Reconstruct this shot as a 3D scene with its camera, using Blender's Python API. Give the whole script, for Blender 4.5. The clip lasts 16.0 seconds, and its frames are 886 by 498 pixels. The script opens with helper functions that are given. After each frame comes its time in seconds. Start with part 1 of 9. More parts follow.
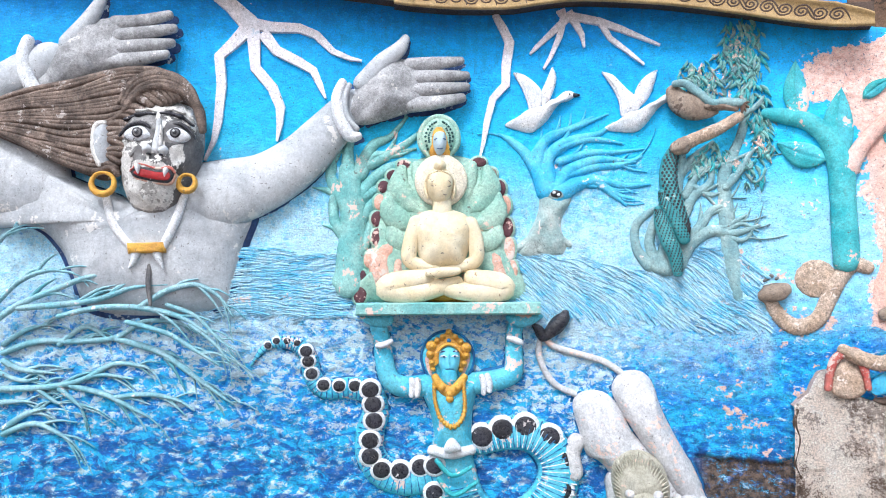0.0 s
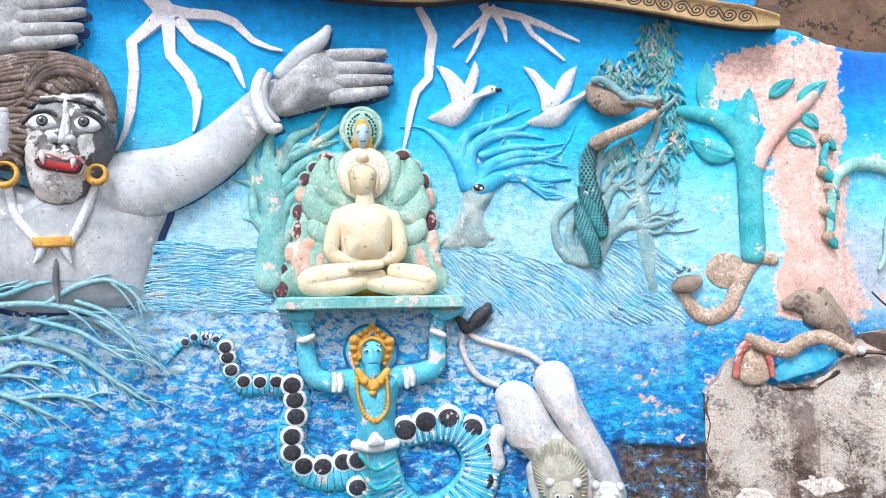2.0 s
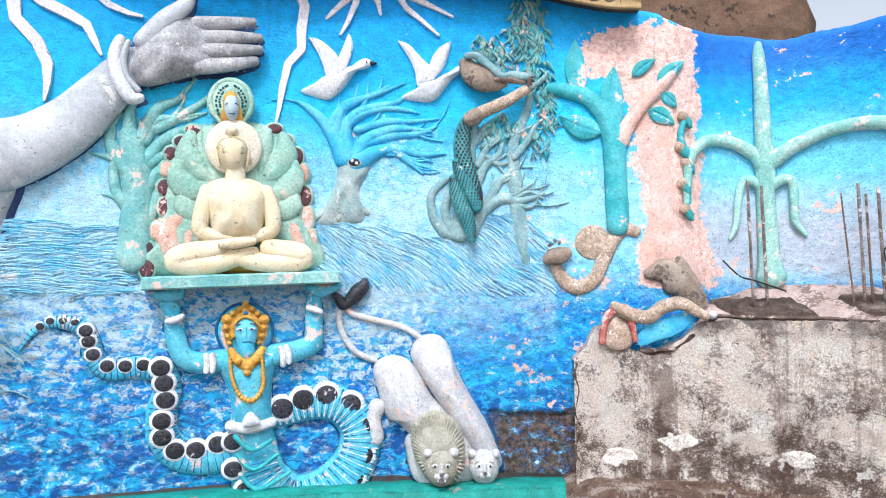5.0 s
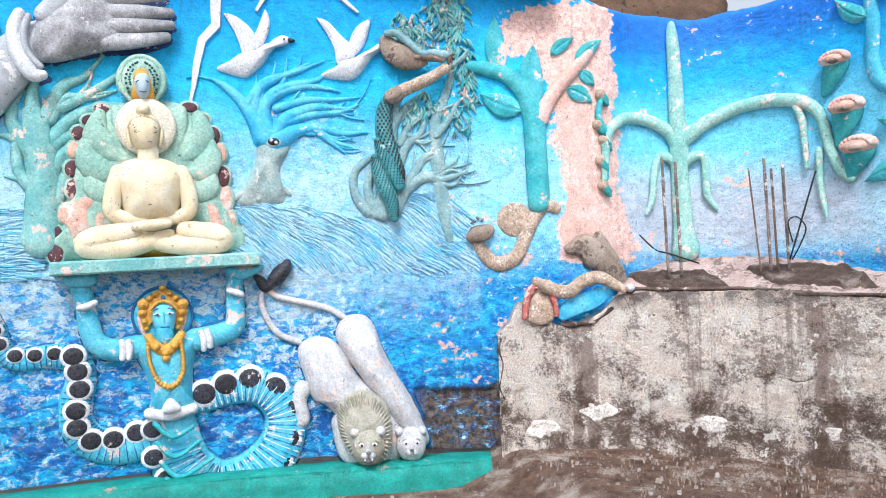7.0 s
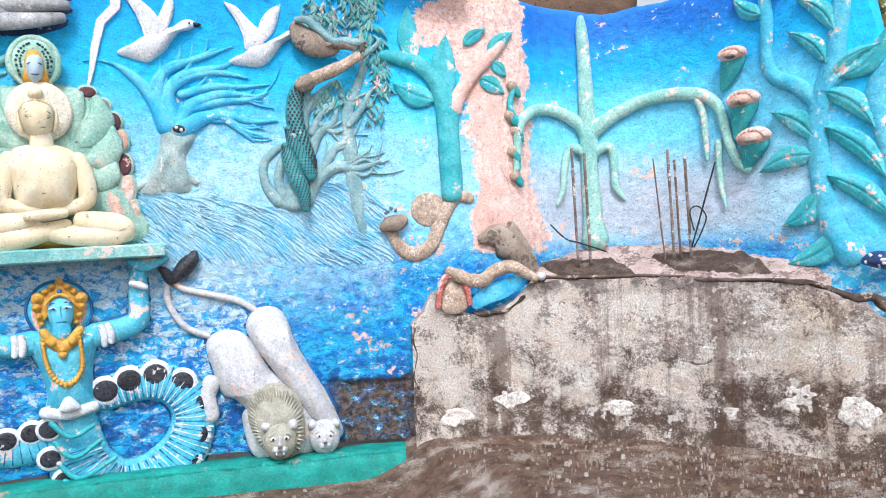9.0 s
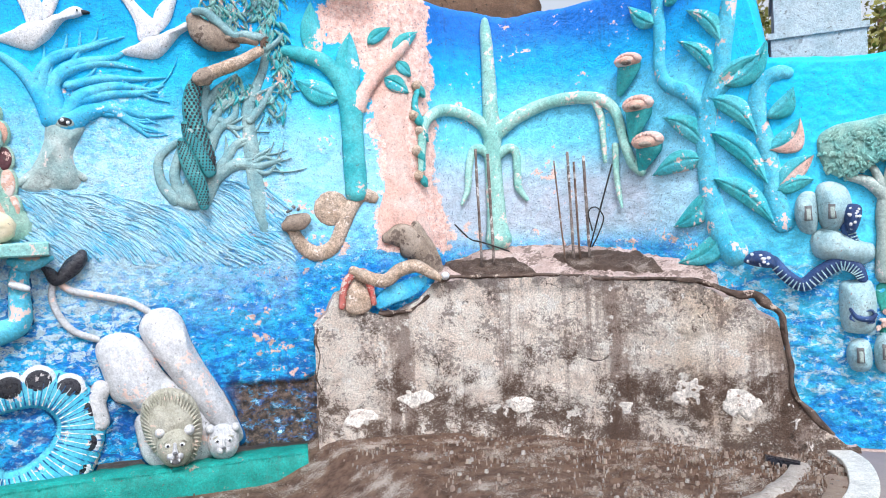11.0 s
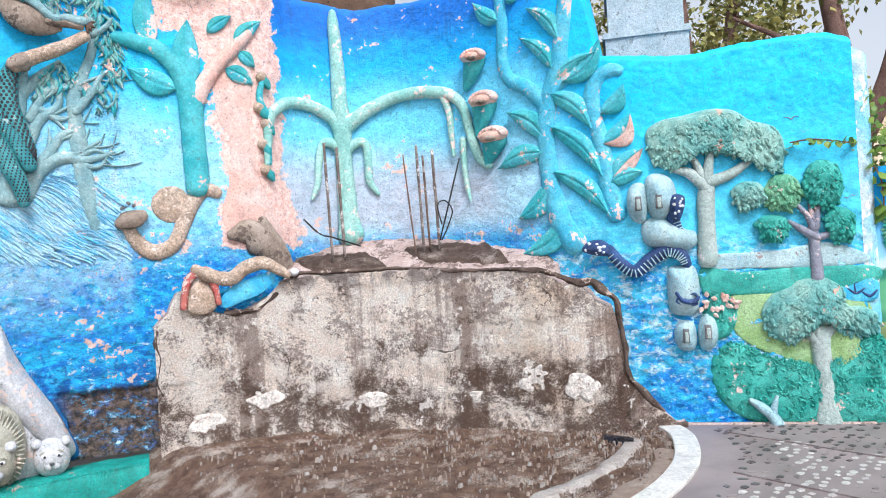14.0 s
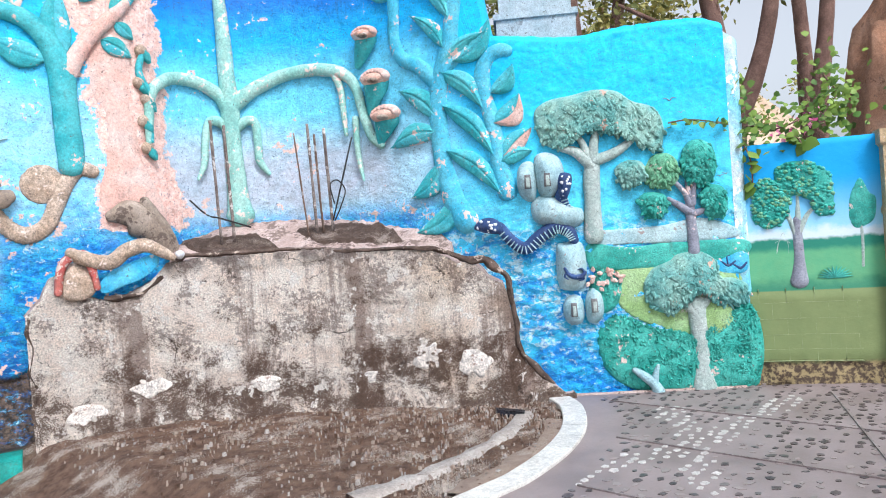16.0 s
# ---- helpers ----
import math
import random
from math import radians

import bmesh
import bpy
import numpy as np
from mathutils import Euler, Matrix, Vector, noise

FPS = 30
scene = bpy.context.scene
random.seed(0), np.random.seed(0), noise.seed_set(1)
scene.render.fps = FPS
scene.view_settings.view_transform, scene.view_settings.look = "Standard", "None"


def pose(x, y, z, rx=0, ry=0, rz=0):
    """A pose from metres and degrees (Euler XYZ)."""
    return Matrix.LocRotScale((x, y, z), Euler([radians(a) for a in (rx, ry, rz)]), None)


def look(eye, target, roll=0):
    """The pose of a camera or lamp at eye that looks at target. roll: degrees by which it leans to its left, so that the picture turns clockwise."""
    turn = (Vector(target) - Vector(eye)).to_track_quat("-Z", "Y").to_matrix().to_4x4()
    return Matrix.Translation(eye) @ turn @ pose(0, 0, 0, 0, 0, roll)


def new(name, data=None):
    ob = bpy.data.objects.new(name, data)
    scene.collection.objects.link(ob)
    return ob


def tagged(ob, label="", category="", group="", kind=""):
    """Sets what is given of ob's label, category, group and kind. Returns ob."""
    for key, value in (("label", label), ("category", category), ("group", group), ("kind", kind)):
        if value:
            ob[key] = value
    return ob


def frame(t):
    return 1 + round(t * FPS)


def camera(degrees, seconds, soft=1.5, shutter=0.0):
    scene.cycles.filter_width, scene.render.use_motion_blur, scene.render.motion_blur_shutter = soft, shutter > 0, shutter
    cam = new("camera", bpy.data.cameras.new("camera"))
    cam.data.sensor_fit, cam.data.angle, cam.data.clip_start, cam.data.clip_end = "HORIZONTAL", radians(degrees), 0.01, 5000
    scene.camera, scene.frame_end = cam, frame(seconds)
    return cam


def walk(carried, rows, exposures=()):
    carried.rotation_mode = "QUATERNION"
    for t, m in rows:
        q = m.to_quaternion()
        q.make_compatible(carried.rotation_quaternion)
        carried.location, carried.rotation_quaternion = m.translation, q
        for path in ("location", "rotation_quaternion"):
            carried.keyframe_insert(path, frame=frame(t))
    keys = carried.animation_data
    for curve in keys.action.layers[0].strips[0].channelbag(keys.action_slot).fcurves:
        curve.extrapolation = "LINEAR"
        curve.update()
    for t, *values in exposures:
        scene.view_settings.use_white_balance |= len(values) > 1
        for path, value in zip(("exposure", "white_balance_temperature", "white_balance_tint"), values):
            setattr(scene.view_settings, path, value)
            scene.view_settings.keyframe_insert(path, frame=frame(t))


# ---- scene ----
cam = camera(62.5, 16.0, soft=1.0)
PATH = [
    (0, (1.5050, -0.0363, 1.5500), (1.7350, 2.4438, 1.7788), 1.7),
    (0.5, (1.5150, -0.0312, 1.5400), (1.8113, 2.4400, 1.7688), 1.5),
    (1, (1.5338, -0.0287, 1.5525), (1.8837, 2.4363, 1.7750), 1.3),
    (1.5, (1.5438, -0.0400, 1.5712), (1.9487, 2.4175, 1.7825), 1.2),
    (2, (1.5675, -0.0375, 1.5662), (2.0325, 2.4100, 1.7725), 1.1),
    (2.5, (1.5862, -0.0462, 1.5525), (2.1038, 2.3912, 1.7538), 0.9),
    (3, (1.5925, -0.0438, 1.5325), (2.1750, 2.3800, 1.7275), 0.7),
    (3.5, (1.6112, -0.0413, 1.5263), (2.2475, 2.3687, 1.7138), 0.6),
    (4, (1.6400, -0.0450, 1.5213), (2.3312, 2.3512, 1.6987), 0.4),
    (4.5, (1.6712, -0.0525, 1.5338), (2.4287, 2.3250, 1.6912), 0.1),
    (7, (1.7850, -0.0925, 1.4863), (2.8137, 2.1850, 1.5675), -1.5),
    (7.5, (1.8213, -0.1038, 1.4688), (2.8937, 2.1538, 1.5388), -1.8),
    (8, (1.8300, -0.1050, 1.4725), (2.9675, 2.1200, 1.5263), -2.0),
    (8.5, (1.8625, -0.1087, 1.4650), (3.0537, 2.0888, 1.5138), -2.0),
    (9, (1.8937, -0.1263, 1.4400), (3.1438, 2.0387, 1.4975), -2.0),
    (11.5, (2.0088, -0.1812, 1.4325), (3.5563, 1.7825, 1.4750), -2.3),
    (12, (2.0500, -0.2050, 1.4200), (3.6475, 1.7188, 1.4613), -2.6),
    (12.5, (2.0787, -0.2200, 1.4225), (3.7250, 1.6625, 1.4575), -2.8),
    (13, (2.1150, -0.2488, 1.4163), (3.8163, 1.5837, 1.4475), -3.0),
    (13.5, (2.1575, -0.2800, 1.4075), (3.9000, 1.5112, 1.4350), -3.2),
    (14, (2.1612, -0.2725, 1.3962), (3.9700, 1.4538, 1.4150), -3.4),
    (14.5, (2.1787, -0.2825, 1.3750), (4.0388, 1.3875, 1.3887), -3.4),
    (15, (2.2000, -0.3013, 1.3550), (4.1100, 1.3112, 1.3587), -3.5),
    (15.5, (2.2125, -0.3150, 1.3512), (4.1813, 1.2263, 1.3275), -3.8),
    (16, (2.2262, -0.3213, 1.3250), (4.2425, 1.1562, 1.2800), -4.1),
]
walk(cam, [(t, look(eye, target, roll)) for t, eye, target, roll in PATH], exposures=[(0, 0.53, 6000, 10), (16, 0.50, 6000, 10)])

# ---- world and light ----
world = bpy.data.worlds.new("world")
scene.world = world
world.use_nodes = True
wt = world.node_tree
sky = wt.nodes.new("ShaderNodeTexSky")
sky.sky_type, sky.sun_disc = "NISHITA", False
SUN_EL, SUN_AZ = 50.0, 208.0
sky.sun_elevation, sky.sun_rotation = radians(SUN_EL), radians(SUN_AZ)
sky.dust_density, sky.air_density = 4.0, 1.0
hazy = wt.nodes.new("ShaderNodeHueSaturation")
hazy.inputs["Saturation"].default_value = 0.22
wt.links.new(sky.outputs[0], hazy.inputs["Color"])
wt.links.new(hazy.outputs[0], wt.nodes["Background"].inputs[0])
wt.nodes["Background"].inputs[1].default_value = 0.155
sun = new("sun", bpy.data.lights.new("sun", "SUN"))
sun.data.energy, sun.data.angle, sun.data.color = 1.45, radians(10), (1.0, 0.97, 0.93)
sa, se = radians(SUN_AZ), radians(SUN_EL)
sun.matrix_world = look((0, 0, 0), (-math.sin(sa) * math.cos(se), -math.cos(sa) * math.cos(se), -math.sin(se)))


# ---- materials ----
class Tree:
    """Small helper to write node materials."""

    def __init__(self, name):
        self.mat = bpy.data.materials.new(name)
        self.mat.use_nodes = True
        self.nt = self.mat.node_tree
        self.bsdf = self.nt.nodes["Principled BSDF"]

    def put(self, sock, value):
        if isinstance(value, bpy.types.NodeSocket):
            self.nt.links.new(value, sock)
        elif isinstance(value, tuple) and len(value) == 3 and sock.type == "RGBA":
            sock.default_value = (*value, 1)
        else:
            sock.default_value = value

    def node(self, kind, **ins):
        n = self.nt.nodes.new(kind)
        for k, v in ins.items():
            self.put(n.inputs[k.replace("_", " ")], v)
        return n

    def op(self, kind, a, b=0.0, c=0.0):
        n = self.nt.nodes.new("ShaderNodeMath")
        n.operation = kind
        for s, v in zip(n.inputs, (a, b, c)):
            self.put(s, v)
        return n.outputs[0]

    def place(self):
        return self.node("ShaderNodeNewGeometry").outputs["Position"]

    def island(self):
        return self.node("ShaderNodeNewGeometry").outputs["Random Per Island"]

    def noise(self, vec, scale, detail=5.0, rough=0.6, warp=0.0):
        n = self.node("ShaderNodeTexNoise", Vector=vec, Scale=scale, Detail=detail, Roughness=rough, Distortion=warp)
        return n.outputs["Fac"]

    def cells(self, vec, scale, out="Distance", feature="F1"):
        n = self.nt.nodes.new("ShaderNodeTexVoronoi")
        n.feature = feature
        self.put(n.inputs["Vector"], vec)
        n.inputs["Scale"].default_value = scale
        return n.outputs[out]

    def step(self, x, lo, hi, a=0.0, b=1.0):
        n = self.nt.nodes.new("ShaderNodeMapRange")
        n.interpolation_type = "SMOOTHSTEP"
        for s, v in zip(n.inputs, (x, lo, hi, a, b)):
            self.put(s, v)
        return n.outputs[0]

    def mix(self, f, a, b, how="MIX"):
        n = self.nt.nodes.new("ShaderNodeMix")
        n.data_type, n.blend_type = "RGBA", how
        self.put(n.inputs[0], f)
        self.put(n.inputs[6], a)
        self.put(n.inputs[7], b)
        return n.outputs[2]

    def stretch(self, vec, x, y, z):
        n = self.nt.nodes.new("ShaderNodeVectorMath")
        n.operation = "MULTIPLY"
        self.put(n.inputs[0], vec)
        n.inputs[1].default_value = (x, y, z)
        return n.outputs[0]

    def done(self, color, rough=0.8, bump=None, strength=0.5, dist=0.01, **extra):
        self.put(self.bsdf.inputs["Base Color"], color)
        self.put(self.bsdf.inputs["Roughness"], rough)
        for k, v in extra.items():
            self.put(self.bsdf.inputs[k.replace("_", " ")], v)
        if bump is not None:
            b = self.node("ShaderNodeBump", Strength=strength, Distance=dist, Height=bump)
            self.nt.links.new(b.outputs[0], self.bsdf.inputs["Normal"])
        return self.mat


def paint(name, base, second, chip=(0.72, 0.60, 0.55), amount=0.1, rough=0.62, scale=5.0, streak=0.0, vary=0.0, strength=0.45, mottle=0.16):
    """Old gloss paint on cement: two tones, chips down to the plaster, grime and fine relief."""
    t = Tree(name)
    p = t.place()
    big, fine = t.noise(p, scale, 4, 0.6, 0.4), t.noise(p, scale * 9, 5, 0.7)
    col = t.mix(t.step(big, 0.35, 0.68), base, second)
    if vary:
        col = t.mix(t.op("MULTIPLY", t.island(), vary), col, (0.75, 0.85, 0.88))
    dirt = t.noise(t.stretch(p, 1, 1, 0.35), scale * 3, 6, 0.7)
    col = t.mix(t.step(dirt, 0.56, 0.78, 0, 0.38), col, (0.16, 0.16, 0.15))
    mott = t.step(t.op("ADD", t.op("MULTIPLY", t.noise(p, 90, 3, 0.8), 0.5), t.op("MULTIPLY", t.noise(p, 13, 5, 0.7), 0.5)), 0.36, 0.64, 1 - mottle * 1.4, 1 + mottle * 0.5)
    col = t.mix(1.0, col, mott, "MULTIPLY")
    # Grit also feeds the bump; its relief shading is put into the colour.
    grit_shade = t.op("ADD", t.op("MULTIPLY", t.noise(p, 48, 6, 0.75, 0.4), 0.6), t.op("MULTIPLY", t.noise(p, 150, 3, 0.7), 0.4))
    col = t.mix(1.0, col, t.step(grit_shade, 0.36, 0.64, 1 - 1.7 * mottle, 1 + 1.3 * mottle), "MULTIPLY")
    if amount:
        pits = t.noise(p, 38, 4, 0.6, 0.6)
        col = t.mix(t.step(pits, 0.655, 0.675, 0, 0.8), col, (0.10, 0.085, 0.08))
        flake = t.op("ADD", t.op("MULTIPLY", t.noise(p, scale * 1.3, 3), 0.6), t.op("MULTIPLY", t.noise(p, scale * 6, 4, 0.7), 0.4))
        col = t.mix(t.step(flake, 0.66 - amount, 0.675 - amount), col, chip)
    if streak:
        run = t.noise(t.stretch(p, 14, 14, 0.8), 1.5, 3)
        col = t.mix(t.step(run, 0.5, 0.75, 0, streak), col, (0.08, 0.07, 0.06))
    return t.done(col, t.step(fine, 0.3, 0.7, rough - 0.12, rough + 0.15), t.op("ADD", t.op("ADD", fine, grit_shade), t.op("MULTIPLY", big, 0.6)), strength + 0.15, 0.012)


GREY = paint("weathered grey paint", (0.42, 0.45, 0.49), (0.62, 0.64, 0.67), (0.74, 0.73, 0.72), 0.065, streak=0.12, scale=2.6, mottle=0.1)
HANDGREY = paint("dirty grey palm paint", (0.28, 0.285, 0.30), (0.52, 0.52, 0.54), (0.66, 0.64, 0.62), 0.06, scale=3.5, streak=0.25, mottle=0.2)
DARKGREY = paint("dark grey paint", (0.12, 0.12, 0.13), (0.22, 0.21, 0.21), (0.5, 0.48, 0.46), 0.05)
FACEWHITE = paint("chalky white paint", (0.78, 0.77, 0.75), (0.66, 0.64, 0.62), (0.3, 0.29, 0.28), 0.08)
HAIR = paint("brown grey hair paint", (0.085, 0.058, 0.046), (0.26, 0.19, 0.155), (0.42, 0.37, 0.35), 0.07, scale=7, mottle=0.3)
FACEGREY = paint("mottled grey face paint", (0.09, 0.09, 0.095), (0.46, 0.45, 0.45), (0.75, 0.74, 0.72), 0.10, scale=3.2, mottle=0.25)
PALEBARK = paint("pale grey bark paint", (0.32, 0.46, 0.46), (0.50, 0.58, 0.56), (0.7, 0.62, 0.58), 0.06)
PATCH = paint("clean white plaster", (0.78, 0.70, 0.63), (0.88, 0.81, 0.75), (0.3, 0.2, 0.16), 0.06, 0.95, scale=9, mottle=0.3)
CLUMP = paint("light green clump paint", (0.12, 0.40, 0.24), (0.24, 0.50, 0.30), (0.72, 0.55, 0.5), 0.04)
ENDPAINT = paint("worn pale cyan paint", (0.20, 0.60, 0.78), (0.72, 0.78, 0.80), (0.80, 0.74, 0.70), 0.13, scale=2.4)
WHITE = paint("white gloss paint", (0.82, 0.82, 0.84), (0.72, 0.76, 0.82), (0.7, 0.6, 0.56), 0.03)
BOLT = paint("faded lightning white", (0.86, 0.80, 0.83), (0.80, 0.78, 0.84), (0.55, 0.62, 0.72), 0.02)
GOLD = paint("golden yellow paint", (0.75, 0.42, 0.06), (0.66, 0.33, 0.05), (0.6, 0.5, 0.4), 0.02, 0.4)
BLACK = paint("black gloss paint", (0.012, 0.012, 0.018), (0.03, 0.03, 0.045), (0.55, 0.5, 0.5), 0.04, 0.3)
RED = paint("red paint", (0.45, 0.015, 0.02), (0.3, 0.01, 0.015), amount=0)
WORNRED = paint("worn red paint", (0.50, 0.08, 0.07), (0.58, 0.2, 0.16), (0.62, 0.5, 0.44), 0.16)
FACEBLUE = paint("sky blue face paint", (0.12, 0.56, 0.76), (0.18, 0.62, 0.80), amount=0, mottle=0.04)
PALEFACE = paint("pale blue face paint", (0.42, 0.57, 0.67), (0.52, 0.64, 0.70), amount=0, mottle=0.05)
SAGE = paint("sage green paint", (0.26, 0.50, 0.42), (0.46, 0.66, 0.55), (0.74, 0.58, 0.48), 0.07)
CREAM = paint("cream ivory paint", (0.80, 0.66, 0.42), (0.84, 0.75, 0.56), (0.34, 0.22, 0.13), 0.03, mottle=0.06)
HALO = paint("pale cream paint", (0.84, 0.74, 0.58), (0.85, 0.78, 0.64), (0.6, 0.45, 0.3), 0.03)
TEAL = paint("teal green paint", (0.03, 0.42, 0.48), (0.10, 0.54, 0.58), (0.72, 0.52, 0.46), 0.075)
PALETEAL = paint("pale sea green paint", (0.16, 0.46, 0.46), (0.34, 0.62, 0.58), (0.74, 0.55, 0.48), 0.085)
AQUA = paint("aqua blue paint", (0.06, 0.48, 0.70), (0.15, 0.60, 0.76), (0.78, 0.58, 0.52), 0.085)
AQUAGREY = paint("blue grey tree paint", (0.20, 0.38, 0.42), (0.36, 0.52, 0.52), (0.7, 0.62, 0.58), 0.05)
SKYTREE = paint("sky blue branch paint", (0.04, 0.46, 0.80), (0.14, 0.60, 0.84), (0.6, 0.66, 0.7), 0.05)
MAROON = paint("dark maroon paint", (0.07, 0.02, 0.035), (0.13, 0.04, 0.05), (0.7, 0.45, 0.4), 0.1)
PEELPINK = paint("salmon pink undercoat", (0.80, 0.48, 0.40), (0.82, 0.62, 0.56), (0.46, 0.33, 0.28), 0.05)
MINT = paint("pale mint green paint", (0.26, 0.58, 0.52), (0.44, 0.70, 0.62), (0.80, 0.62, 0.55), 0.10)
RODS = paint("cement crusted steel", (0.16, 0.11, 0.095), (0.36, 0.30, 0.27), (0.6, 0.55, 0.52), 0.10, mottle=0.35)
SALMON = paint("faded salmon paint", (0.74, 0.40, 0.30), (0.78, 0.52, 0.42), (0.7, 0.6, 0.55), 0.1)
LEAFAQUA = paint("light aqua leaf paint", (0.05, 0.48, 0.58), (0.13, 0.60, 0.68), (0.80, 0.60, 0.54), 0.09)
LEAF = paint("deep sea green leaf paint", (0.02, 0.34, 0.36), (0.07, 0.48, 0.50), (0.72, 0.52, 0.48), 0.06)
BUSH = paint("textured green paint", (0.02, 0.33, 0.27), (0.08, 0.50, 0.42), (0.72, 0.55, 0.5), 0.05)
CROWN = paint("grey green foliage paint", (0.13, 0.40, 0.38), (0.32, 0.54, 0.47), (0.55, 0.36, 0.28), 0.05)
MEADOW = paint("yellow green meadow paint", (0.30, 0.48, 0.18), (0.38, 0.56, 0.28), amount=0.02)
TRUNK = paint("pale grey green trunk paint", (0.36, 0.46, 0.43), (0.48, 0.55, 0.52), (0.7, 0.62, 0.6), 0.05)
PURPLE = paint("mauve grey trunk paint", (0.22, 0.22, 0.28), (0.34, 0.35, 0.42), (0.68, 0.52, 0.5), 0.05)
NAVY = paint("navy blue paint", (0.015, 0.04, 0.14), (0.04, 0.10, 0.28), (0.5, 0.56, 0.62), 0.06)
SNAKE = paint("teal snake paint", (0.03, 0.25, 0.28), (0.08, 0.36, 0.38), (0.3, 0.5, 0.5), 0.05)
SERPENT = paint("dark speckled green paint", (0.012, 0.07, 0.08), (0.03, 0.13, 0.13), (0.25, 0.42, 0.42), 0.08)
LION = paint("dusty white paint", (0.56, 0.57, 0.60), (0.68, 0.67, 0.68), (0.78, 0.56, 0.48), 0.10, scale=4)
MANE = paint("olive grey mane paint", (0.40, 0.38, 0.30), (0.52, 0.50, 0.42), (0.7, 0.55, 0.46), 0.06)
SAND = paint("sandy worn paint", (0.50, 0.36, 0.26), (0.64, 0.50, 0.40), (0.76, 0.66, 0.6), 0.05, scale=8, mottle=0.3)
CEMENT = paint("bare brown cement", (0.30, 0.23, 0.18), (0.42, 0.34, 0.28), (0.15, 0.11, 0.09), 0.1, 0.9)
ROCKGREY = paint("pale blue grey rock paint", (0.34, 0.54, 0.60), (0.50, 0.66, 0.68), (0.34, 0.27, 0.26), 0.05)
STRAND = paint("grass stroke paint", (0.06, 0.52, 0.84), (0.40, 0.70, 0.86), (0.7, 0.6, 0.58), 0.03, vary=0.5)
REED = paint("sea green reed paint", (0.10, 0.40, 0.50), (0.30, 0.54, 0.62), (0.75, 0.72, 0.7), 0.05, vary=0.25)
LEDGE = paint("turquoise green ledge paint", (0.003, 0.25, 0.21), (0.012, 0.36, 0.31), (0.35, 0.27, 0.22), 0.04, streak=0.1)
MARBLE = paint("white marble", (0.74, 0.71, 0.66), (0.64, 0.61, 0.56), amount=0, rough=0.4, strength=0.1)
POST = paint("tan painted post", (0.50, 0.36, 0.20), (0.56, 0.42, 0.26), amount=0.02)
ROCK = paint("brown boulder rock", (0.11, 0.062, 0.038), (0.21, 0.125, 0.08), (0.045, 0.03, 0.02), 0.08, 0.95, 2.0, strength=0.9)
REDROCK = paint("reddish sandstone", (0.34, 0.17, 0.10), (0.46, 0.26, 0.17), (0.2, 0.1, 0.06), 0.05, 0.95, 2.0, strength=0.6)
GOLDBAND = paint("old gold band", (0.36, 0.23, 0.09), (0.46, 0.31, 0.13), (0.2, 0.13, 0.07), 0.05, 0.45)
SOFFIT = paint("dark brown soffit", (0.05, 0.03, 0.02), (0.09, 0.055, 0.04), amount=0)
RUST = paint("rusty steel", (0.12, 0.07, 0.05), (0.22, 0.13, 0.09), (0.4, 0.36, 0.34), 0.08)
WIRE = paint("black wire", (0.01, 0.01, 0.012), (0.02, 0.02, 0.02), amount=0)
# Bark tone is lifted to put the warm haze into its colour.
BARK = paint("rough haze-lifted bark", (0.16, 0.09, 0.07), (0.26, 0.15, 0.12), amount=0, rough=0.9, strength=0.9)
CARVED = paint("pale carved stone", (0.40, 0.50, 0.55), (0.5, 0.58, 0.62), (0.25, 0.28, 0.3), 0.06)


def leaves_material(name, a, b):
    t = Tree(name)
    col = t.mix(t.island(), a, b)
    return t.done(col, 0.55, Transmission_Weight=0.0, Subsurface_Weight=0.0)


IVY = leaves_material("ivy leaves", (0.05, 0.13, 0.015), (0.20, 0.30, 0.04))
TREELEAF = leaves_material("tree leaves", (0.10, 0.13, 0.03), (0.36, 0.32, 0.08))
PINKFLOWER = leaves_material("pink flowers", (0.7, 0.12, 0.3), (0.75, 0.3, 0.42))


def soil(name, a, b, pale, scale=3.0, amount=0.0):
    t = Tree(name)
    p = t.place()
    n1, n2, n3 = t.noise(p, scale, 6, 0.7), t.noise(p, scale * 12, 5, 0.75), t.noise(p, scale * 0.35, 3)
    col = t.mix(t.step(n1, 0.3, 0.7), a, b)
    col = t.mix(t.step(t.op("ADD", t.op("MULTIPLY", n2, 0.5), t.op("MULTIPLY", n3, 0.5)), 0.52 - amount, 0.6 - amount), col, pale)
    return t.done(col, 0.95, t.op("ADD", n1, n2), 0.9, 0.03)


DIRT = soil("brown dry earth", (0.09, 0.045, 0.028), (0.26, 0.155, 0.105), (0.60, 0.51, 0.44), 9.0, 0.0)
BEDSOIL = soil("planter soil", (0.07, 0.04, 0.028), (0.16, 0.105, 0.08), (0.42, 0.33, 0.28), 14, -0.02)
GRAVEL = soil("reddish gravel", (0.38, 0.27, 0.22), (0.5, 0.38, 0.3), (0.6, 0.5, 0.42), 12)
GROUND = soil("dusty ground", (0.24, 0.19, 0.15), (0.34, 0.28, 0.23), (0.42, 0.36, 0.3), 1.2)
# Sand tones set paler so the colour carries the haze of distance.
HILL = soil("dry sandy hill paled for haze", (0.46, 0.33, 0.23), (0.56, 0.43, 0.31), (0.6, 0.5, 0.38), 0.4)


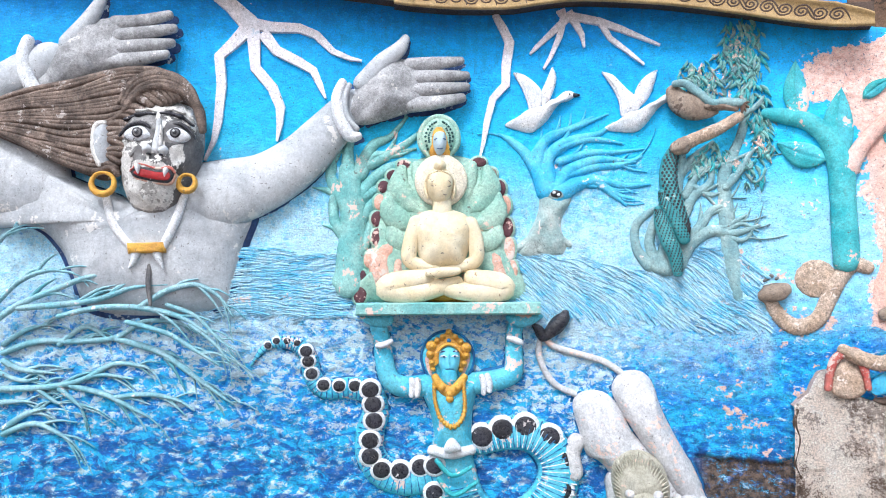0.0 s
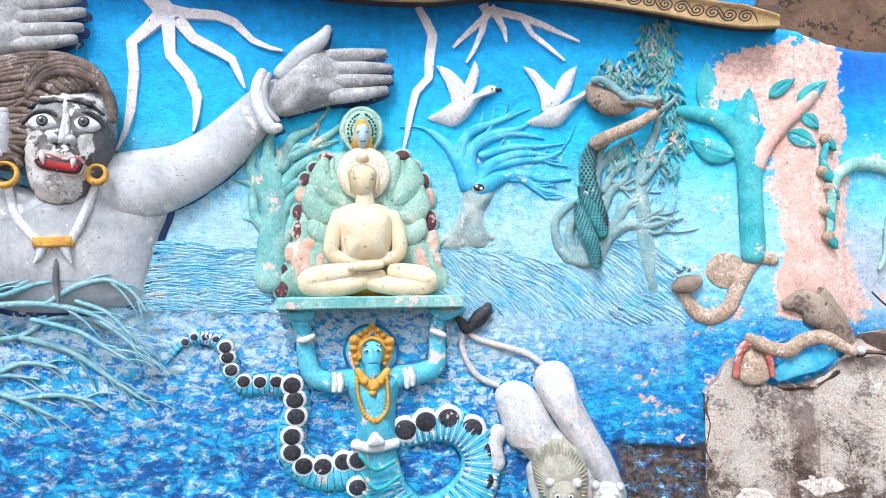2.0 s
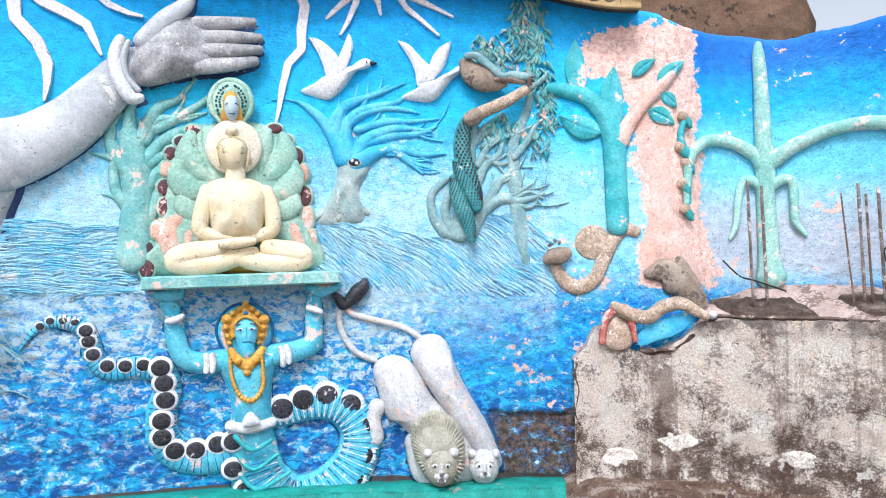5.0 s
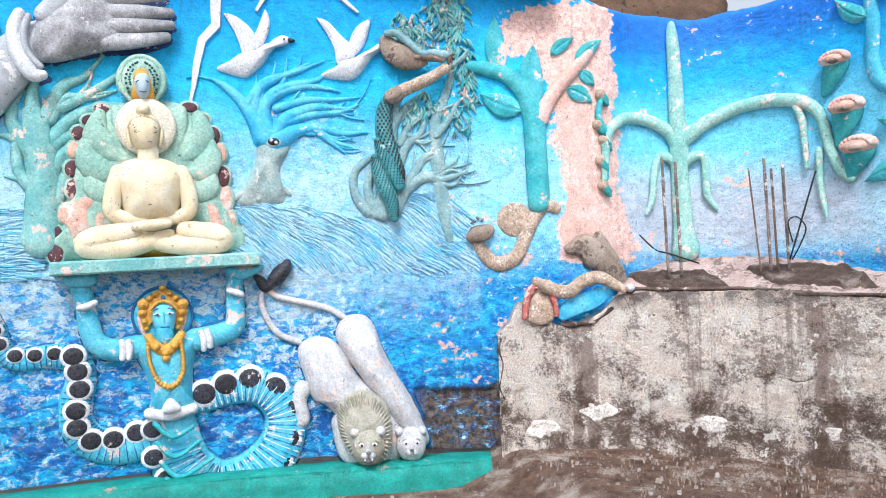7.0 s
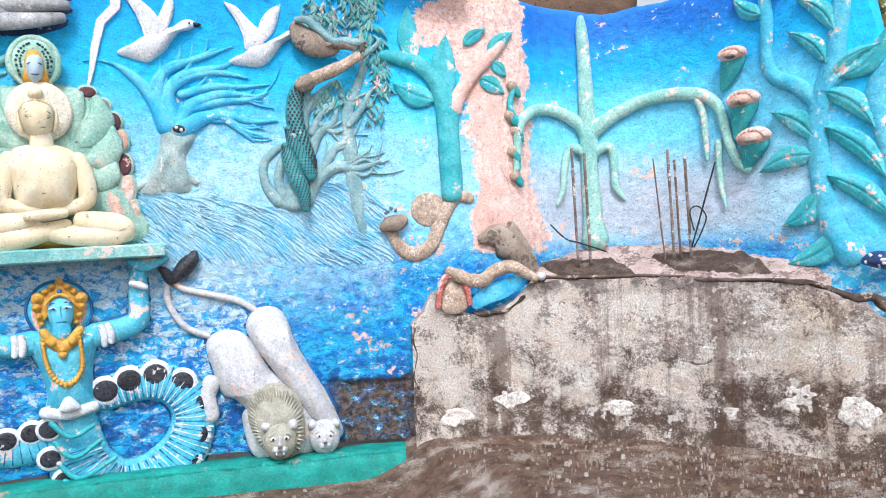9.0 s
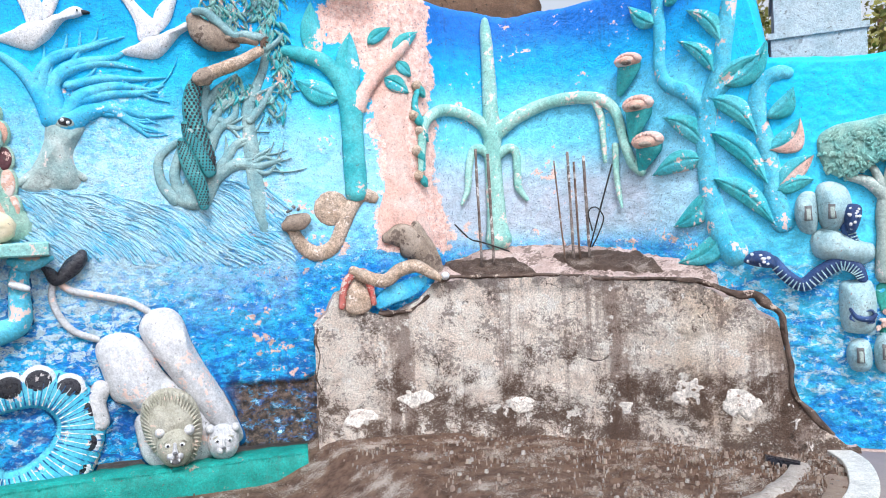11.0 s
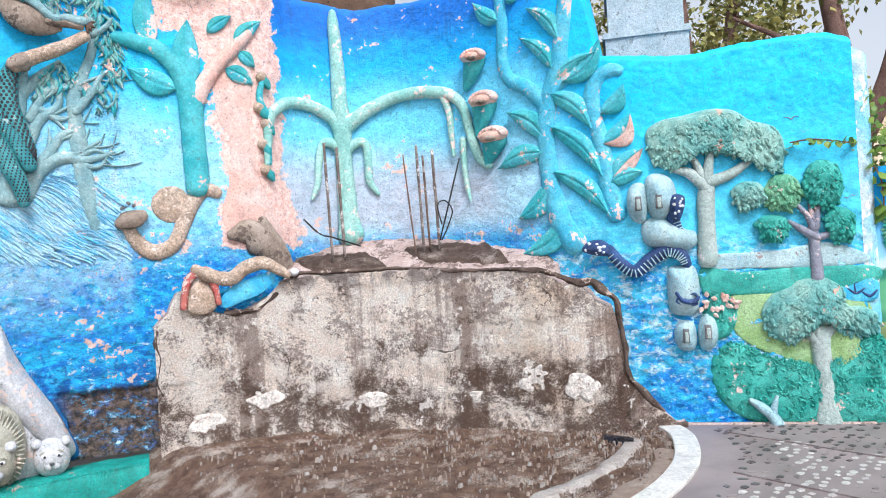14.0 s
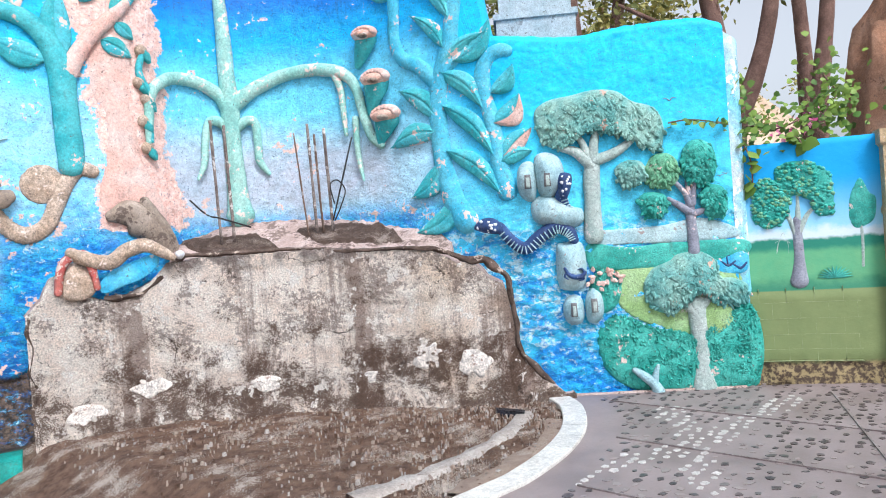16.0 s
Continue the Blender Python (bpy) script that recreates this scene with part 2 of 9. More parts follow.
def mural():
    """Painted plaster: the sky, the pale horizon, the sea and its foam, by length along the wall and height."""
    t = Tree("blue mural plaster")
    uv = t.node("ShaderNodeUVMap").outputs[0]
    sep = t.node("ShaderNodeSeparateXYZ", Vector=uv)
    u, z = sep.outputs[0], sep.outputs[1]
    p = t.place()
    cloud = t.noise(uv, 1.1, 8, 0.68, 0.3)
    fine = t.noise(uv, 22, 6, 0.75)
    mid = t.noise(uv, 6, 5, 0.7, 0.8)
    zz = t.op("ADD", z, t.op("MULTIPLY", t.op("SUBTRACT", cloud, 0.5), 0.7))
    deep, blue, cyan = (0.004, 0.22, 0.74), (0.008, 0.42, 0.92), (0.025, 0.57, 0.94)
    pale = (0.36, 0.70, 0.92)
    col = t.mix(t.step(zz, 2.95, 3.7), cyan, blue)
    col = t.mix(t.step(zz, 3.75, 4.2, 0, 0.75), col, deep)
    # pale horizon behind the trees
    hz = t.op("MULTIPLY", t.step(zz, 3.05, 2.25), t.step(u, 14.1, 12.2))
    col = t.mix(t.op("MULTIPLY", hz, t.step(mid, 0.25, 0.6, 0.55, 0.95)), col, pale)
    # textured sea: strokes of blue and cyan, white foam above, navy hollows below
    ridge = t.noise(t.stretch(uv, 1, 1.7, 1), 5.5, 8, 0.72, 0.9)
    foam = t.noise(t.stretch(uv, 1, 1.5, 1), 10.0, 9, 0.78, 0.4)
    dabs = t.noise(t.stretch(uv, 1, 1.9, 1), 21, 6, 0.75, 0.5)
    sea = t.mix(t.step(ridge, 0.42, 0.58), (0.005, 0.24, 0.78), (0.03, 0.52, 0.93))
    sea = t.mix(t.step(dabs, 0.55, 0.60, 0, 0.7), sea, (0.10, 0.64, 0.94))
    sea = t.mix(t.step(dabs, 0.45, 0.39, 0, 0.75), sea, (0.004, 0.13, 0.52))
    whites = t.op("ADD", foam, t.op("MULTIPLY", t.step(zz, 0.45, 1.35, -0.02, 0.035), t.step(u, 8.7, 7.8)))
    whites = t.op("SUBTRACT", whites, t.op("MULTIPLY", t.step(u, 7.8, 8.5), 0.07))
    sea = t.mix(t.step(whites, 0.505, 0.545, 0, 0.92), sea, (0.66, 0.83, 0.93))
    surf = t.op("MULTIPLY", t.step(u, 12.7, 13.1), t.step(z, 0.1, 0.5))
    whites = t.op("ADD", whites, t.op("MULTIPLY", surf, 0.085))
    sea = t.mix(t.op("MULTIPLY", surf, t.step(ridge, 0.40, 0.56, 0.1, 0.8)), sea, (0.06, 0.56, 0.86))
    sea = t.mix(t.op("MULTIPLY", surf, t.step(whites, 0.52, 0.58, 0, 0.85)), sea, (0.60, 0.82, 0.92))
    navy = t.op("MULTIPLY", t.step(zz, 0.95, 0.35), t.step(u, 12.5, 10.0))
    sea = t.mix(t.op("MULTIPLY", navy, t.step(ridge, 0.54, 0.44, 0, 0.75)), sea, (0.004, 0.08, 0.36))
    col = t.mix(t.step(t.op("ADD", zz, t.op("MULTIPLY", t.op("ADD", mid, dabs), 0.35)), 2.35, 1.7), col, sea)
    # rubbed white plaster in the textured sky
    rub = t.op("ADD", t.op("MULTIPLY", t.noise(uv, 14, 8, 0.8, 0.3), 0.6), t.op("MULTIPLY", cloud, 0.4))
    old = t.op("MULTIPLY", t.step(u, 9.25, 9.15), t.step(zz, 0.85, 1.8))
    col = t.mix(t.op("MULTIPLY", old, t.step(t.op("ADD", rub, t.step(z, 3.3, 2.2, -0.10, 0.05)), 0.50, 0.58, 0, 0.7)), col, (0.58, 0.80, 0.91))
    col = t.mix(t.op("MULTIPLY", old, t.step(dabs, 0.44, 0.36, 0, 0.55)), col, (0.008, 0.28, 0.70))
    col = t.mix(t.op("MULTIPLY", old, t.step(dabs, 0.55, 0.64, 0, 0.45)), col, (0.05, 0.62, 0.94))
    # the right arm of the wall stays plain cyan above
    right = t.op("MULTIPLY", t.step(u, 12.6, 13.6), t.step(z, 1.15, 1.5))
    col = t.mix(right, col, t.mix(t.step(z, 1.3, 2.6), (0.10, 0.62, 0.86), (0.008, 0.52, 0.88)))
    flat = t.op("MULTIPLY", t.step(u, 10.25, 10.5), t.step(u, 13.3, 12.7))
    zn = t.op("ADD", z, t.op("MULTIPLY", t.op("SUBTRACT", cloud, 0.5), 0.45))
    fade = t.mix(t.step(zn, 2.75, 3.15), t.mix(t.step(zn, 1.95, 2.6), (0.45, 0.72, 0.88), (0.16, 0.66, 0.92)), t.mix(t.step(zn, 3.1, 3.55), (0.01, 0.44, 0.90), (0.004, 0.17, 0.66)))
    col = t.mix(t.op("MULTIPLY", flat, t.step(z, 1.5, 1.75)), col, fade)
    # damp grey foot of the niche
    damp = t.op("MULTIPLY", t.op("MULTIPLY", t.step(u, 10.15, 10.5), t.step(u, 12.7, 12.3)), t.op("MULTIPLY", t.step(zz, 2.5, 1.95), t.step(zz, 1.55, 1.8)))
    col = t.mix(t.op("MULTIPLY", damp, 0.75), col, t.mix(mid, (0.62, 0.50, 0.55), (0.36, 0.50, 0.62)))
    # flaking down to the salmon undercoat
    chips = t.op("ADD", t.op("MULTIPLY", t.noise(uv, 2.2, 3), 0.5), t.op("MULTIPLY", t.noise(uv, 11, 4, 0.7), 0.5))
    more = t.op("MULTIPLY", t.step(u, 8.2, 9.0), t.step(u, 13.9, 12.6))
    limit = t.op("SUBTRACT", 0.65, t.op("MULTIPLY", more, t.step(z, 1.9, 1.3, 0.05, 0.085)))
    col = t.mix(t.step(t.op("SUBTRACT", chips, limit), 0.0, 0.008), col, t.mix(mid, (0.66, 0.42, 0.34), (0.82, 0.62, 0.56)))
    # the great bare pink patch
    left = t.step(z, 2.9, 3.5, 9.92, 9.5)
    band = t.op("MULTIPLY", t.step(t.op("SUBTRACT", u, left), -0.3, 0.2), t.step(t.op("SUBTRACT", u, t.step(z, 2.3, 1.4, 0.0, 0.22)), 10.62, 10.3))
    patch = t.op("MULTIPLY", band, t.op("MULTIPLY", t.step(z, 1.35, 1.7), t.step(z, 3.95, 3.6)))
    patch = t.op("ADD", patch, t.op("MULTIPLY", t.op("SUBTRACT", chips, 0.5), 3.4))
    col = t.mix(t.step(patch, 0.50, 0.56), col, t.mix(t.step(fine, 0.35, 0.65), (0.80, 0.45, 0.37), (0.82, 0.62, 0.56)))
    # bare cement low beside the planter
    bare = t.op("MULTIPLY", t.op("MULTIPLY", t.step(u, 8.55, 8.75), t.step(u, 10.6, 10.3)), t.step(t.op("ADD", z, t.op("MULTIPLY", mid, 0.12)), 0.60, 0.55))
    col = t.mix(t.op("MULTIPLY", bare, t.step(foam, 0.62, 0.5)), col, t.mix(t.step(fine, 0.4, 0.62), (0.045, 0.032, 0.028), (0.22, 0.15, 0.115)))
    col = t.mix(1.0, col, t.step(t.op("ADD", t.op("MULTIPLY", t.noise(uv, 70, 4, 0.8), 0.5), t.op("MULTIPLY", t.noise(uv, 11, 6, 0.75), 0.5)), 0.38, 0.62, 0.74, 1.22), "MULTIPLY")
    speck = t.noise(p, 60, 3, 0.6)
    col = t.mix(t.step(t.op("ADD", speck, t.op("MULTIPLY", more, 0.035)), 0.65, 0.69, 0, 0.65), col, (0.05, 0.09, 0.18))
    run = t.noise(t.stretch(uv, 9, 0.5, 1), 2.0, 4)
    col = t.mix(t.op("MULTIPLY", t.step(run, 0.58, 0.74, 0, 0.4), t.step(z, 2.9, 3.7)), col, (0.03, 0.04, 0.12))
    rugged = t.op("ADD", t.op("MULTIPLY", fine, t.step(z, 1.9, 1.4, 0.5, 1.3)), t.op("ADD", mid, t.op("MULTIPLY", foam, t.step(z, 1.9, 1.4, 0.0, 1.6))))
    rugged = t.op("MULTIPLY", rugged, t.op("MAXIMUM", t.step(u, 13.4, 12.7, 0.3, 1.0), t.step(z, 1.3, 1.0)))
    return t.done(col, 0.62, t.op("ADD", rugged, t.op("MULTIPLY", dabs, t.step(u, 9.3, 9.1, 0.1, 0.8))), 0.9, 0.024)


def plaster_block():
    """Bare lime plaster with dark run marks and exposed stones."""
    t = Tree("stained bare plaster")
    uv = t.node("ShaderNodeUVMap").outputs[0]
    sep = t.node("ShaderNodeSeparateXYZ", Vector=uv)
    u, z = sep.outputs[0], sep.outputs[1]
    grain, mid, big = t.noise(uv, 26, 7, 0.8), t.noise(uv, 5, 6, 0.7, 0.5), t.noise(uv, 1.1, 3)
    sand = t.noise(uv, 75, 5, 0.8)
    col = t.mix(t.step(mid, 0.3, 0.7), (0.84, 0.70, 0.60), (0.94, 0.87, 0.79))
    col = t.mix(t.op("MULTIPLY", t.step(big, 0.46, 0.62, 0, 0.55), t.step(u, 2.5, 3.1)), col, (0.68, 0.50, 0.34))
    # wide and narrow run marks coming down from the top
    wide = t.noise(t.stretch(uv, 2.3, 0.22, 1), 1.0, 3, 0.5)
    thin = t.noise(t.stretch(uv, 11, 0.6, 1), 1.0, 4, 0.65)
    runs = t.op("ADD", t.op("ADD", t.op("MULTIPLY", wide, 0.55), t.op("MULTIPLY", thin, 0.25)), t.op("MULTIPLY", grain, 0.2))
    col = t.mix(t.step(runs, 0.495, 0.56, 0, 0.74), col, (0.21, 0.13, 0.10))
    # grey mildew in broken grains
    mould = t.op("ADD", t.op("MULTIPLY", t.noise(uv, 3.2, 4, 0.6, 0.4), 0.45), t.op("MULTIPLY", t.noise(uv, 30, 6, 0.8), 0.55))
    col = t.mix(t.step(mould, 0.525, 0.55, 0, 0.70), col, (0.20, 0.14, 0.12))
    wear = t.op("ADD", t.op("MULTIPLY", t.noise(uv, 3.4, 8, 0.72, 0.3), 0.55), t.op("MULTIPLY", sand, 0.45))
    col = t.mix(t.step(t.op("ADD", wear, t.step(z, 0.9, 0.15, -0.025, 0.055)), 0.535, 0.555, 0, 0.92), col, (0.10, 0.055, 0.035))
    low = t.op("ADD", t.op("MULTIPLY", t.step(z, 0.5, 0.05), 0.2), t.op("MULTIPLY", t.noise(uv, 7, 8, 0.78), 0.7))
    col = t.mix(t.op("MULTIPLY", t.step(low, 0.55, 0.585), 0.8), col, (0.12, 0.075, 0.055))
    # spalled pale spots and hair cracks
    spall = t.op("ADD", t.op("MULTIPLY", t.noise(uv, 6, 4, 0.6), 0.6), t.op("MULTIPLY", grain, 0.4))
    col = t.mix(t.step(spall, 0.565, 0.585, 0, 0.9), col, (0.90, 0.84, 0.78))
    warped = t.node("ShaderNodeVectorMath", Vector=uv)
    wob = t.node("ShaderNodeTexNoise", Vector=uv, Scale=4.0, Detail=8.0)
    t.nt.links.new(t.stretch(wob.outputs["Color"], 0.6, 0.6, 0), warped.inputs[1])
    crack = t.op("MULTIPLY", t.step(t.cells(warped.outputs[0], 2.1, "Distance", "DISTANCE_TO_EDGE"), 0.010, 0.002), t.step(t.noise(uv, 2.3, 3), 0.53, 0.58))
    col = t.mix(t.op("MULTIPLY", crack, 0.85), col, (0.06, 0.04, 0.03))
    lip = t.op("MULTIPLY", t.step(z, 1.14, 1.27), t.step(mid, 0.36, 0.52))
    col = t.mix(t.op("MULTIPLY", lip, 0.8), col, (0.14, 0.10, 0.09))
    col = t.mix(1.0, col, t.step(sand, 0.38, 0.62, 0.72, 1.3), "MULTIPLY")
    relief = t.op("ADD", t.op("ADD", grain, t.op("MULTIPLY", sand, 0.5)), t.op("ADD", t.op("MULTIPLY", mid, 1.0), t.op("SUBTRACT", wear, crack)))
    return t.done(col, 0.93, relief, 1.0, 0.03)


MURAL = mural()
BLOCK = plaster_block()
RIM = paint("pinkish cement rim", (0.46, 0.33, 0.29), (0.58, 0.45, 0.41), (0.2, 0.14, 0.12), 0.12, 0.9, 6)
RAGGED = paint("dark broken plaster", (0.07, 0.045, 0.035), (0.17, 0.115, 0.09), (0.45, 0.36, 0.3), 0.08, 0.95, 9)
CONTOUR = paint("dark blue contour paint", (0.006, 0.10, 0.30), (0.01, 0.17, 0.42), amount=0)


def low_wall_paint():
    """Painted landscape over painted green blockwork."""
    t = Tree("painted low wall")
    uv = t.node("ShaderNodeUVMap").outputs[0]
    sep = t.node("ShaderNodeSeparateXYZ", Vector=uv)
    u, z = sep.outputs[0], sep.outputs[1]
    n, fine = t.noise(uv, 7, 5, 0.65), t.noise(uv, 25, 5, 0.7)
    zz = t.op("ADD", z, t.op("MULTIPLY", t.op("SUBTRACT", n, 0.5), 0.08))
    col = t.mix(t.step(zz, 1.15, 1.6), (0.30, 0.62, 0.80), (0.008, 0.36, 0.80))
    col = t.mix(t.step(t.op("ADD", zz, t.op("MULTIPLY", n, 0.1)), 1.27, 1.2), col, (0.62, 0.72, 0.78))
    col = t.mix(t.step(zz, 1.13, 1.1), col, (0.02, 0.22, 0.15))
    col = t.mix(t.step(zz, 1.06, 1.0), col, t.mix(n, (0.06, 0.36, 0.20), (0.20, 0.46, 0.22)))
    col = t.mix(t.step(zz, 0.86, 0.74, 0, 0.9), col, (0.02, 0.17, 0.10))
    wall = t.mix(n, (0.15, 0.20, 0.075), (0.24, 0.29, 0.12))
    col = t.mix(t.step(z, 0.735, 0.725), col, wall)
    foot = t.mix(t.step(fine, 0.42, 0.56), (0.34, 0.26, 0.13), (0.07, 0.045, 0.03))
    col = t.mix(t.step(zz, 0.22, 0.17), col, foot)
    return t.done(col, 0.75, fine, 0.3, 0.01)


LOWWALL = low_wall_paint()
JOINT = paint("pale green joint paint", (0.26, 0.31, 0.15), (0.33, 0.38, 0.2), amount=0)


def paving():
    t = Tree("worn mosaic paving")
    p = t.place()
    n, fine = t.noise(p, 2.5, 5), t.noise(p, 40, 4, 0.7)
    col = t.mix(t.step(n, 0.3, 0.7), (0.20, 0.155, 0.15), (0.30, 0.245, 0.24))
    col = t.mix(t.step(fine, 0.5, 0.7, 0, 0.4), col, (0.2, 0.16, 0.16))
    return t.done(col, t.step(n, 0.3, 0.7, 0.42, 0.6), fine, 0.25, 0.004)


PAVING = paving()


def chip_material():
    t = Tree("mosaic stone chips")
    r = t.node("ShaderNodeObjectInfo").outputs["Random"]
    p = t.place()
    col = t.mix(t.step(r, 0.30, 0.62), (0.05, 0.042, 0.045), (0.26, 0.21, 0.20))
    col = t.mix(t.step(t.noise(p, 30, 3), 0.4, 0.7, 0, 0.4), col, (0.3, 0.25, 0.24))
    return t.done(col, 0.35)


CHIP = chip_material()


# ---- plan curves ----
CURVES = {
    "M": [(-4.5, 6.1), (-1.5, 6.1), (1.4, 6.08), (2.9, 5.95), (4.0, 5.66), (4.75, 5.34), (5.25, 5.1), (5.6, 5.0), (5.95, 5.02), (6.35, 4.88), (6.72, 4.42), (6.93, 3.8), (6.98, 3.25), (7.1, 2.68), (7.38, 2.15), (7.7, 1.62), (7.97, 1.15)],
    "B": [(4.66, 5.22), (5.1, 5.05), (5.55, 4.76), (6.15, 4.08), (6.5, 3.5), (6.72, 2.95), (6.95, 2.55), (7.24, 2.2)],
    "L": [(8.06, 1.14), (8.19, 0.72), (8.33, 0.33), (8.46, -0.05)],
    "C": [(-4.5, 5.84), (-1.5, 5.84), (1.4, 5.82), (2.9, 5.7), (4.0, 5.42), (4.7, 5.12), (5.3, 4.82)],
}
def sample_curve(points, n=16):
    out = []
    for i in range(len(points) - 1):
        p0, p1, p2, p3 = points[max(i - 1, 0)], points[i], points[i + 1], points[min(i + 2, len(points) - 1)]
        for k in range(n):
            t = k / n
            out.append(tuple(0.5 * (2 * b + (c - a) * t + (2 * a - 5 * b + 4 * c - d) * t * t + (3 * b - a - 3 * c + d) * t ** 3) for a, b, c, d in zip(p0, p1, p2, p3)))
    out.append(tuple(points[-1]))
    return out


class Surface:
    """A wall seen as a sheet: u metres along its plan, z up, d metres out towards the viewer."""

    def __init__(self, points):
        self.q = np.array(sample_curve(points))
        self.s = np.r_[0, np.cumsum(np.linalg.norm(np.diff(self.q, axis=0), axis=1))]
        g = np.gradient(self.q, self.s, axis=0)
        g /= np.linalg.norm(g, axis=1)[:, None]
        self.n = np.c_[g[:, 1], -g[:, 0]]
        self.length = self.s[-1]

    def at(self, u, z, d=0.0):
        x, y = np.interp(u, self.s, self.q[:, 0]), np.interp(u, self.s, self.q[:, 1])
        over = u - min(max(u, 0), self.length)
        nx, ny = np.interp(u, self.s, self.n[:, 0]), np.interp(u, self.s, self.n[:, 1])
        return (x + nx * d - ny * over, y + ny * d + nx * over, z)


WALL, FACE, LOW, EAVE = (Surface(CURVES[k]) for k in "MBLC")


def spline(points, n=6, closed=False):
    k = len(points)
    out = []
    for i in range(k if closed else k - 1):
        if closed:
            p0, p1, p2, p3 = points[i - 1], points[i], points[(i + 1) % k], points[(i + 2) % k]
        else:
            p0, p1, p2, p3 = points[max(i - 1, 0)], points[i], points[i + 1], points[min(i + 2, k - 1)]
        for j in range(n):
            t = j / n
            out.append(tuple(0.5 * (2 * b + (c - a) * t + (2 * a - 5 * b + 4 * c - d) * t * t + (3 * b - a - 3 * c + d) * t ** 3) for a, b, c, d in zip(p0, p1, p2, p3)))
    if not closed:
        out.append(tuple(points[-1]))
    return out


class Shape:
    """Collects the faces of one mesh, modelled on a wall surface or freely."""

    def __init__(self, surface=WALL):
        self.surface, self.v, self.f, self.m, self.mats, self.edge = surface, [], [], [], [], None

    def slot(self, material):
        if material not in self.mats:
            self.mats.append(material)
        return self.mats.index(material)

    def add(self, verts, faces, material):
        k, s = len(self.v), self.slot(material)
        self.v += verts
        self.f += [tuple(i + k for i in f) for f in faces]
        self.m += [s] * len(faces)

    def stroke(self, points, material, flat=0.8, base=0.0, n=6, sides=8, rib=0.0, pitch=0.03, rough=0.0):
        """A half-round bead along (u, z, radius) points."""
        if self.edge:
            mat, self.edge = self.edge, None
            self.stroke([(u, z, r + min(0.022, 0.3 * r + 0.006)) for u, z, r in points], mat, 0.12, 0.004, n, 6)
            self.edge = mat
        pts = spline(points, n)
        for e, f in ((0, 1), (-1, -2)):
            (u, z, r), (a, b, _) = pts[e], pts[f]
            k = math.hypot(u - a, z - b) or 1e-6
            ext = [(u + (u - a) / k * r * o, z + (z - b) / k * r * o, r * w) for o, w in ((0.35, 0.9), (0.65, 0.68), (0.82, 0.3))]
            pts = ext[::-1] + pts if e == 0 else pts + ext
        verts, faces, run = [], [], 0.0
        for i, (u, z, r) in enumerate(pts):
            a, b = pts[max(i - 1, 0)], pts[min(i + 1, len(pts) - 1)]
            du, dz = b[0] - a[0], b[1] - a[1]
            length = math.hypot(du, dz) or 1e-6
            du, dz = du / length, dz / length
            if i:
                run += math.hypot(u - pts[i - 1][0], z - pts[i - 1][1])
            r = max(r, 0.001)
            if rib:
                r *= 1 + rib * (0.5 + 0.5 * math.sin(run / pitch * 2 * math.pi))
            for k in range(sides + 1):
                w = math.pi * k / sides
                rr = r
                if rough:
                    rr *= 1 + rough * noise.noise((u * 9, z * 9, k * 0.7))
                verts.append(self.surface.at(u - dz * rr * math.cos(w), z + du * rr * math.cos(w), base - 0.015 + (rr * flat * 0.62 + 0.015) * math.sin(w)))
        w = sides + 1
        for i in range(len(pts) - 1):
            for k in range(sides):
                faces.append((i * w + k, i * w + k + 1, (i + 1) * w + k + 1, (i + 1) * w + k))
            faces.append((i * w + sides, i * w, (i + 1) * w, (i + 1) * w + sides))
        faces.append(tuple(range(w)))
        e = (len(pts) - 1) * w
        faces.append(tuple(range(e + w - 1, e - 1, -1)))
        self.add(verts, faces, material)

    def dome(self, outline, h, material, base=0.0, rings=7, n=5, power=2.0, lump=0.0, freq=6.0, sharp=False, tint=None):
        """A swelling over a closed outline of (u, z). Returns how far out it stands at any (u, z)."""
        if self.edge:
            mat, self.edge = self.edge, None
            mu, mz = sum(p[0] for p in outline) / len(outline), sum(p[1] for p in outline) / len(outline)
            self.dome([(mu + (p[0] - mu) * 1.05, mz + (p[1] - mz) * 1.05) for p in outline], 0.008, mat, 0.004, 3, n, 9, sharp=sharp)
            self.edge = mat
        pts = [p[:2] for p in outline] if sharp else spline([p[:2] for p in outline], n, True)
        cu, cz = sum(p[0] for p in pts) / len(pts), sum(p[1] for p in pts) / len(pts)
        verts, faces, k = [], [], len(pts)
        for u, z in pts:
            verts.append(self.surface.at(u, z, base - 0.03))
        levels = [1 - (i / rings) ** 1.6 for i in range(rings)]
        for s in levels:
            d = base + h * (1 - s ** power) ** 0.7
            for u, z in pts:
                x, y = cu + (u - cu) * s, cz + (z - cz) * s
                verts.append(self.surface.at(x, y, d + ((lump * noise.noise((x * freq, y * freq, 3.1)) + 0.07 * h * noise.noise((x * 17, y * 17, 1.1))) if s < 0.98 else 0)))
        verts.append(self.surface.at(cu, cz, base + h))
        for i in range(rings):
            for j in range(k):
                a, b = i * k + j, i * k + (j + 1) % k
                faces.append((a, b, b + k, a + k))
        for j in range(k):
            faces.append((rings * k + j, rings * k + (j + 1) % k, len(verts) - 1))
        self.add(verts, faces, material)
        if tint:
            first = len(self.f) - len(faces)
            for i in range(rings - 1):
                s = (levels[i] + levels[i + 1]) / 2
                for j in range(k):
                    a, b = pts[j], pts[(j + 1) % k]
                    m = tint(cu + ((a[0] + b[0]) / 2 - cu) * s, cz + ((a[1] + b[1]) / 2 - cz) * s)
                    if m:
                        self.m[first + (i + 1) * k + j] = self.slot(m)
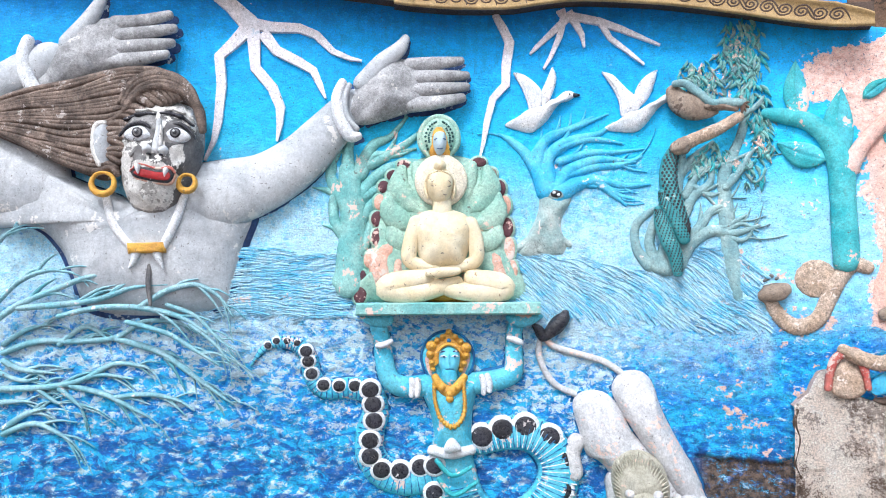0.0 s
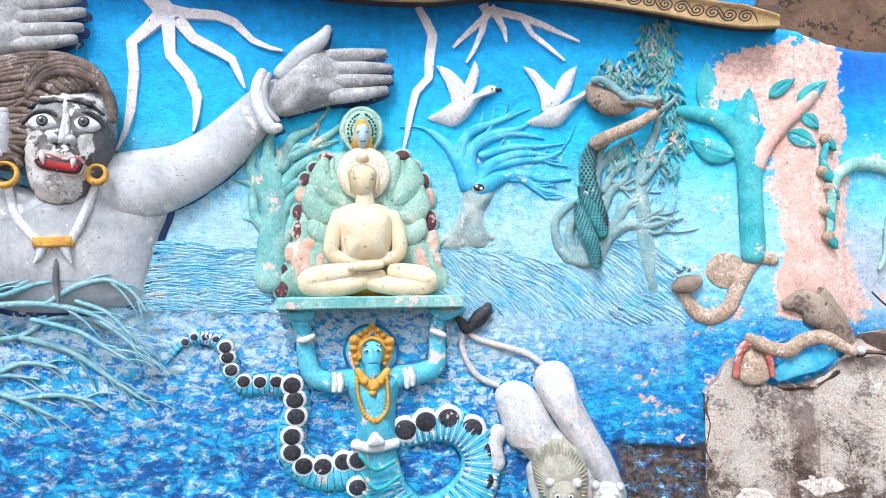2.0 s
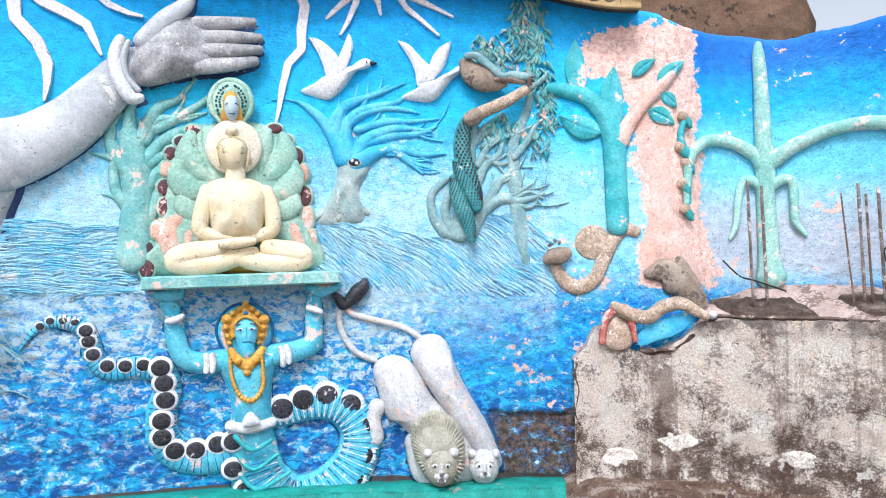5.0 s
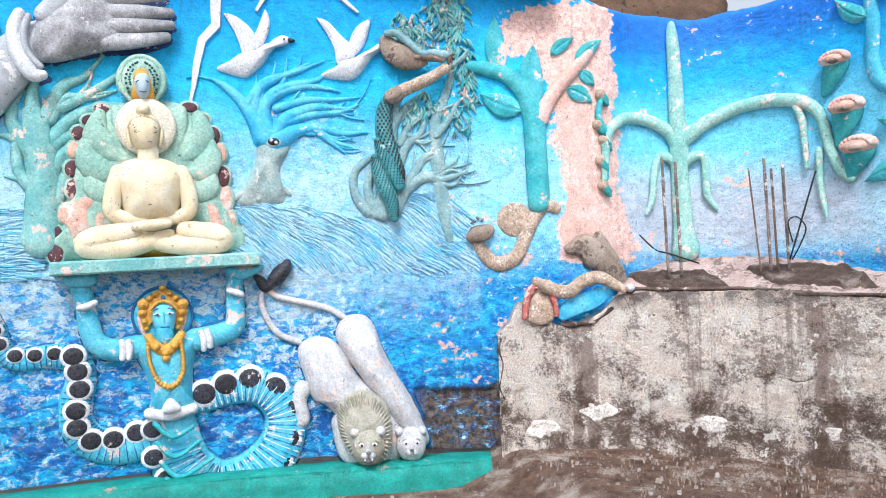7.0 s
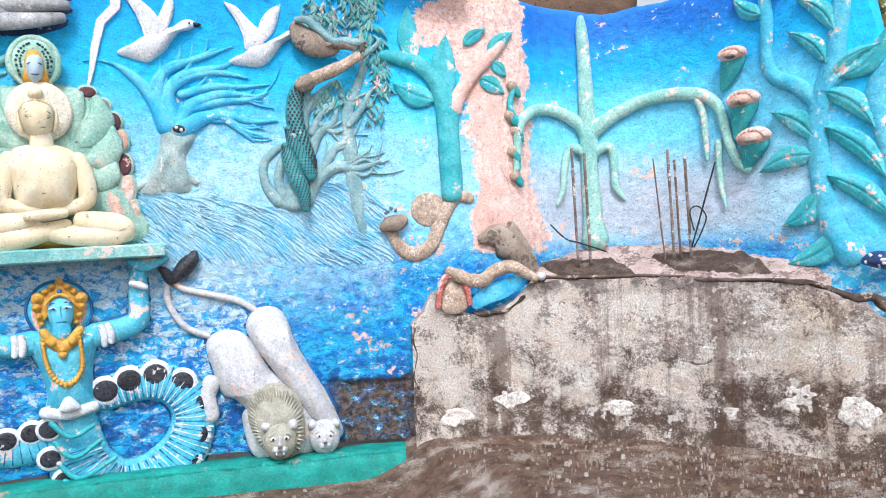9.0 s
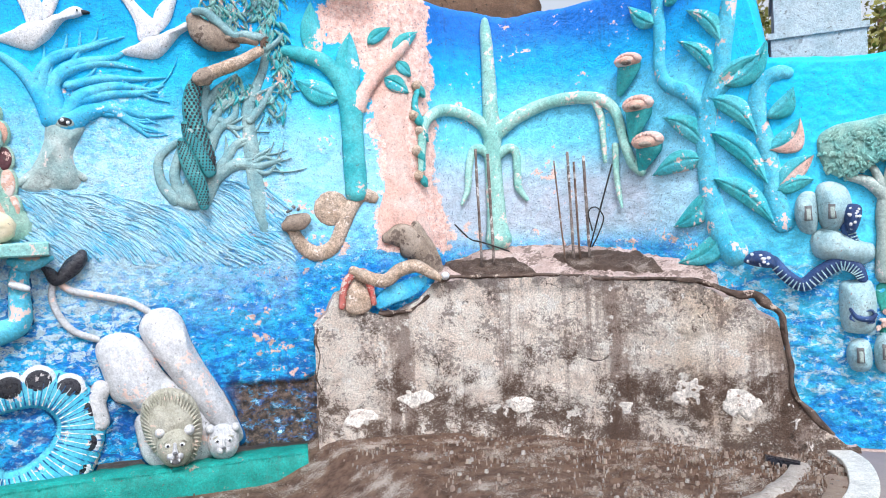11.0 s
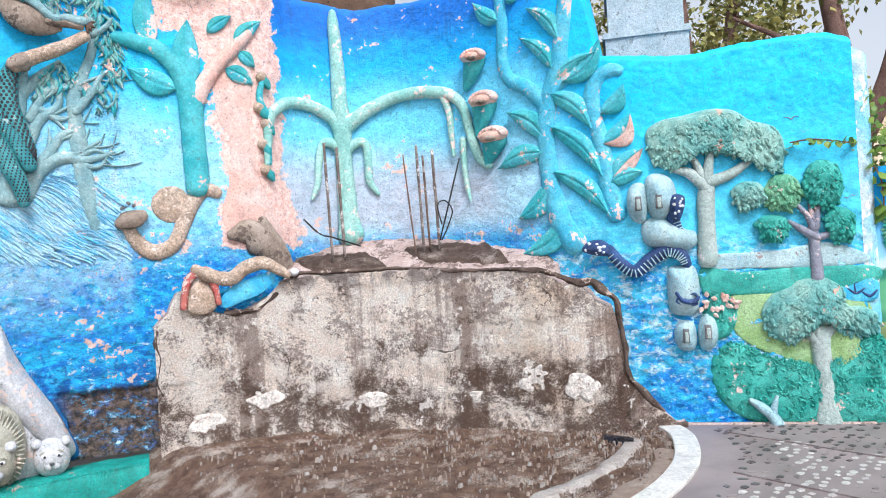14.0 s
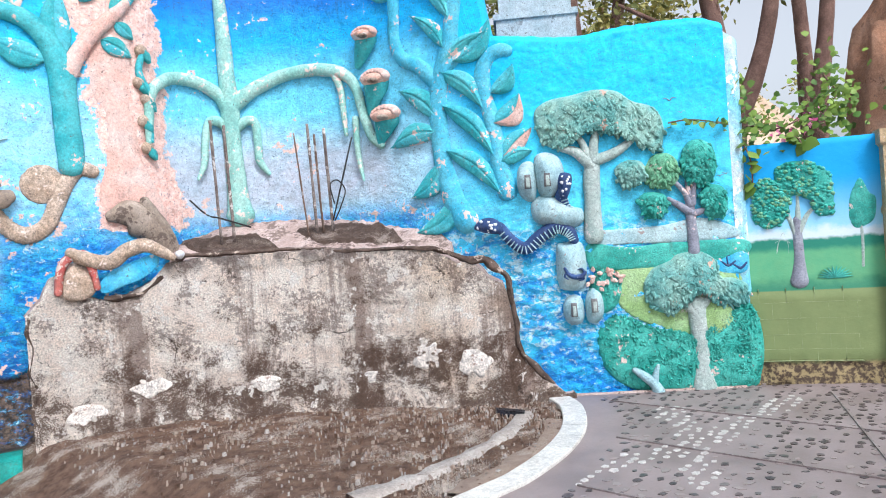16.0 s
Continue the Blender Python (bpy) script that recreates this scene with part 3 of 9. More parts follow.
        around = sorted((math.atan2(z - cz, u - cu), math.hypot(u - cu, z - cz)) for u, z in pts)
        ang, rad = [a for a, _ in around], [r for _, r in around]

        def stands(u, z):
            s = math.hypot(u - cu, z - cz) / np.interp(math.atan2(z - cz, u - cu), ang, rad, period=2 * math.pi)
            return base + h * max(0.0, 1 - min(s, 1) ** power) ** 0.7
        return stands

    def disc(self, u, z, r, h, material, base=0.0, squash=1.0, turn=0.0, n=14, power=2.0):
        c, s = math.cos(turn), math.sin(turn)
        ring = [(r * math.cos(a), r * squash * math.sin(a)) for a in (2 * math.pi * k / n for k in range(n))]
        return self.dome([(u + x * c - y * s, z + x * s + y * c) for x, y in ring], h, material, base, 5, sharp=True, power=power)

    def leaf(self, start, tip, width, material, base=0.0, h=0.03, bend=0.0, n=10, lift=0.0, second=None):
        """A leaf with a midrib, its side veins and a thick rim."""
        (u0, z0), (u1, z1) = start[:2], tip[:2]
        length = math.hypot(u1 - u0, z1 - z0)
        du, dz = (u1 - u0) / length, (z1 - z0) / length
        cols = (-1.0, -0.97, -0.75, -0.45, -0.1, 0.0, 0.1, 0.45, 0.75, 0.97, 1.0)
        verts, faces = [], []
        for i in range(n + 1):
            t = i / n
            w = width * (math.sin(math.pi * min(t ** 0.8, 1)) ** 0.85 if 0 < t < 1 else 0.02)
            o = bend * math.sin(math.pi * t) * length
            for c in cols:
                d = base + h * (1 - 0.55 * abs(c) ** 2) + lift * t * t
                if c == 0.0:
                    d -= 0.35 * h
                elif abs(c) in (0.45, 0.75) and i % 2:
                    d -= 0.22 * h
                if abs(c) == 1.0:
                    d = base - 0.02
                x = t * length
                verts.append(self.surface.at(u0 + du * x - dz * (o + c * w), z0 + dz * x + du * (o + c * w), d))
        k = len(cols)
        for i in range(n):
            for j in range(k - 1):
                faces.append((i * k + j, i * k + j + 1, (i + 1) * k + j + 1, (i + 1) * k + j))
        self.add(verts, faces, material)
        if second:
            half = self.slot(second)
            for i, f in enumerate(faces):
                if i % (k - 1) < (k - 1) // 2:
                    self.m[len(self.m) - len(faces) + i] = half

    def make(self, name, parent=None, label="", smooth=True):
        me = bpy.data.meshes.new(name)
        me.from_pydata(self.v, [], self.f)
        for m in self.mats:
            me.materials.append(m)
        me.polygons.foreach_set("material_index", self.m)
        me.polygons.foreach_set("use_smooth", [smooth] * len(self.f))
        me.update()
        bm = bmesh.new()
        bm.from_mesh(me)
        bmesh.ops.recalc_face_normals(bm, faces=bm.faces)
        bm.to_mesh(me)
        bm.free()
        ob = new(name, me)
        if parent:
            ob.parent = parent
        return tagged(ob, label)


def inside(u, z, ring):
    hit = False
    for (a, b), (c, d) in zip(ring, ring[1:] + ring[:1]):
        if (b > z) != (d > z) and u < a + (z - b) / (d - b) * (c - a):
            hit = not hit
    return hit


def root(name, label, category, group=""):
    return tagged(new(name), label, category, group)


def lerp(a, b, t):
    return tuple(p + (q - p) * t for p, q in zip(a, b))


def grid_mesh(name, rows, cols, fn, material, uv=None, extra=()):
    """A sheet of rows x cols points from fn(i, j)."""
    verts = [fn(i, j) for i in range(rows) for j in range(cols)]
    faces = [(i * cols + j, i * cols + j + 1, (i + 1) * cols + j + 1, (i + 1) * cols + j) for i in range(rows - 1) for j in range(cols - 1)]
    me = bpy.data.meshes.new(name)
    me.from_pydata(verts, [], faces)
    for m in (material, *extra):
        me.materials.append(m)
    me.polygons.foreach_set("use_smooth", [True] * len(faces))
    if uv:
        lay = me.uv_layers.new(name="UVMap")
        flat = [c for i in range(rows) for j in range(cols) for c in uv(i, j)]
        idx = np.empty(len(me.loops), dtype=np.int32)
        me.loops.foreach_get("vertex_index", idx)
        lay.data.foreach_set("uv", np.array(flat).reshape(-1, 2)[idx].ravel())
    me.update()
    return new(name, me)


# ---- the long mural wall ----
TOP = [(0, 4.7), (9.72, 4.7), (9.78, 3.9), (10.06, 3.87), (10.35, 3.75), (10.9, 3.72), (11.25, 3.66), (12.0, 3.68), (12.6, 3.9), (13.25, 3.85), (13.45, 2.86), (13.9, 2.78), (14.2, 2.79), (14.75, 2.83), (15.05, 2.83), (15.2, 2.78), (15.3, 2.70)]


def top_of(u):
    k = np.interp(u, [p[0] for p in TOP], [p[1] for p in TOP])
    return k + 0.02 * noise.noise((u * 3, 0, 0)) + 0.008 * noise.noise((u * 17, 5, 0))


LEN = WALL.length


def wall_relief(u, z):
    """The trowelled unevenness of the plaster, coarser low down."""
    a = 0.010 * noise.fractal((u * 3, z * 3, 0), 1.0, 2.0, 3)
    low = min(max((1.9 - z) / 0.8, 0), 1)
    a += low * 0.020 * noise.fractal((u * 7, z * 11, 2), 1.0, 2.0, 3)
    a += (0.004 + 0.005 * low) * noise.noise((u * 28, z * 28, 7))
    if low and u < 10.4:
        a += low * 0.016 * abs(noise.noise((u * 13 + 0.6 * noise.noise((u * 5, z * 5, 1)), z * 17, 5)))
    if 8.62 < u < 10.3 and z < 0.62:
        a -= 0.045 * min(max((0.53 + 0.05 * noise.noise((u * 4, 3, 0)) - z) / 0.03, 0), 1)
    if u > 12.9 and z < 1.2:
        a += 0.012 * noise.noise((u * 22, z * 26, 1))
    return a


NU, NZ = 1000, 260
us = np.linspace(0, LEN, NU)


def wall_point(i, j):
    u = us[j]
    top = top_of(u)
    if i < NZ:
        z = top * (i / (NZ - 1))
        return WALL.at(u, z, wall_relief(u, z) - 0.03 * max(0, (z / top - 0.985) / 0.015) ** 2)
    if i < NZ + 3:
        return WALL.at(u, top + (0.012 if i == NZ else 0.0), -(0.05, 0.22, 0.28)[i - NZ])
    return WALL.at(u, 0, -0.28)


wall = grid_mesh("wall_mural", NZ + 4, NU, wall_point, MURAL, lambda i, j: (us[j], top_of(us[j]) * min(i / (NZ - 1), 1)))
tagged(wall, "curved wall with a flaking blue painted relief mural", "wall", kind="structure")
# end cap of the wall
cap = Shape()
tang = Vector((-WALL.n[-1][1], WALL.n[-1][0], 0))
verts, m = [], 14
for i in range(m + 1):
    a = math.pi * i / m
    along, back = 0.13 * math.sin(a), -0.14 + 0.14 * math.cos(a)
    for k in range(24):
        z = k / 21 * (2.70 - 0.5 * along) if k < 22 else (2.735, 2.74)[k - 22] - 0.5 * along
        shrink = 1 if k < 22 else (0.6, 0.0)[k - 22]
        wob = 0.006 * noise.noise((i * 0.5, z * 5, 2))
        p = Vector(WALL.at(LEN, z, -0.14 + (back + 0.14) * (shrink + wob))) + tang * (along * shrink + wob)
        verts.append(tuple(p))
cap.add(verts, [(i * 24 + k, i * 24 + k + 1, i * 24 + k + 25, i * 24 + k + 24) for i in range(m) for k in range(23)], ENDPAINT)
tagged(cap.make("wall_end"), "rounded pale worn end of the mural wall", "wall end", kind="structure")

# ---- bare planter block in front of the niche ----
BTOP = [(0.0, 0.95), (0.1, 1.05), (0.18, 1.22), (0.28, 1.24), (0.36, 1.08), (0.6, 1.0), (0.85, 1.12), (1.0, 1.27), (1.2, 1.285), (2.3, 1.29), (2.8, 1.25), (3.08, 1.21), (3.25, 1.12), (3.4, 1.10), (3.5, 0.98), (3.62, 0.92), (3.68, 0.6), (3.75, 0.36), (3.85, 0.2), (4.05, 0.06)]
FLEN = FACE.length
NB, NH = 260, 70
bu = np.linspace(0, FLEN, NB)


def btop(u):
    return np.interp(u, [p[0] for p in BTOP], [p[1] for p in BTOP]) + 0.016 * noise.noise((u * 9, 4, 0)) + 0.012 * noise.noise((u * 31, 8, 0))


def block_point(i, j):
    u = bu[j]
    top = btop(u)
    if i < NH:
        z = -0.04 + (top + 0.04) * i / (NH - 1)
        d = 0.014 * noise.fractal((u * 2.5, z * 2.5, 9), 0.8, 2.0, 5) + 0.006 * noise.noise((u * 26, z * 26, 3))
        d += 0.05 * max(0, 1 - z / 0.25) ** 2
        c = noise.noise((u * 4.3, z * 6.1, 20))
        d += 0.012 * min(1, max(0, (c - 0.2) * 14))
        edge = min(u, FLEN - u)
        return FACE.at(u, z, d)
    k = i - NH
    back = (0.04, 0.10, 0.2, 0.32, 0.45, 0.6, 0.8, 1.0)[k]
    inner = 0.44 if 1.0 < u < 3.2 else 0.1
    return FACE.at(u, top + max(0, back - 0.06) * inner + 0.012 * noise.noise((u * 8, back * 8, 4)), -back)


block = grid_mesh("planter_block", NH + 8, NB, block_point, BLOCK, lambda i, j: (bu[j], btop(bu[j]) * min(i / (NH - 1), 1)), (RIM,))
mi = np.zeros(len(block.data.polygons), dtype=np.int32)
mi[NH * (NB - 1):] = 1
block.data.polygons.foreach_set("material_index", mi)
tagged(block, "bare stained plaster planter wall with broken edges", "planter")


lips = root("broken_edge", "ragged dark broken plaster edge of the planter", "broken plaster")
for line in ([(0.02 + 0.02 * math.sin(k * 2.1), 0.03 + 0.1 * k, 0.018) for k in range(10)], [(3.106, 1.227, 0.030), (3.266, 1.171, 0.038), (3.364, 1.127, 0.041), (3.481, 1.123, 0.058), (3.555, 1.046, 0.045), (3.640, 0.982, 0.037), (3.669, 0.798, 0.033), (3.686, 0.595, 0.033), (3.704, 0.432, 0.037), (3.804, 0.289, 0.040), (3.930, 0.146, 0.036)],
             [(0.540, 1.035, 0.028), (0.631, 1.025, 0.032), (0.795, 1.052, 0.028), (0.916, 1.139, 0.033), (1.015, 1.241, 0.028), (1.113, 1.306, 0.028)], [(1.090, 1.316, 0.023), (1.560, 1.304, 0.028), (1.980, 1.304, 0.023), (2.440, 1.258, 0.027), (2.847, 1.252, 0.026), (3.106, 1.227, 0.030)], [(0.560, -0.000, 0.023), (0.935, 0.061, 0.028), (1.216, 0.041, 0.023), (1.684, 0.024, 0.027), (2.148, 0.043, 0.023)]):
    g = Shape(FACE)
    g.stroke([(u, z, r * 0.6) for u, z, r in line], RAGGED, 1.0, 0.0, 12, 8, rough=1.1)
    g.make("edge", lips)
plaster = root("plaster_patches", "clean white plaster patches and stones on the block", "plaster patches")
for (u, z), w, h in zip([(0.364, 0.181), (0.807, 0.323), (1.672, 0.262), (2.546, 0.253), (2.658, 0.073), (2.400, 0.049), (3.028, 0.380), (3.364, 0.349)], (0.17, 0.16, 0.15, 0.10, 0.05, 0.07, 0.2, 0.15), (0.09, 0.09, 0.07, 0.06, 0.06, 0.04, 0.14, 0.12)):
    g = Shape(FACE)
    g.dome([(u + w * random.uniform(0.55, 1.05) * math.cos(a), z + h * random.uniform(0.6, 1.05) * math.sin(a)) for a in (k * 0.449 for k in range(14))], 0.008, PATCH, 0.004, 6, 3, power=5, lump=0.008, freq=16)
    g.make("patch", plaster)


def bed(u0, u1, b0, b1, label):
    """A soil bed sunk in the sloping top of the planter, its rim and clods."""
    g = Shape(FACE)
    n, k = 26, 12
    verts, faces = [], []
    for i in range(k):
        for j in range(n):
            s, t = i / (k - 1), j / (n - 1)
            x, y = 2 * t - 1, 2 * s - 1
            q = math.sqrt(max(1 - 0.12 * y * y, 0)), math.sqrt(max(1 - 0.12 * x * x, 0))
            u, b = (u0 + u1) / 2 + x * q[0] * (u1 - u0) / 2 - 0.12 * y, (b0 + b1) / 2 + y * q[1] * (b1 - b0) / 2
            z = btop(u) + max(0, b - 0.06) * 0.44 + 0.022 + 0.02 * noise.noise((u * 14, b * 14, 2)) - (0.03 if i in (0, k - 1) or j in (0, n - 1) else 0)
            verts.append(FACE.at(u, z, -b))
    for i in range(k - 1):
        for j in range(n - 1):
            faces.append((i * n + j, i * n + j + 1, (i + 1) * n + j + 1, (i + 1) * n + j))
    g.add(verts, faces, BEDSOIL)
    return tagged(g.make("soil_bed"), label, "soil bed", "soil beds in the planter")


bed(1.12, 1.75, 0.10, 0.42, "dark dry soil bed in the planter top")
bed(2.0, 2.72, 0.14, 0.50, "dark dry soil bed in the planter top")

# ---- low painted wall on the right ----
NL = 60
lu = np.linspace(0, LOW.length, NL)


def low_point(i, j):
    u, k = lu[j], i
    if k < 40:
        z = 1.84 * k / 39
        d = 0.004 * noise.noise((u * 12, z * 12, 0)) + (0.03 if z < 0.73 else 0.0)
        if z < 0.2:
            d -= 0.035 * (0.4 + noise.noise((u * 6, z * 9, 4)))
        return LOW.at(u, z, d)
    return LOW.at(u, 1.84 if k == 40 else 0, -0.2)


low = grid_mesh("wall_low", 42, NL, low_point, LOWWALL, lambda i, j: (lu[j], 1.84 * min(i / 39, 1)))
tagged(low, "low wall painted with trees over green blockwork", "wall", kind="structure")

# ---- ground, earth, kerb, paving ----
gr = Shape()
R = 400
gr.add([(-R, -R, -0.3), (R, -R, -0.3), (R, R, -0.3), (-R, R, -0.3)], [(0, 1, 2, 3)], GROUND)
tagged(gr.make("ground"), "dusty ground reaching to the horizon", "ground", kind="structure")
KERB = spline([(7.24, 2.29), (6.97, 2.02), (6.49, 1.76), (6.02, 1.63), (5.58, 1.59), (5.28, 1.61)] + [(4.7, 1.75), (3.9, 2.2), (3.0, 2.9), (2.0, 3.5), (0.5, 4.0), (-4.0, 4.4)], 10)


def kerb_normal(i):
    a, b = Vector(KERB[max(i - 1, 0)]), Vector(KERB[min(i + 1, len(KERB) - 1)])
    d = (b - a).normalized()
    return Vector((d.y, -d.x))


NK = len(KERB)


def earth_drop(x):
    return -0.26 * min(max((4.75 - x) / 0.5, 0), 1)


def earth_point(i, j):
    """From the kerb back to the foot of the wall."""
    k = Vector(KERB[j])
    far = Vector(FACE.at(FLEN * (1 - min(j / 62.0, 1.0)), 0, 0.0)[:2]) if j <= 62 else Vector(WALL.at(max(9.0 - (j - 62) * 0.16, 0), 0, 0)[:2])
    p = k.lerp(far + (far - k) * 0.06, i / 59)
    z = 0.012 + 0.02 * noise.fractal((p.x * 2.2, p.y * 2.2, 0), 1, 2, 4) + 0.012 * noise.noise((p.x * 16, p.y * 16, 3)) + 0.05 * max(0, i / 59 - 0.72) + earth_drop(p.x)
    return (p.x, p.y, z)


earth = grid_mesh("earth", 60, NK, earth_point, DIRT)
tagged(earth, "bare dark earth strewn with plaster rubble", "earth", kind="structure")

# kerb stones
kerb = root("kerb", "curved kerb of worn white marble slabs", "kerb")
kerb["kind"] = "structure"
for a in range(0, 62, 5):
    g = Shape()
    verts = []
    for i in range(a, min(a + 6, NK)):
        q, nrm = Vector(KERB[i]), kerb_normal(i)
        if i == a + 5:
            q = q.lerp(Vector(KERB[i - 1]), 0.06)
        for off, h in ((0.0, -0.05), (0.0, 0.045), (0.006, 0.05), (0.154, 0.05), (0.16, 0.045), (0.16, -0.05)):
            verts.append((q.x - nrm.x * off * -1, q.y - nrm.y * off * -1, h))
    k = len(verts) // 6
    faces = [(i * 6 + j, i * 6 + j + 1, i * 6 + j + 7, i * 6 + j + 6) for i in range(k - 1) for j in range(5)] + [tuple(range(6)), tuple(range((k - 1) * 6, k * 6))]
    g.add(verts, faces, MARBLE)
    g.make("kerb_stone", kerb, smooth=False)

pv = Shape()
ring = [tuple(KERB[i]) for i in range(NK)]
poly = [(x, y, 0.03) for x, y in ring] + [(x, y, 0.03) for x, y in ((-4.0, -6.0), (9.5, -6.0), (9.0, -1.5), (8.45, -0.05), (8.25, 0.6), (7.98, 1.1), (7.6, 1.7), (7.34, 2.18))]
pv.add(poly, [tuple(range(len(poly)))], PAVING)
pave = tagged(pv.make("pavement", smooth=False), "worn paving inlaid with broken marble chips", "pavement", kind="structure")

# ---- eave over the wall ----
eave = root("eave", "overhanging eave with a gold scrollwork band", "eave")
EDGE = spline([(0.0, 4.55, 0)] + [(5.719, 4.162, 0.000), (6.093, 4.107, 0.000), (6.562, 4.086, 0.000), (7.032, 4.102, 0.000), (7.311, 4.145, 0.000), (7.590, 4.174, 0.000), (7.955, 4.154, 0.000), (8.400, 4.097, 0.000), (8.828, 4.004, 0.000), (9.233, 3.890, 0.000), (9.543, 3.819, 0.000), (9.796, 3.797, 0.000)], 8)
g = Shape(EAVE)
verts = []
BAND = 0.19
for i, (u, z, _) in enumerate(EDGE):
    h = BAND * (1 if i < len(EDGE) - 8 else 0.5 + 0.5 * (len(EDGE) - 1 - i) / 8)
    for zz, d in ((z, 0.0), (z, 0.03), (z + 0.018, 0.035), (z + 0.03, 0.015), (z + h - 0.03, 0.015), (z + h - 0.018, 0.035), (z + h, 0.03), (z + h, -0.02)):
        verts.append(EAVE.at(u, zz, d))
k = len(EDGE)
g.add(verts, [(i * 8 + j, i * 8 + j + 1, i * 8 + j + 9, i * 8 + j + 8) for i in range(k - 1) for j in range(7)], GOLDBAND)
g.make("fascia", eave, "old gold fascia band")
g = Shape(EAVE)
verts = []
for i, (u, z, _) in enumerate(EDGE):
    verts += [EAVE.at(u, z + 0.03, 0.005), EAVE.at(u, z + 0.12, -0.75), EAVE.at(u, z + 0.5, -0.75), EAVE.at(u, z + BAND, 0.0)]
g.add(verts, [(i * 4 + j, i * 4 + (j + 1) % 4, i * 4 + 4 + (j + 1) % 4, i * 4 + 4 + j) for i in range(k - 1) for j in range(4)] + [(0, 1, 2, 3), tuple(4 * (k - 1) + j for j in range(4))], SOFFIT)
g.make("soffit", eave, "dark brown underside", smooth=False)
# raised scrolls along the band
total = [0.0]
for a, b in zip(EDGE, EDGE[1:]):
    total.append(total[-1] + math.hypot(b[0] - a[0], b[1] - a[1]))
us_e = np.array([p[0] for p in EDGE])
zs_e = np.array([p[1] for p in EDGE])
g = Shape(EAVE)
s = 4.7
flip = 1
while s < total[-1] - 0.12:
    u, z = np.interp(s, total, us_e), np.interp(s, total, zs_e) + BAND * 0.5
    pts = []
    for i in range(13):
        a = i / 12 * 4 * math.pi
        r = 0.058 * (1 - i / 14)
        pts.append((u + flip * r * math.cos(a) * 1.15, z + flip * r * math.sin(a) * 0.95, 0.0105))
    pts.insert(0, (u + 0.085 * flip, z - 0.055 * flip, 0.006))
    g.stroke(pts, SOFFIT, 0.7, 0.016, 2, 4)
    s += 0.125
    flip = -flip
g.make("scrollwork", eave, "dark scroll ornament")


# ---- relief: the wild figure on the left (a statue: one plain mesh) ----
def blend(a, b, n, jitter=0.0):
    """n lines lying between two guide lines."""
    for i in range(n):
        t = (i + 0.5) / n
        yield [tuple(p + (q - p) * t + (random.uniform(-jitter, jitter) if k < 2 else 0) for k, (p, q) in enumerate(zip(x, y))) for x, y in zip(a, b)]


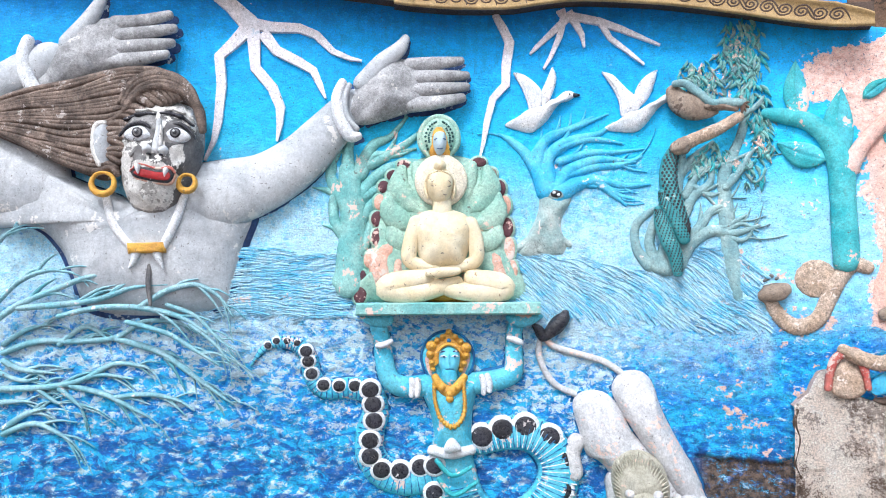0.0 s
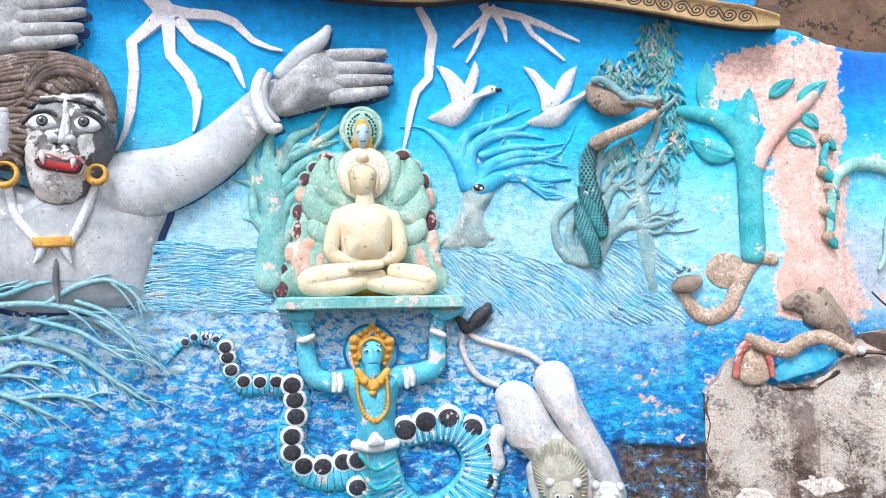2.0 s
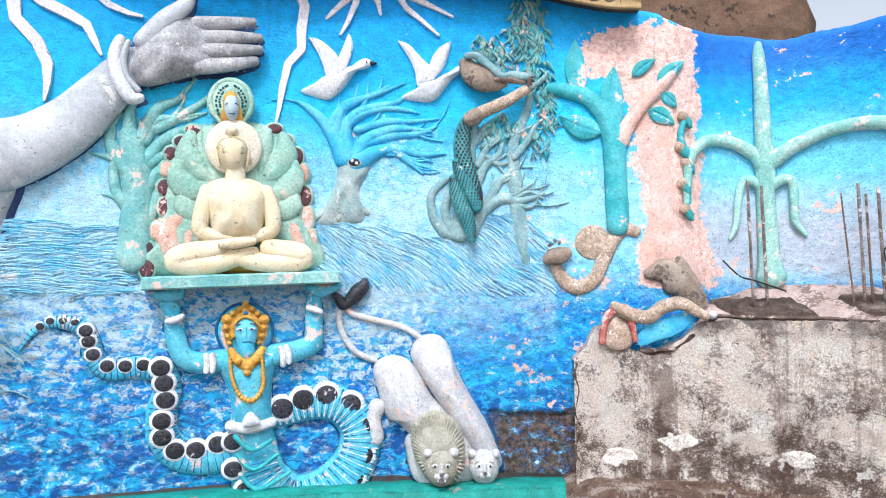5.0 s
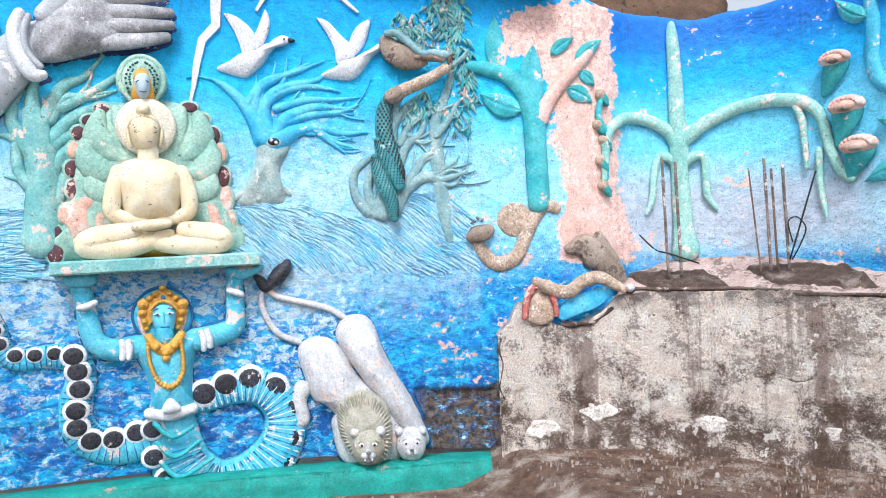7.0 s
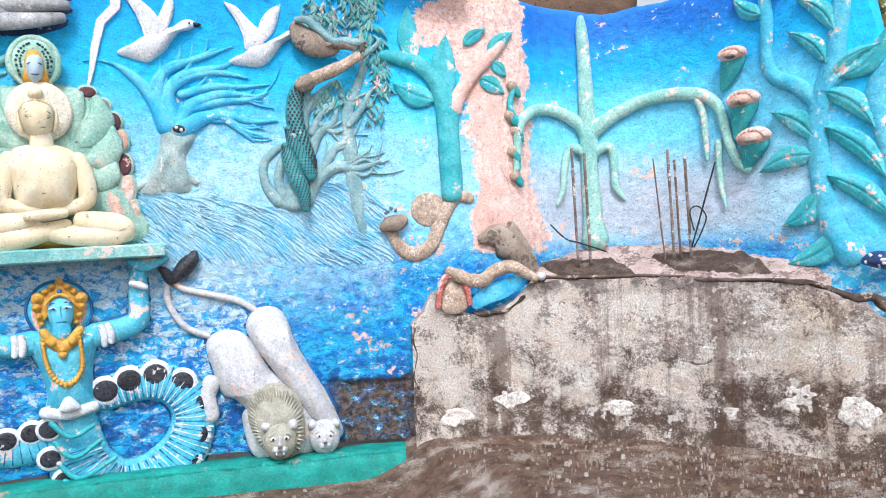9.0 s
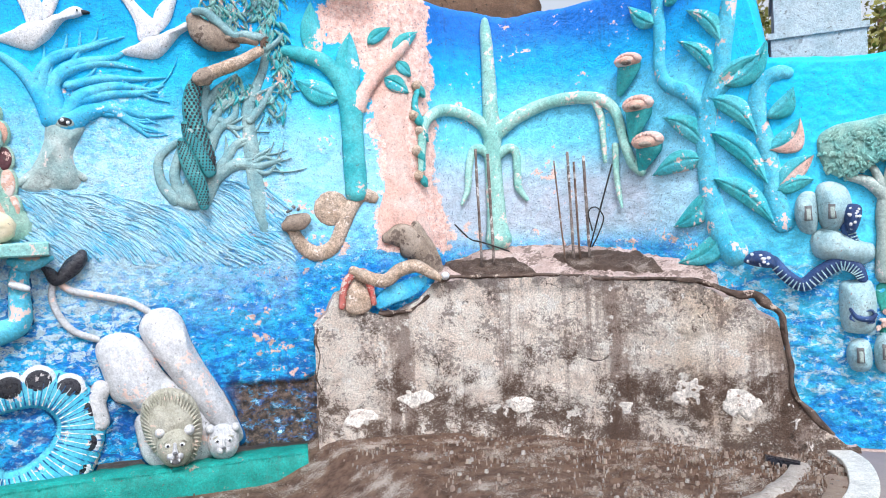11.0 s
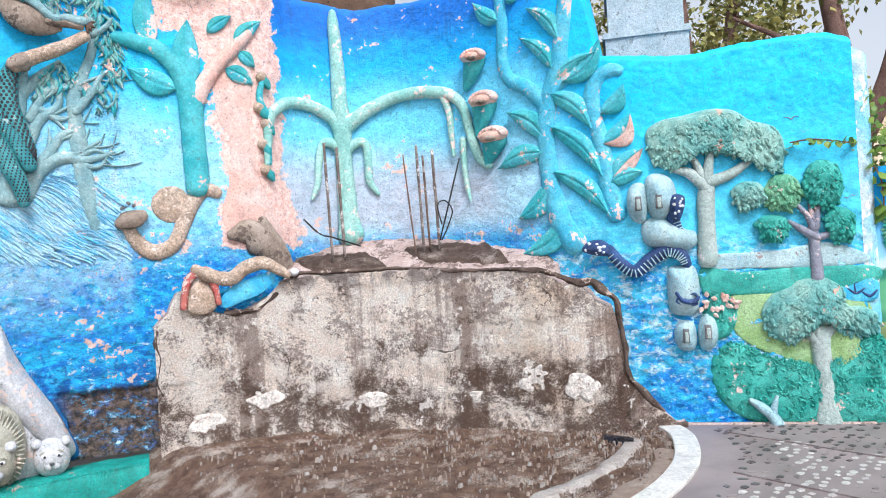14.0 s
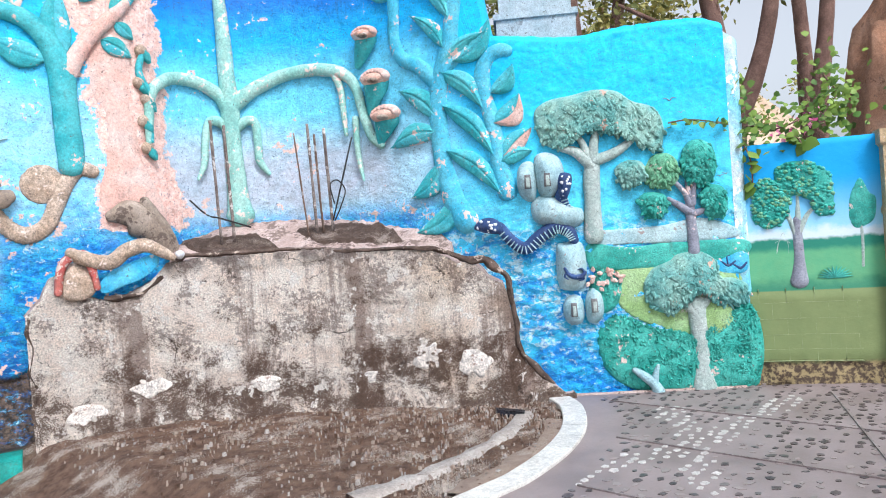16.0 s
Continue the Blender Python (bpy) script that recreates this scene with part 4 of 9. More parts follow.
def wild_figure():
    g = Shape()
    g.edge = NAVY
    body = g.dome([(2.735, 2.822), (3.081, 2.785), (3.438, 2.629), (3.752, 2.506), (4.109, 2.421), (4.459, 2.515), (4.764, 2.693), (4.947, 2.654), (4.987, 2.329), (4.923, 2.095), (4.851, 1.771), (4.760, 1.563), (4.214, 1.479), (3.734, 1.532), (3.576, 1.817), (3.463, 2.015), (3.258, 2.165), (2.788, 2.191)], 0.22, GREY, power=2.6, n=6)
    g.stroke([(2.094, 2.029, 0.263), (2.222, 2.435, 0.274), (2.489, 2.719, 0.286), (2.839, 2.600, 0.350), (3.277, 2.484, 0.315)], GREY, 0.8, 0.06)
    g.stroke([(2.086, 2.117, 0.229), (2.330, 2.620, 0.196), (2.669, 3.094, 0.180), (2.953, 3.296, 0.163), (3.179, 3.459, 0.151), (3.327, 3.535, 0.147)], GREY, 0.85, 0.10)
    g.stroke([(4.463, 2.446, 0.275), (4.774, 2.506, 0.286), (5.086, 2.623, 0.241), (5.352, 2.815, 0.215), (5.551, 3.039, 0.188), (5.716, 3.240, 0.156), (5.845, 3.319, 0.142)], GREY, 0.85, 0.06, 8)
    # hands
    for palm, thumb, fingers in (
        ([(3.244, 3.300), (3.292, 3.526), (3.429, 3.722), (3.638, 3.868), (3.834, 3.901), (3.919, 3.755), (3.931, 3.576), (3.798, 3.455), (3.543, 3.355), (3.355, 3.261)], [(3.455, 3.667, 0.077), (3.575, 3.826, 0.073), (3.653, 3.964, 0.060), (3.702, 4.082, 0.041)],
         ([(3.814, 3.862, 0.064), (3.991, 3.883, 0.060), (4.236, 3.958, 0.042)], [(3.844, 3.759, 0.064), (4.041, 3.792, 0.060), (4.279, 3.846, 0.042)], [(3.851, 3.656, 0.064), (4.048, 3.688, 0.060), (4.269, 3.721, 0.041)], [(3.793, 3.539, 0.068), (4.011, 3.572, 0.060), (4.230, 3.624, 0.041)])),
        ([(5.722, 3.215), (5.818, 3.488), (5.977, 3.651), (6.189, 3.700), (6.319, 3.633), (6.354, 3.465), (6.331, 3.291), (6.135, 3.206), (5.903, 3.129), (5.772, 3.141)], [(5.843, 3.466, 0.080), (6.001, 3.652, 0.080), (6.138, 3.776, 0.066), (6.197, 3.876, 0.038)],
         ([(6.238, 3.644, 0.066), (6.452, 3.673, 0.057), (6.672, 3.701, 0.038)], [(6.265, 3.539, 0.066), (6.503, 3.563, 0.057), (6.724, 3.576, 0.038)], [(6.278, 3.433, 0.066), (6.506, 3.457, 0.057), (6.726, 3.479, 0.038)], [(6.250, 3.307, 0.070), (6.462, 3.335, 0.061), (6.691, 3.382, 0.042)]))):
        g.dome(palm, 0.10, HANDGREY, 0.10, lump=0.03, freq=9)
        g.stroke(thumb, GREY, 1.0, 0.12)
        for f in fingers:
            g.stroke(f, HANDGREY, 1.0, 0.12)
    g.stroke([(3.165, 3.658, 0.050), (3.141, 3.516, 0.059), (3.190, 3.334, 0.063), (3.294, 3.220, 0.054), (3.352, 3.251, 0.032)], WHITE, 1.2, 0.16)
    g.stroke([(5.684, 3.453, 0.042), (5.647, 3.336, 0.051), (5.668, 3.170, 0.056), (5.758, 3.017, 0.056), (5.833, 3.011, 0.037)], WHITE, 1.2, 0.16)
    g.stroke([(5.741, 3.436, 0.023), (5.709, 3.310, 0.028), (5.733, 3.168, 0.028), (5.821, 3.068, 0.023)], GREY, 1.2, 0.17)
    g.edge = None
    # hair, swept back
    g.dome([(4.566, 3.038), (4.500, 3.265), (4.313, 3.444), (4.070, 3.484), (3.839, 3.377), (3.503, 3.275), (3.133, 3.135), (2.892, 3.013), (2.901, 2.902), (3.333, 2.723), (3.637, 2.604), (3.874, 2.562), (4.028, 2.804), (4.200, 3.155)], 0.14, HAIR, 0.14, lump=0.02)
    top, midl, lowl = [(4.458, 3.239, 0.032), (4.271, 3.422, 0.036), (3.986, 3.442, 0.036), (3.587, 3.289, 0.036), (3.214, 3.176, 0.031), (2.890, 3.031, 0.022)], [(4.115, 3.128, 0.031), (4.006, 3.144, 0.036), (3.858, 3.090, 0.036), (3.564, 3.028, 0.035), (3.227, 3.009, 0.031), (2.896, 2.960, 0.022)], [(3.958, 2.575, 0.031), (3.893, 2.590, 0.035), (3.786, 2.594, 0.035), (3.592, 2.647, 0.035), (3.330, 2.759, 0.031), (2.985, 2.893, 0.022)]
    for line in list(blend(top, midl, 13, 0.022)) + list(blend(midl, lowl, 13, 0.022)):
        g.stroke(line, HAIR, 2.2, 0.265, 5, 6)
    WHITES = ([(3.959, 2.949), (3.983, 3.085), (4.088, 3.172), (4.222, 3.225), (4.385, 3.235), (4.494, 3.146), (4.537, 3.008), (4.412, 3.073), (4.304, 3.085), (4.275, 2.93), (4.257, 3.083), (4.196, 3.097), (4.069, 3.072), (3.996, 3.023)], [(3.95, 2.824), (4.042, 2.846), (4.138, 2.807), (4.112, 2.689), (4.075, 2.608), (4.049, 2.496), (3.976, 2.448), (3.954, 2.646)],
              [(3.996, 2.462), (4.036, 2.553), (4.075, 2.608), (4.13, 2.673), (4.283, 2.671), (4.412, 2.651), (4.452, 2.572), (4.423, 2.473), (4.394, 2.401), (4.33, 2.336), (4.217, 2.305), (4.11, 2.327), (4.03, 2.394)], [(4.278, 3.012), (4.331, 2.996), (4.355, 2.89), (4.353, 2.782), (4.312, 2.753)], [(4.378, 2.792), (4.471, 2.824), (4.494, 2.717), (4.43, 2.643), (4.392, 2.712)])
    # Dark grey areas; the small one beside the nose paints its shadow.
    DARKS = ([(4.449, 2.895), (4.588, 2.879), (4.603, 2.633), (4.525, 2.496), (4.43, 2.305), (4.387, 2.374), (4.44, 2.474), (4.483, 2.627), (4.492, 2.762)], [(4.075, 2.732), (4.172, 2.808), (4.201, 2.756), (4.129, 2.681)], [(3.97, 2.905), (4.046, 2.981), (4.151, 3.005), (4.239, 2.964), (4.261, 2.876), (4.213, 2.828), (4.069, 2.821)], [(4.295, 2.887), (4.341, 2.979), (4.433, 3.011), (4.514, 2.97), (4.553, 2.882), (4.488, 2.825), (4.359, 2.827)], [(4.0, 2.41), (4.111, 2.318), (4.222, 2.296), (4.339, 2.328), (4.403, 2.393), (4.409, 2.287), (4.072, 2.272)])

    def skin(u, z):
        a, b = u + 0.018 * noise.noise((u * 16, z * 16, 0)), z + 0.018 * noise.noise((u * 16, z * 16, 6))
        worn = noise.noise((u * 11, z * 11, 9))
        if any(inside(a, b, r) for r in DARKS):
            return DARKGREY
        if any(inside(a, b, r) for r in WHITES):
            return FACEWHITE if worn > -0.55 else FACEGREY
        return FACEWHITE if worn > 0.56 else None
    # head
    head = g.dome([(3.943, 2.883), (3.958, 3.042), (4.062, 3.152), (4.258, 3.209), (4.460, 3.184), (4.564, 3.053), (4.592, 2.871), (4.558, 2.634), (4.470, 2.432), (4.365, 2.320), (4.231, 2.270), (4.092, 2.317), (3.996, 2.473), (3.948, 2.681)], 0.24, FACEGREY, 0.16, 40, 8, power=2.8, tint=skin)

    for line in blend([(4.603, 2.938, 0.031), (4.585, 3.094, 0.040), (4.455, 3.245, 0.044), (4.272, 3.297, 0.044), (4.105, 3.233, 0.039), (4.014, 3.084, 0.031)], [(4.562, 3.115, 0.031), (4.487, 3.292, 0.040), (4.352, 3.383, 0.044), (4.188, 3.401, 0.044), (4.036, 3.319, 0.039), (3.961, 3.171, 0.031)], 4, 0.01):
        g.stroke(line, HAIR, 1.3, 0.30, 5, 6)

    def on(points, material, flat=0.8, up=0.0):
        for p in (points,):
            d = sum(head(q[0], q[1]) for q in p) / len(p)
            g.stroke(p, material, flat, d + up, 4, 6)
    def patch(points, h, material, up=0.0):
        c = (sum(p[0] for p in points) / len(points), sum(p[1] for p in points) / len(points))
        return g.dome(points, h, material, head(*c) - 0.02 + up, 5, 4)
    for e, p, lid in (([(4.038, 2.877), (4.077, 2.928), (4.152, 2.95), (4.213, 2.922), (4.25, 2.884), (4.218, 2.851), (4.147, 2.829), (4.075, 2.834)], [(4.143, 2.891)][0], [(4.0, 2.864, 0.009), (4.062, 2.943, 0.015), (4.153, 2.974, 0.017), (4.223, 2.942, 0.015), (4.265, 2.882, 0.009)]),):
        patch(e, 0.03, WHITE, 0.018)
        d = head(*p) + 0.030
        g.disc(*p, 0.041, 0.010, BLACK, d)
        g.disc(*p, 0.030, 0.008, DARKGREY, d + 0.006)
        g.disc(p[0], p[1], 0.018, 0.008, BLACK, d + 0.010)
        # Small white disc: an eye highlight put in as colour.
        g.disc(p[0] - 0.008, p[1] + 0.012, 0.009, 0.008, WHITE, d + 0.016, n=8)
        on(lid, BLACK, 1.4, 0.026)
        on([(q[0] + 0.1 * (p[0] - q[0]), p[1] - 0.9 * (q[1] - p[1]) + 0.01, 0.007) for q in lid], DARKGREY, 1.0, 0.004)
    for e, p, lid in (([(4.322, 2.892), (4.366, 2.939), (4.425, 2.956), (4.495, 2.928), (4.532, 2.885), (4.487, 2.847), (4.402, 2.834), (4.349, 2.858)], [(4.423, 2.906)][0], [(4.308, 2.875, 0.009), (4.355, 2.954, 0.015), (4.434, 2.985, 0.017), (4.509, 2.953, 0.015), (4.565, 2.88, 0.009)]),):
        patch(e, 0.03, WHITE, 0.018)
        d = head(*p) + 0.030
        g.disc(*p, 0.041, 0.010, BLACK, d)
        g.disc(*p, 0.030, 0.008, DARKGREY, d + 0.006)
        g.disc(p[0], p[1], 0.018, 0.008, BLACK, d + 0.010)
        # White disc again paints the highlight on this pupil.
        g.disc(p[0] - 0.008, p[1] + 0.012, 0.009, 0.008, WHITE, d + 0.016, n=8)
        on(lid, BLACK, 1.4, 0.026)
        on([(q[0] + 0.1 * (p[0] - q[0]), p[1] - 0.9 * (q[1] - p[1]) + 0.01, 0.007) for q in lid], DARKGREY, 1.0, 0.004)
    for line, m in (([(3.966, 2.94, 0.01), (4.012, 3.014, 0.017), (4.103, 3.05, 0.02), (4.187, 3.06, 0.018), (4.247, 3.058, 0.01)], BLACK), ([(4.289, 3.07, 0.012), (4.357, 3.074, 0.02), (4.445, 3.051, 0.02), (4.534, 2.993, 0.01)], BLACK), ([(4.001, 3.045, 0.008), (4.092, 3.09, 0.014), (4.185, 3.1, 0.014), (4.245, 3.085, 0.008)], FACEWHITE), ([(4.296, 3.102, 0.008), (4.372, 3.11, 0.014), (4.46, 3.088, 0.012), (4.523, 3.047, 0.008)], FACEWHITE)):
        for a, b in zip(line, line[1:]):
            on([a, lerp(a, b, 0.5), b], m, 1.3, 0.012)
    # nose, its wings and the dark stroke painting the shadow on its left
    on([(4.291, 3.001, 0.022), (4.292, 2.912, 0.03), (4.289, 2.832, 0.04), (4.284, 2.769, 0.046)], GREY, 1.6, -0.012)
    on([(4.316, 2.953, 0.01), (4.321, 2.873, 0.014), (4.322, 2.802, 0.016)], FACEWHITE, 1.4, 0.022)
    for q, r in (([(4.221, 2.766)][0], 0.042), ([(4.34, 2.763)][0], 0.042)):
        g.disc(*q, r, 0.055, GREY, head(*q) - 0.01)
    for q in [(4.238, 2.727), (4.331, 2.723)]:
        g.disc(*q, 0.016, 0.012, BLACK, head(*q) + 0.022, 0.6, n=8)
    on([(4.174, 2.793, 0.009), (4.134, 2.755, 0.013), (4.095, 2.709, 0.007)], DARKGREY, 0.8, 0.0)
    # open mouth
    patch([(4.107, 2.601), (4.159, 2.643), (4.232, 2.633), (4.309, 2.615), (4.394, 2.628), (4.426, 2.585), (4.4, 2.517), (4.316, 2.513), (4.222, 2.527), (4.153, 2.541), (4.114, 2.566)], 0.016, BLACK, 0.016)
    patch([(4.133, 2.584), (4.183, 2.609), (4.247, 2.599), (4.324, 2.589), (4.392, 2.592), (4.406, 2.562), (4.383, 2.53), (4.306, 2.531), (4.221, 2.544), (4.16, 2.559)], 0.012, RED, 0.032)
    on([(4.102, 2.594, 0.009), (4.162, 2.646, 0.014), (4.235, 2.636, 0.013), (4.308, 2.617, 0.013), (4.396, 2.631, 0.014), (4.437, 2.593, 0.009)], WORNRED, 1.2, 0.018)
    on([(4.107, 2.59, 0.008), (4.152, 2.539, 0.012), (4.234, 2.521, 0.013), (4.327, 2.508, 0.013), (4.408, 2.516, 0.012), (4.437, 2.584, 0.008)], SALMON, 1.2, 0.014)
    for line in ([(4.158, 2.63, 0.022), (4.163, 2.608, 0.02), (4.17, 2.573, 0.006)], [(4.37, 2.61, 0.022), (4.368, 2.587, 0.019), (4.365, 2.556, 0.006)]):
        on(line, WHITE, 1.2, 0.034)
    # ear, rings, necklace
    g.dome([(3.743, 2.940), (3.797, 3.019), (3.882, 3.024), (3.912, 2.836), (3.902, 2.611), (3.826, 2.599), (3.766, 2.739)], 0.08, GREY, 0.26)
    g.stroke([(3.860, 2.978, 0.022), (3.793, 2.947, 0.027), (3.789, 2.776, 0.026), (3.840, 2.644, 0.022)], FACEWHITE, 1.0, 0.31)
    for c, r in (([(3.871, 2.503)], 0.085), ([(4.507, 2.537)], 0.065)):
        ring = [(c[0][0] + r * math.cos(a), c[0][1] + r * math.sin(a), 0.014 + 0.014 * (0.5 - 0.5 * math.sin(a))) for a in (math.pi / 2 + 2 * math.pi * k / 12 for k in range(13))]
        g.stroke(ring, GOLD, 1.2, 0.30, 3)
    g.stroke([(3.872, 2.418, 0.031), (3.938, 2.211, 0.035), (4.059, 2.055, 0.035), (4.139, 2.005, 0.035)], WHITE, 1.0, 0.22)
    g.stroke([(4.474, 2.445, 0.031), (4.432, 2.285, 0.036), (4.380, 2.139, 0.036), (4.331, 2.030, 0.035)], WHITE, 1.0, 0.22)
    g.dome([(4.060, 2.047), (4.350, 2.067), (4.364, 1.983), (4.074, 1.963)], 0.05, GOLD, 0.22, sharp=True, power=8)
    g.stroke([(4.133, 1.970, 0.040), (4.120, 1.907, 0.026), (4.090, 1.853, 0.009)], WHITE, 1.0, 0.23)
    g.stroke([(4.296, 1.976, 0.040), (4.316, 1.923, 0.027), (4.346, 1.862, 0.009)], WHITE, 1.0, 0.23)
    g.stroke([(4.238, 1.942, 0.018), (4.233, 1.743, 0.022), (4.262, 1.569, 0.013)], DARKGREY, 0.4, 0.20)
    return tagged(g.make("wild_statue"), "grey wild-haired giant figure with raised arms in relief", "statue")


wild_figure()


def reeds():
    """Wind-swept fronds round the giant's waist: curving stems with side shoots."""
    stems = [
        [(3.057, 1.379, 0.026), (3.256, 1.540, 0.026), (3.503, 1.659, 0.024), (3.753, 1.771, 0.021), (3.990, 1.810, 0.009)], [(3.086, 1.534, 0.020), (3.242, 1.717, 0.021), (3.448, 1.814, 0.018), (3.643, 1.803, 0.009)],
        [(3.257, 1.517, 0.026), (3.554, 1.549, 0.026), (3.851, 1.603, 0.024), (4.106, 1.701, 0.018), (4.368, 1.733, 0.009)], [(3.560, 1.460, 0.021), (3.856, 1.536, 0.024), (4.160, 1.545, 0.024), (4.471, 1.487, 0.021), (4.700, 1.358, 0.012)],
        [(4.160, 1.545, 0.024), (4.371, 1.687, 0.024), (4.589, 1.740, 0.021), (4.772, 1.655, 0.015), (4.893, 1.499, 0.009)], [(3.117, 1.161, 0.026), (3.363, 1.255, 0.026), (3.660, 1.263, 0.024), (3.959, 1.302, 0.024), (4.167, 1.433, 0.021), (4.431, 1.431, 0.015), (4.590, 1.355, 0.009)],
        [(3.111, 1.227, 0.023), (3.271, 1.341, 0.020), (3.437, 1.390, 0.009)], [(3.534, 1.237, 0.024), (3.695, 1.375, 0.021), (3.804, 1.356, 0.018), (3.895, 1.291, 0.009)], [(3.959, 1.293, 0.026), (4.314, 1.191, 0.027), (4.542, 1.040, 0.021), (4.795, 0.867, 0.015), (4.918, 0.789, 0.006)],
        [(4.080, 1.430, 0.021), (4.392, 1.349, 0.021), (4.620, 1.221, 0.018), (4.803, 1.113, 0.009)], [(3.122, 1.095, 0.026), (3.253, 1.033, 0.023), (3.509, 1.008, 0.009)], [(3.098, 0.877, 0.029), (3.391, 0.892, 0.026), (3.642, 0.932, 0.024), (3.850, 1.002, 0.020), (4.111, 0.977, 0.009)],
        [(3.766, 0.979, 0.024), (3.973, 1.093, 0.021), (4.191, 1.076, 0.015), (4.236, 1.055, 0.009)], [(3.560, 0.887, 0.023), (3.695, 0.780, 0.015), (3.741, 0.737, 0.009)], [(3.643, 0.910, 0.023), (3.904, 0.850, 0.024), (4.126, 0.744, 0.018), (4.238, 0.689, 0.009)], [(3.991, 0.829, 0.020), (4.248, 0.856, 0.021), (4.468, 0.816, 0.015), (4.604, 0.739, 0.009)],
        [(3.107, 0.769, 0.026), (3.273, 0.785, 0.015), (3.357, 0.778, 0.009)], [(3.164, 0.576, 0.026), (3.322, 0.687, 0.023), (3.466, 0.732, 0.009)], [(3.167, 0.533, 0.026), (3.370, 0.614, 0.023), (3.542, 0.560, 0.018), (3.684, 0.476, 0.009)], [(3.391, 0.883, 0.020), (3.525, 0.790, 0.015), (3.569, 0.773, 0.009)],
        [(4.360, 1.147, 0.018), (4.541, 1.062, 0.015), (4.660, 0.909, 0.006)], [(4.378, 1.574, 0.018), (4.604, 1.491, 0.018), (4.792, 1.315, 0.012), (4.930, 1.228, 0.006)], [(4.564, 1.422, 0.018), (4.748, 1.291, 0.015), (4.890, 1.137, 0.006)], [(3.050, 1.979, 0.018), (3.107, 2.071, 0.015), (3.207, 2.156, 0.006)], [(3.087, 1.007, 0.020), (3.260, 0.946, 0.018), (3.385, 0.962, 0.009)]]
    for pts in stems:
        g = Shape()
        g.stroke(pts, REED, 1.1, 0.03 if pts[0][1] < 1.35 else 0.16, 6, 6)
        for k in range(random.randint(3, 5)):
            i = random.randint(1, len(pts) - 2)
            p = lerp(pts[i], pts[i + 1], random.random())
            s = random.choice((-1, 1))
            dx, dz = pts[i + 1][0] - pts[i][0], pts[i + 1][1] - pts[i][1]
            a = math.atan2(dz, dx) + s * random.uniform(0.25, 0.5)
            ln = random.uniform(0.16, 0.34)
            tip = (p[0] + ln * math.cos(a), p[1] + ln * math.sin(a) - 0.03, 0.004)
            mid = (p[0] + ln * 0.5 * math.cos(a) , p[1] + ln * 0.5 * math.sin(a) + 0.01, p[2] * 0.55)
            g.stroke([(p[0], p[1], p[2] * 0.7), mid, tip], REED, 1.0, 0.02 if pts[0][1] < 1.35 else 0.16, 4, 5)
        tagged(g.make("reed_relief"), "wind-swept sea green reed frond in low relief", "reed", "reeds round the giant")


reeds()


# ---- lightning ----
def lightning(lines):
    g = Shape()
    for pts in lines:
        verts, faces = [], []
        for i, (u, z, r) in enumerate(pts):
            a, b = pts[max(i - 1, 0)], pts[min(i + 1, len(pts) - 1)]
            du, dz = b[0] - a[0], b[1] - a[1]
            k = math.hypot(du, dz)
            du, dz = du / k, dz / k
            for o, d in ((-1, -0.01), (-0.9, 0.03), (0.9, 0.03), (1, -0.01)):
                verts.append(WALL.at(u - dz * r * o, z + du * r * o, d))
        for i in range(len(pts) - 1):
            for j in range(3):
                faces.append((i * 4 + j, i * 4 + j + 1, i * 4 + j + 5, i * 4 + j + 4))
        faces += [(0, 1, 2, 3), tuple(range(4 * len(pts) - 4, 4 * len(pts)))]
        g.add(verts, faces, BOLT)
    tagged(g.make("lightning_bolt", smooth=False), "white branching lightning bolt in flat relief", "lightning", "lightning bolts")


lightning([[(4.594, 4.194, 0.057), (4.715, 4.114, 0.067), (4.864, 3.975, 0.086), (4.938, 3.906, 0.067)], [(4.866, 3.936, 0.067), (4.756, 3.796, 0.052), (4.638, 3.666, 0.047), (4.670, 3.424, 0.043), (4.660, 3.110, 0.038), (4.633, 2.941, 0.023), (4.569, 2.775, 0.009)], [(4.905, 3.904, 0.062), (4.923, 3.733, 0.052), (4.940, 3.587, 0.048), (5.089, 3.424, 0.048), (5.163, 3.258, 0.043), (5.165, 3.113, 0.028), (5.149, 2.967, 0.009)],
           [(4.887, 3.967, 0.057), (5.053, 3.948, 0.048), (5.290, 3.953, 0.043), (5.435, 3.903, 0.039), (5.585, 3.763, 0.029), (5.730, 3.711, 0.019), (5.827, 3.697, 0.010)], [(4.985, 3.894, 0.057), (5.111, 3.744, 0.048), (5.304, 3.657, 0.043), (5.425, 3.590, 0.038), (5.483, 3.471, 0.029), (5.536, 3.356, 0.010)]])
lightning([[(6.959, 4.155, 0.029), (7.030, 4.036, 0.039), (7.091, 3.911, 0.044), (7.066, 3.711, 0.044), (7.065, 3.537, 0.039), (6.957, 3.411, 0.034), (6.913, 3.212, 0.029), (6.889, 3.040, 0.019), (6.863, 2.913, 0.010)]])
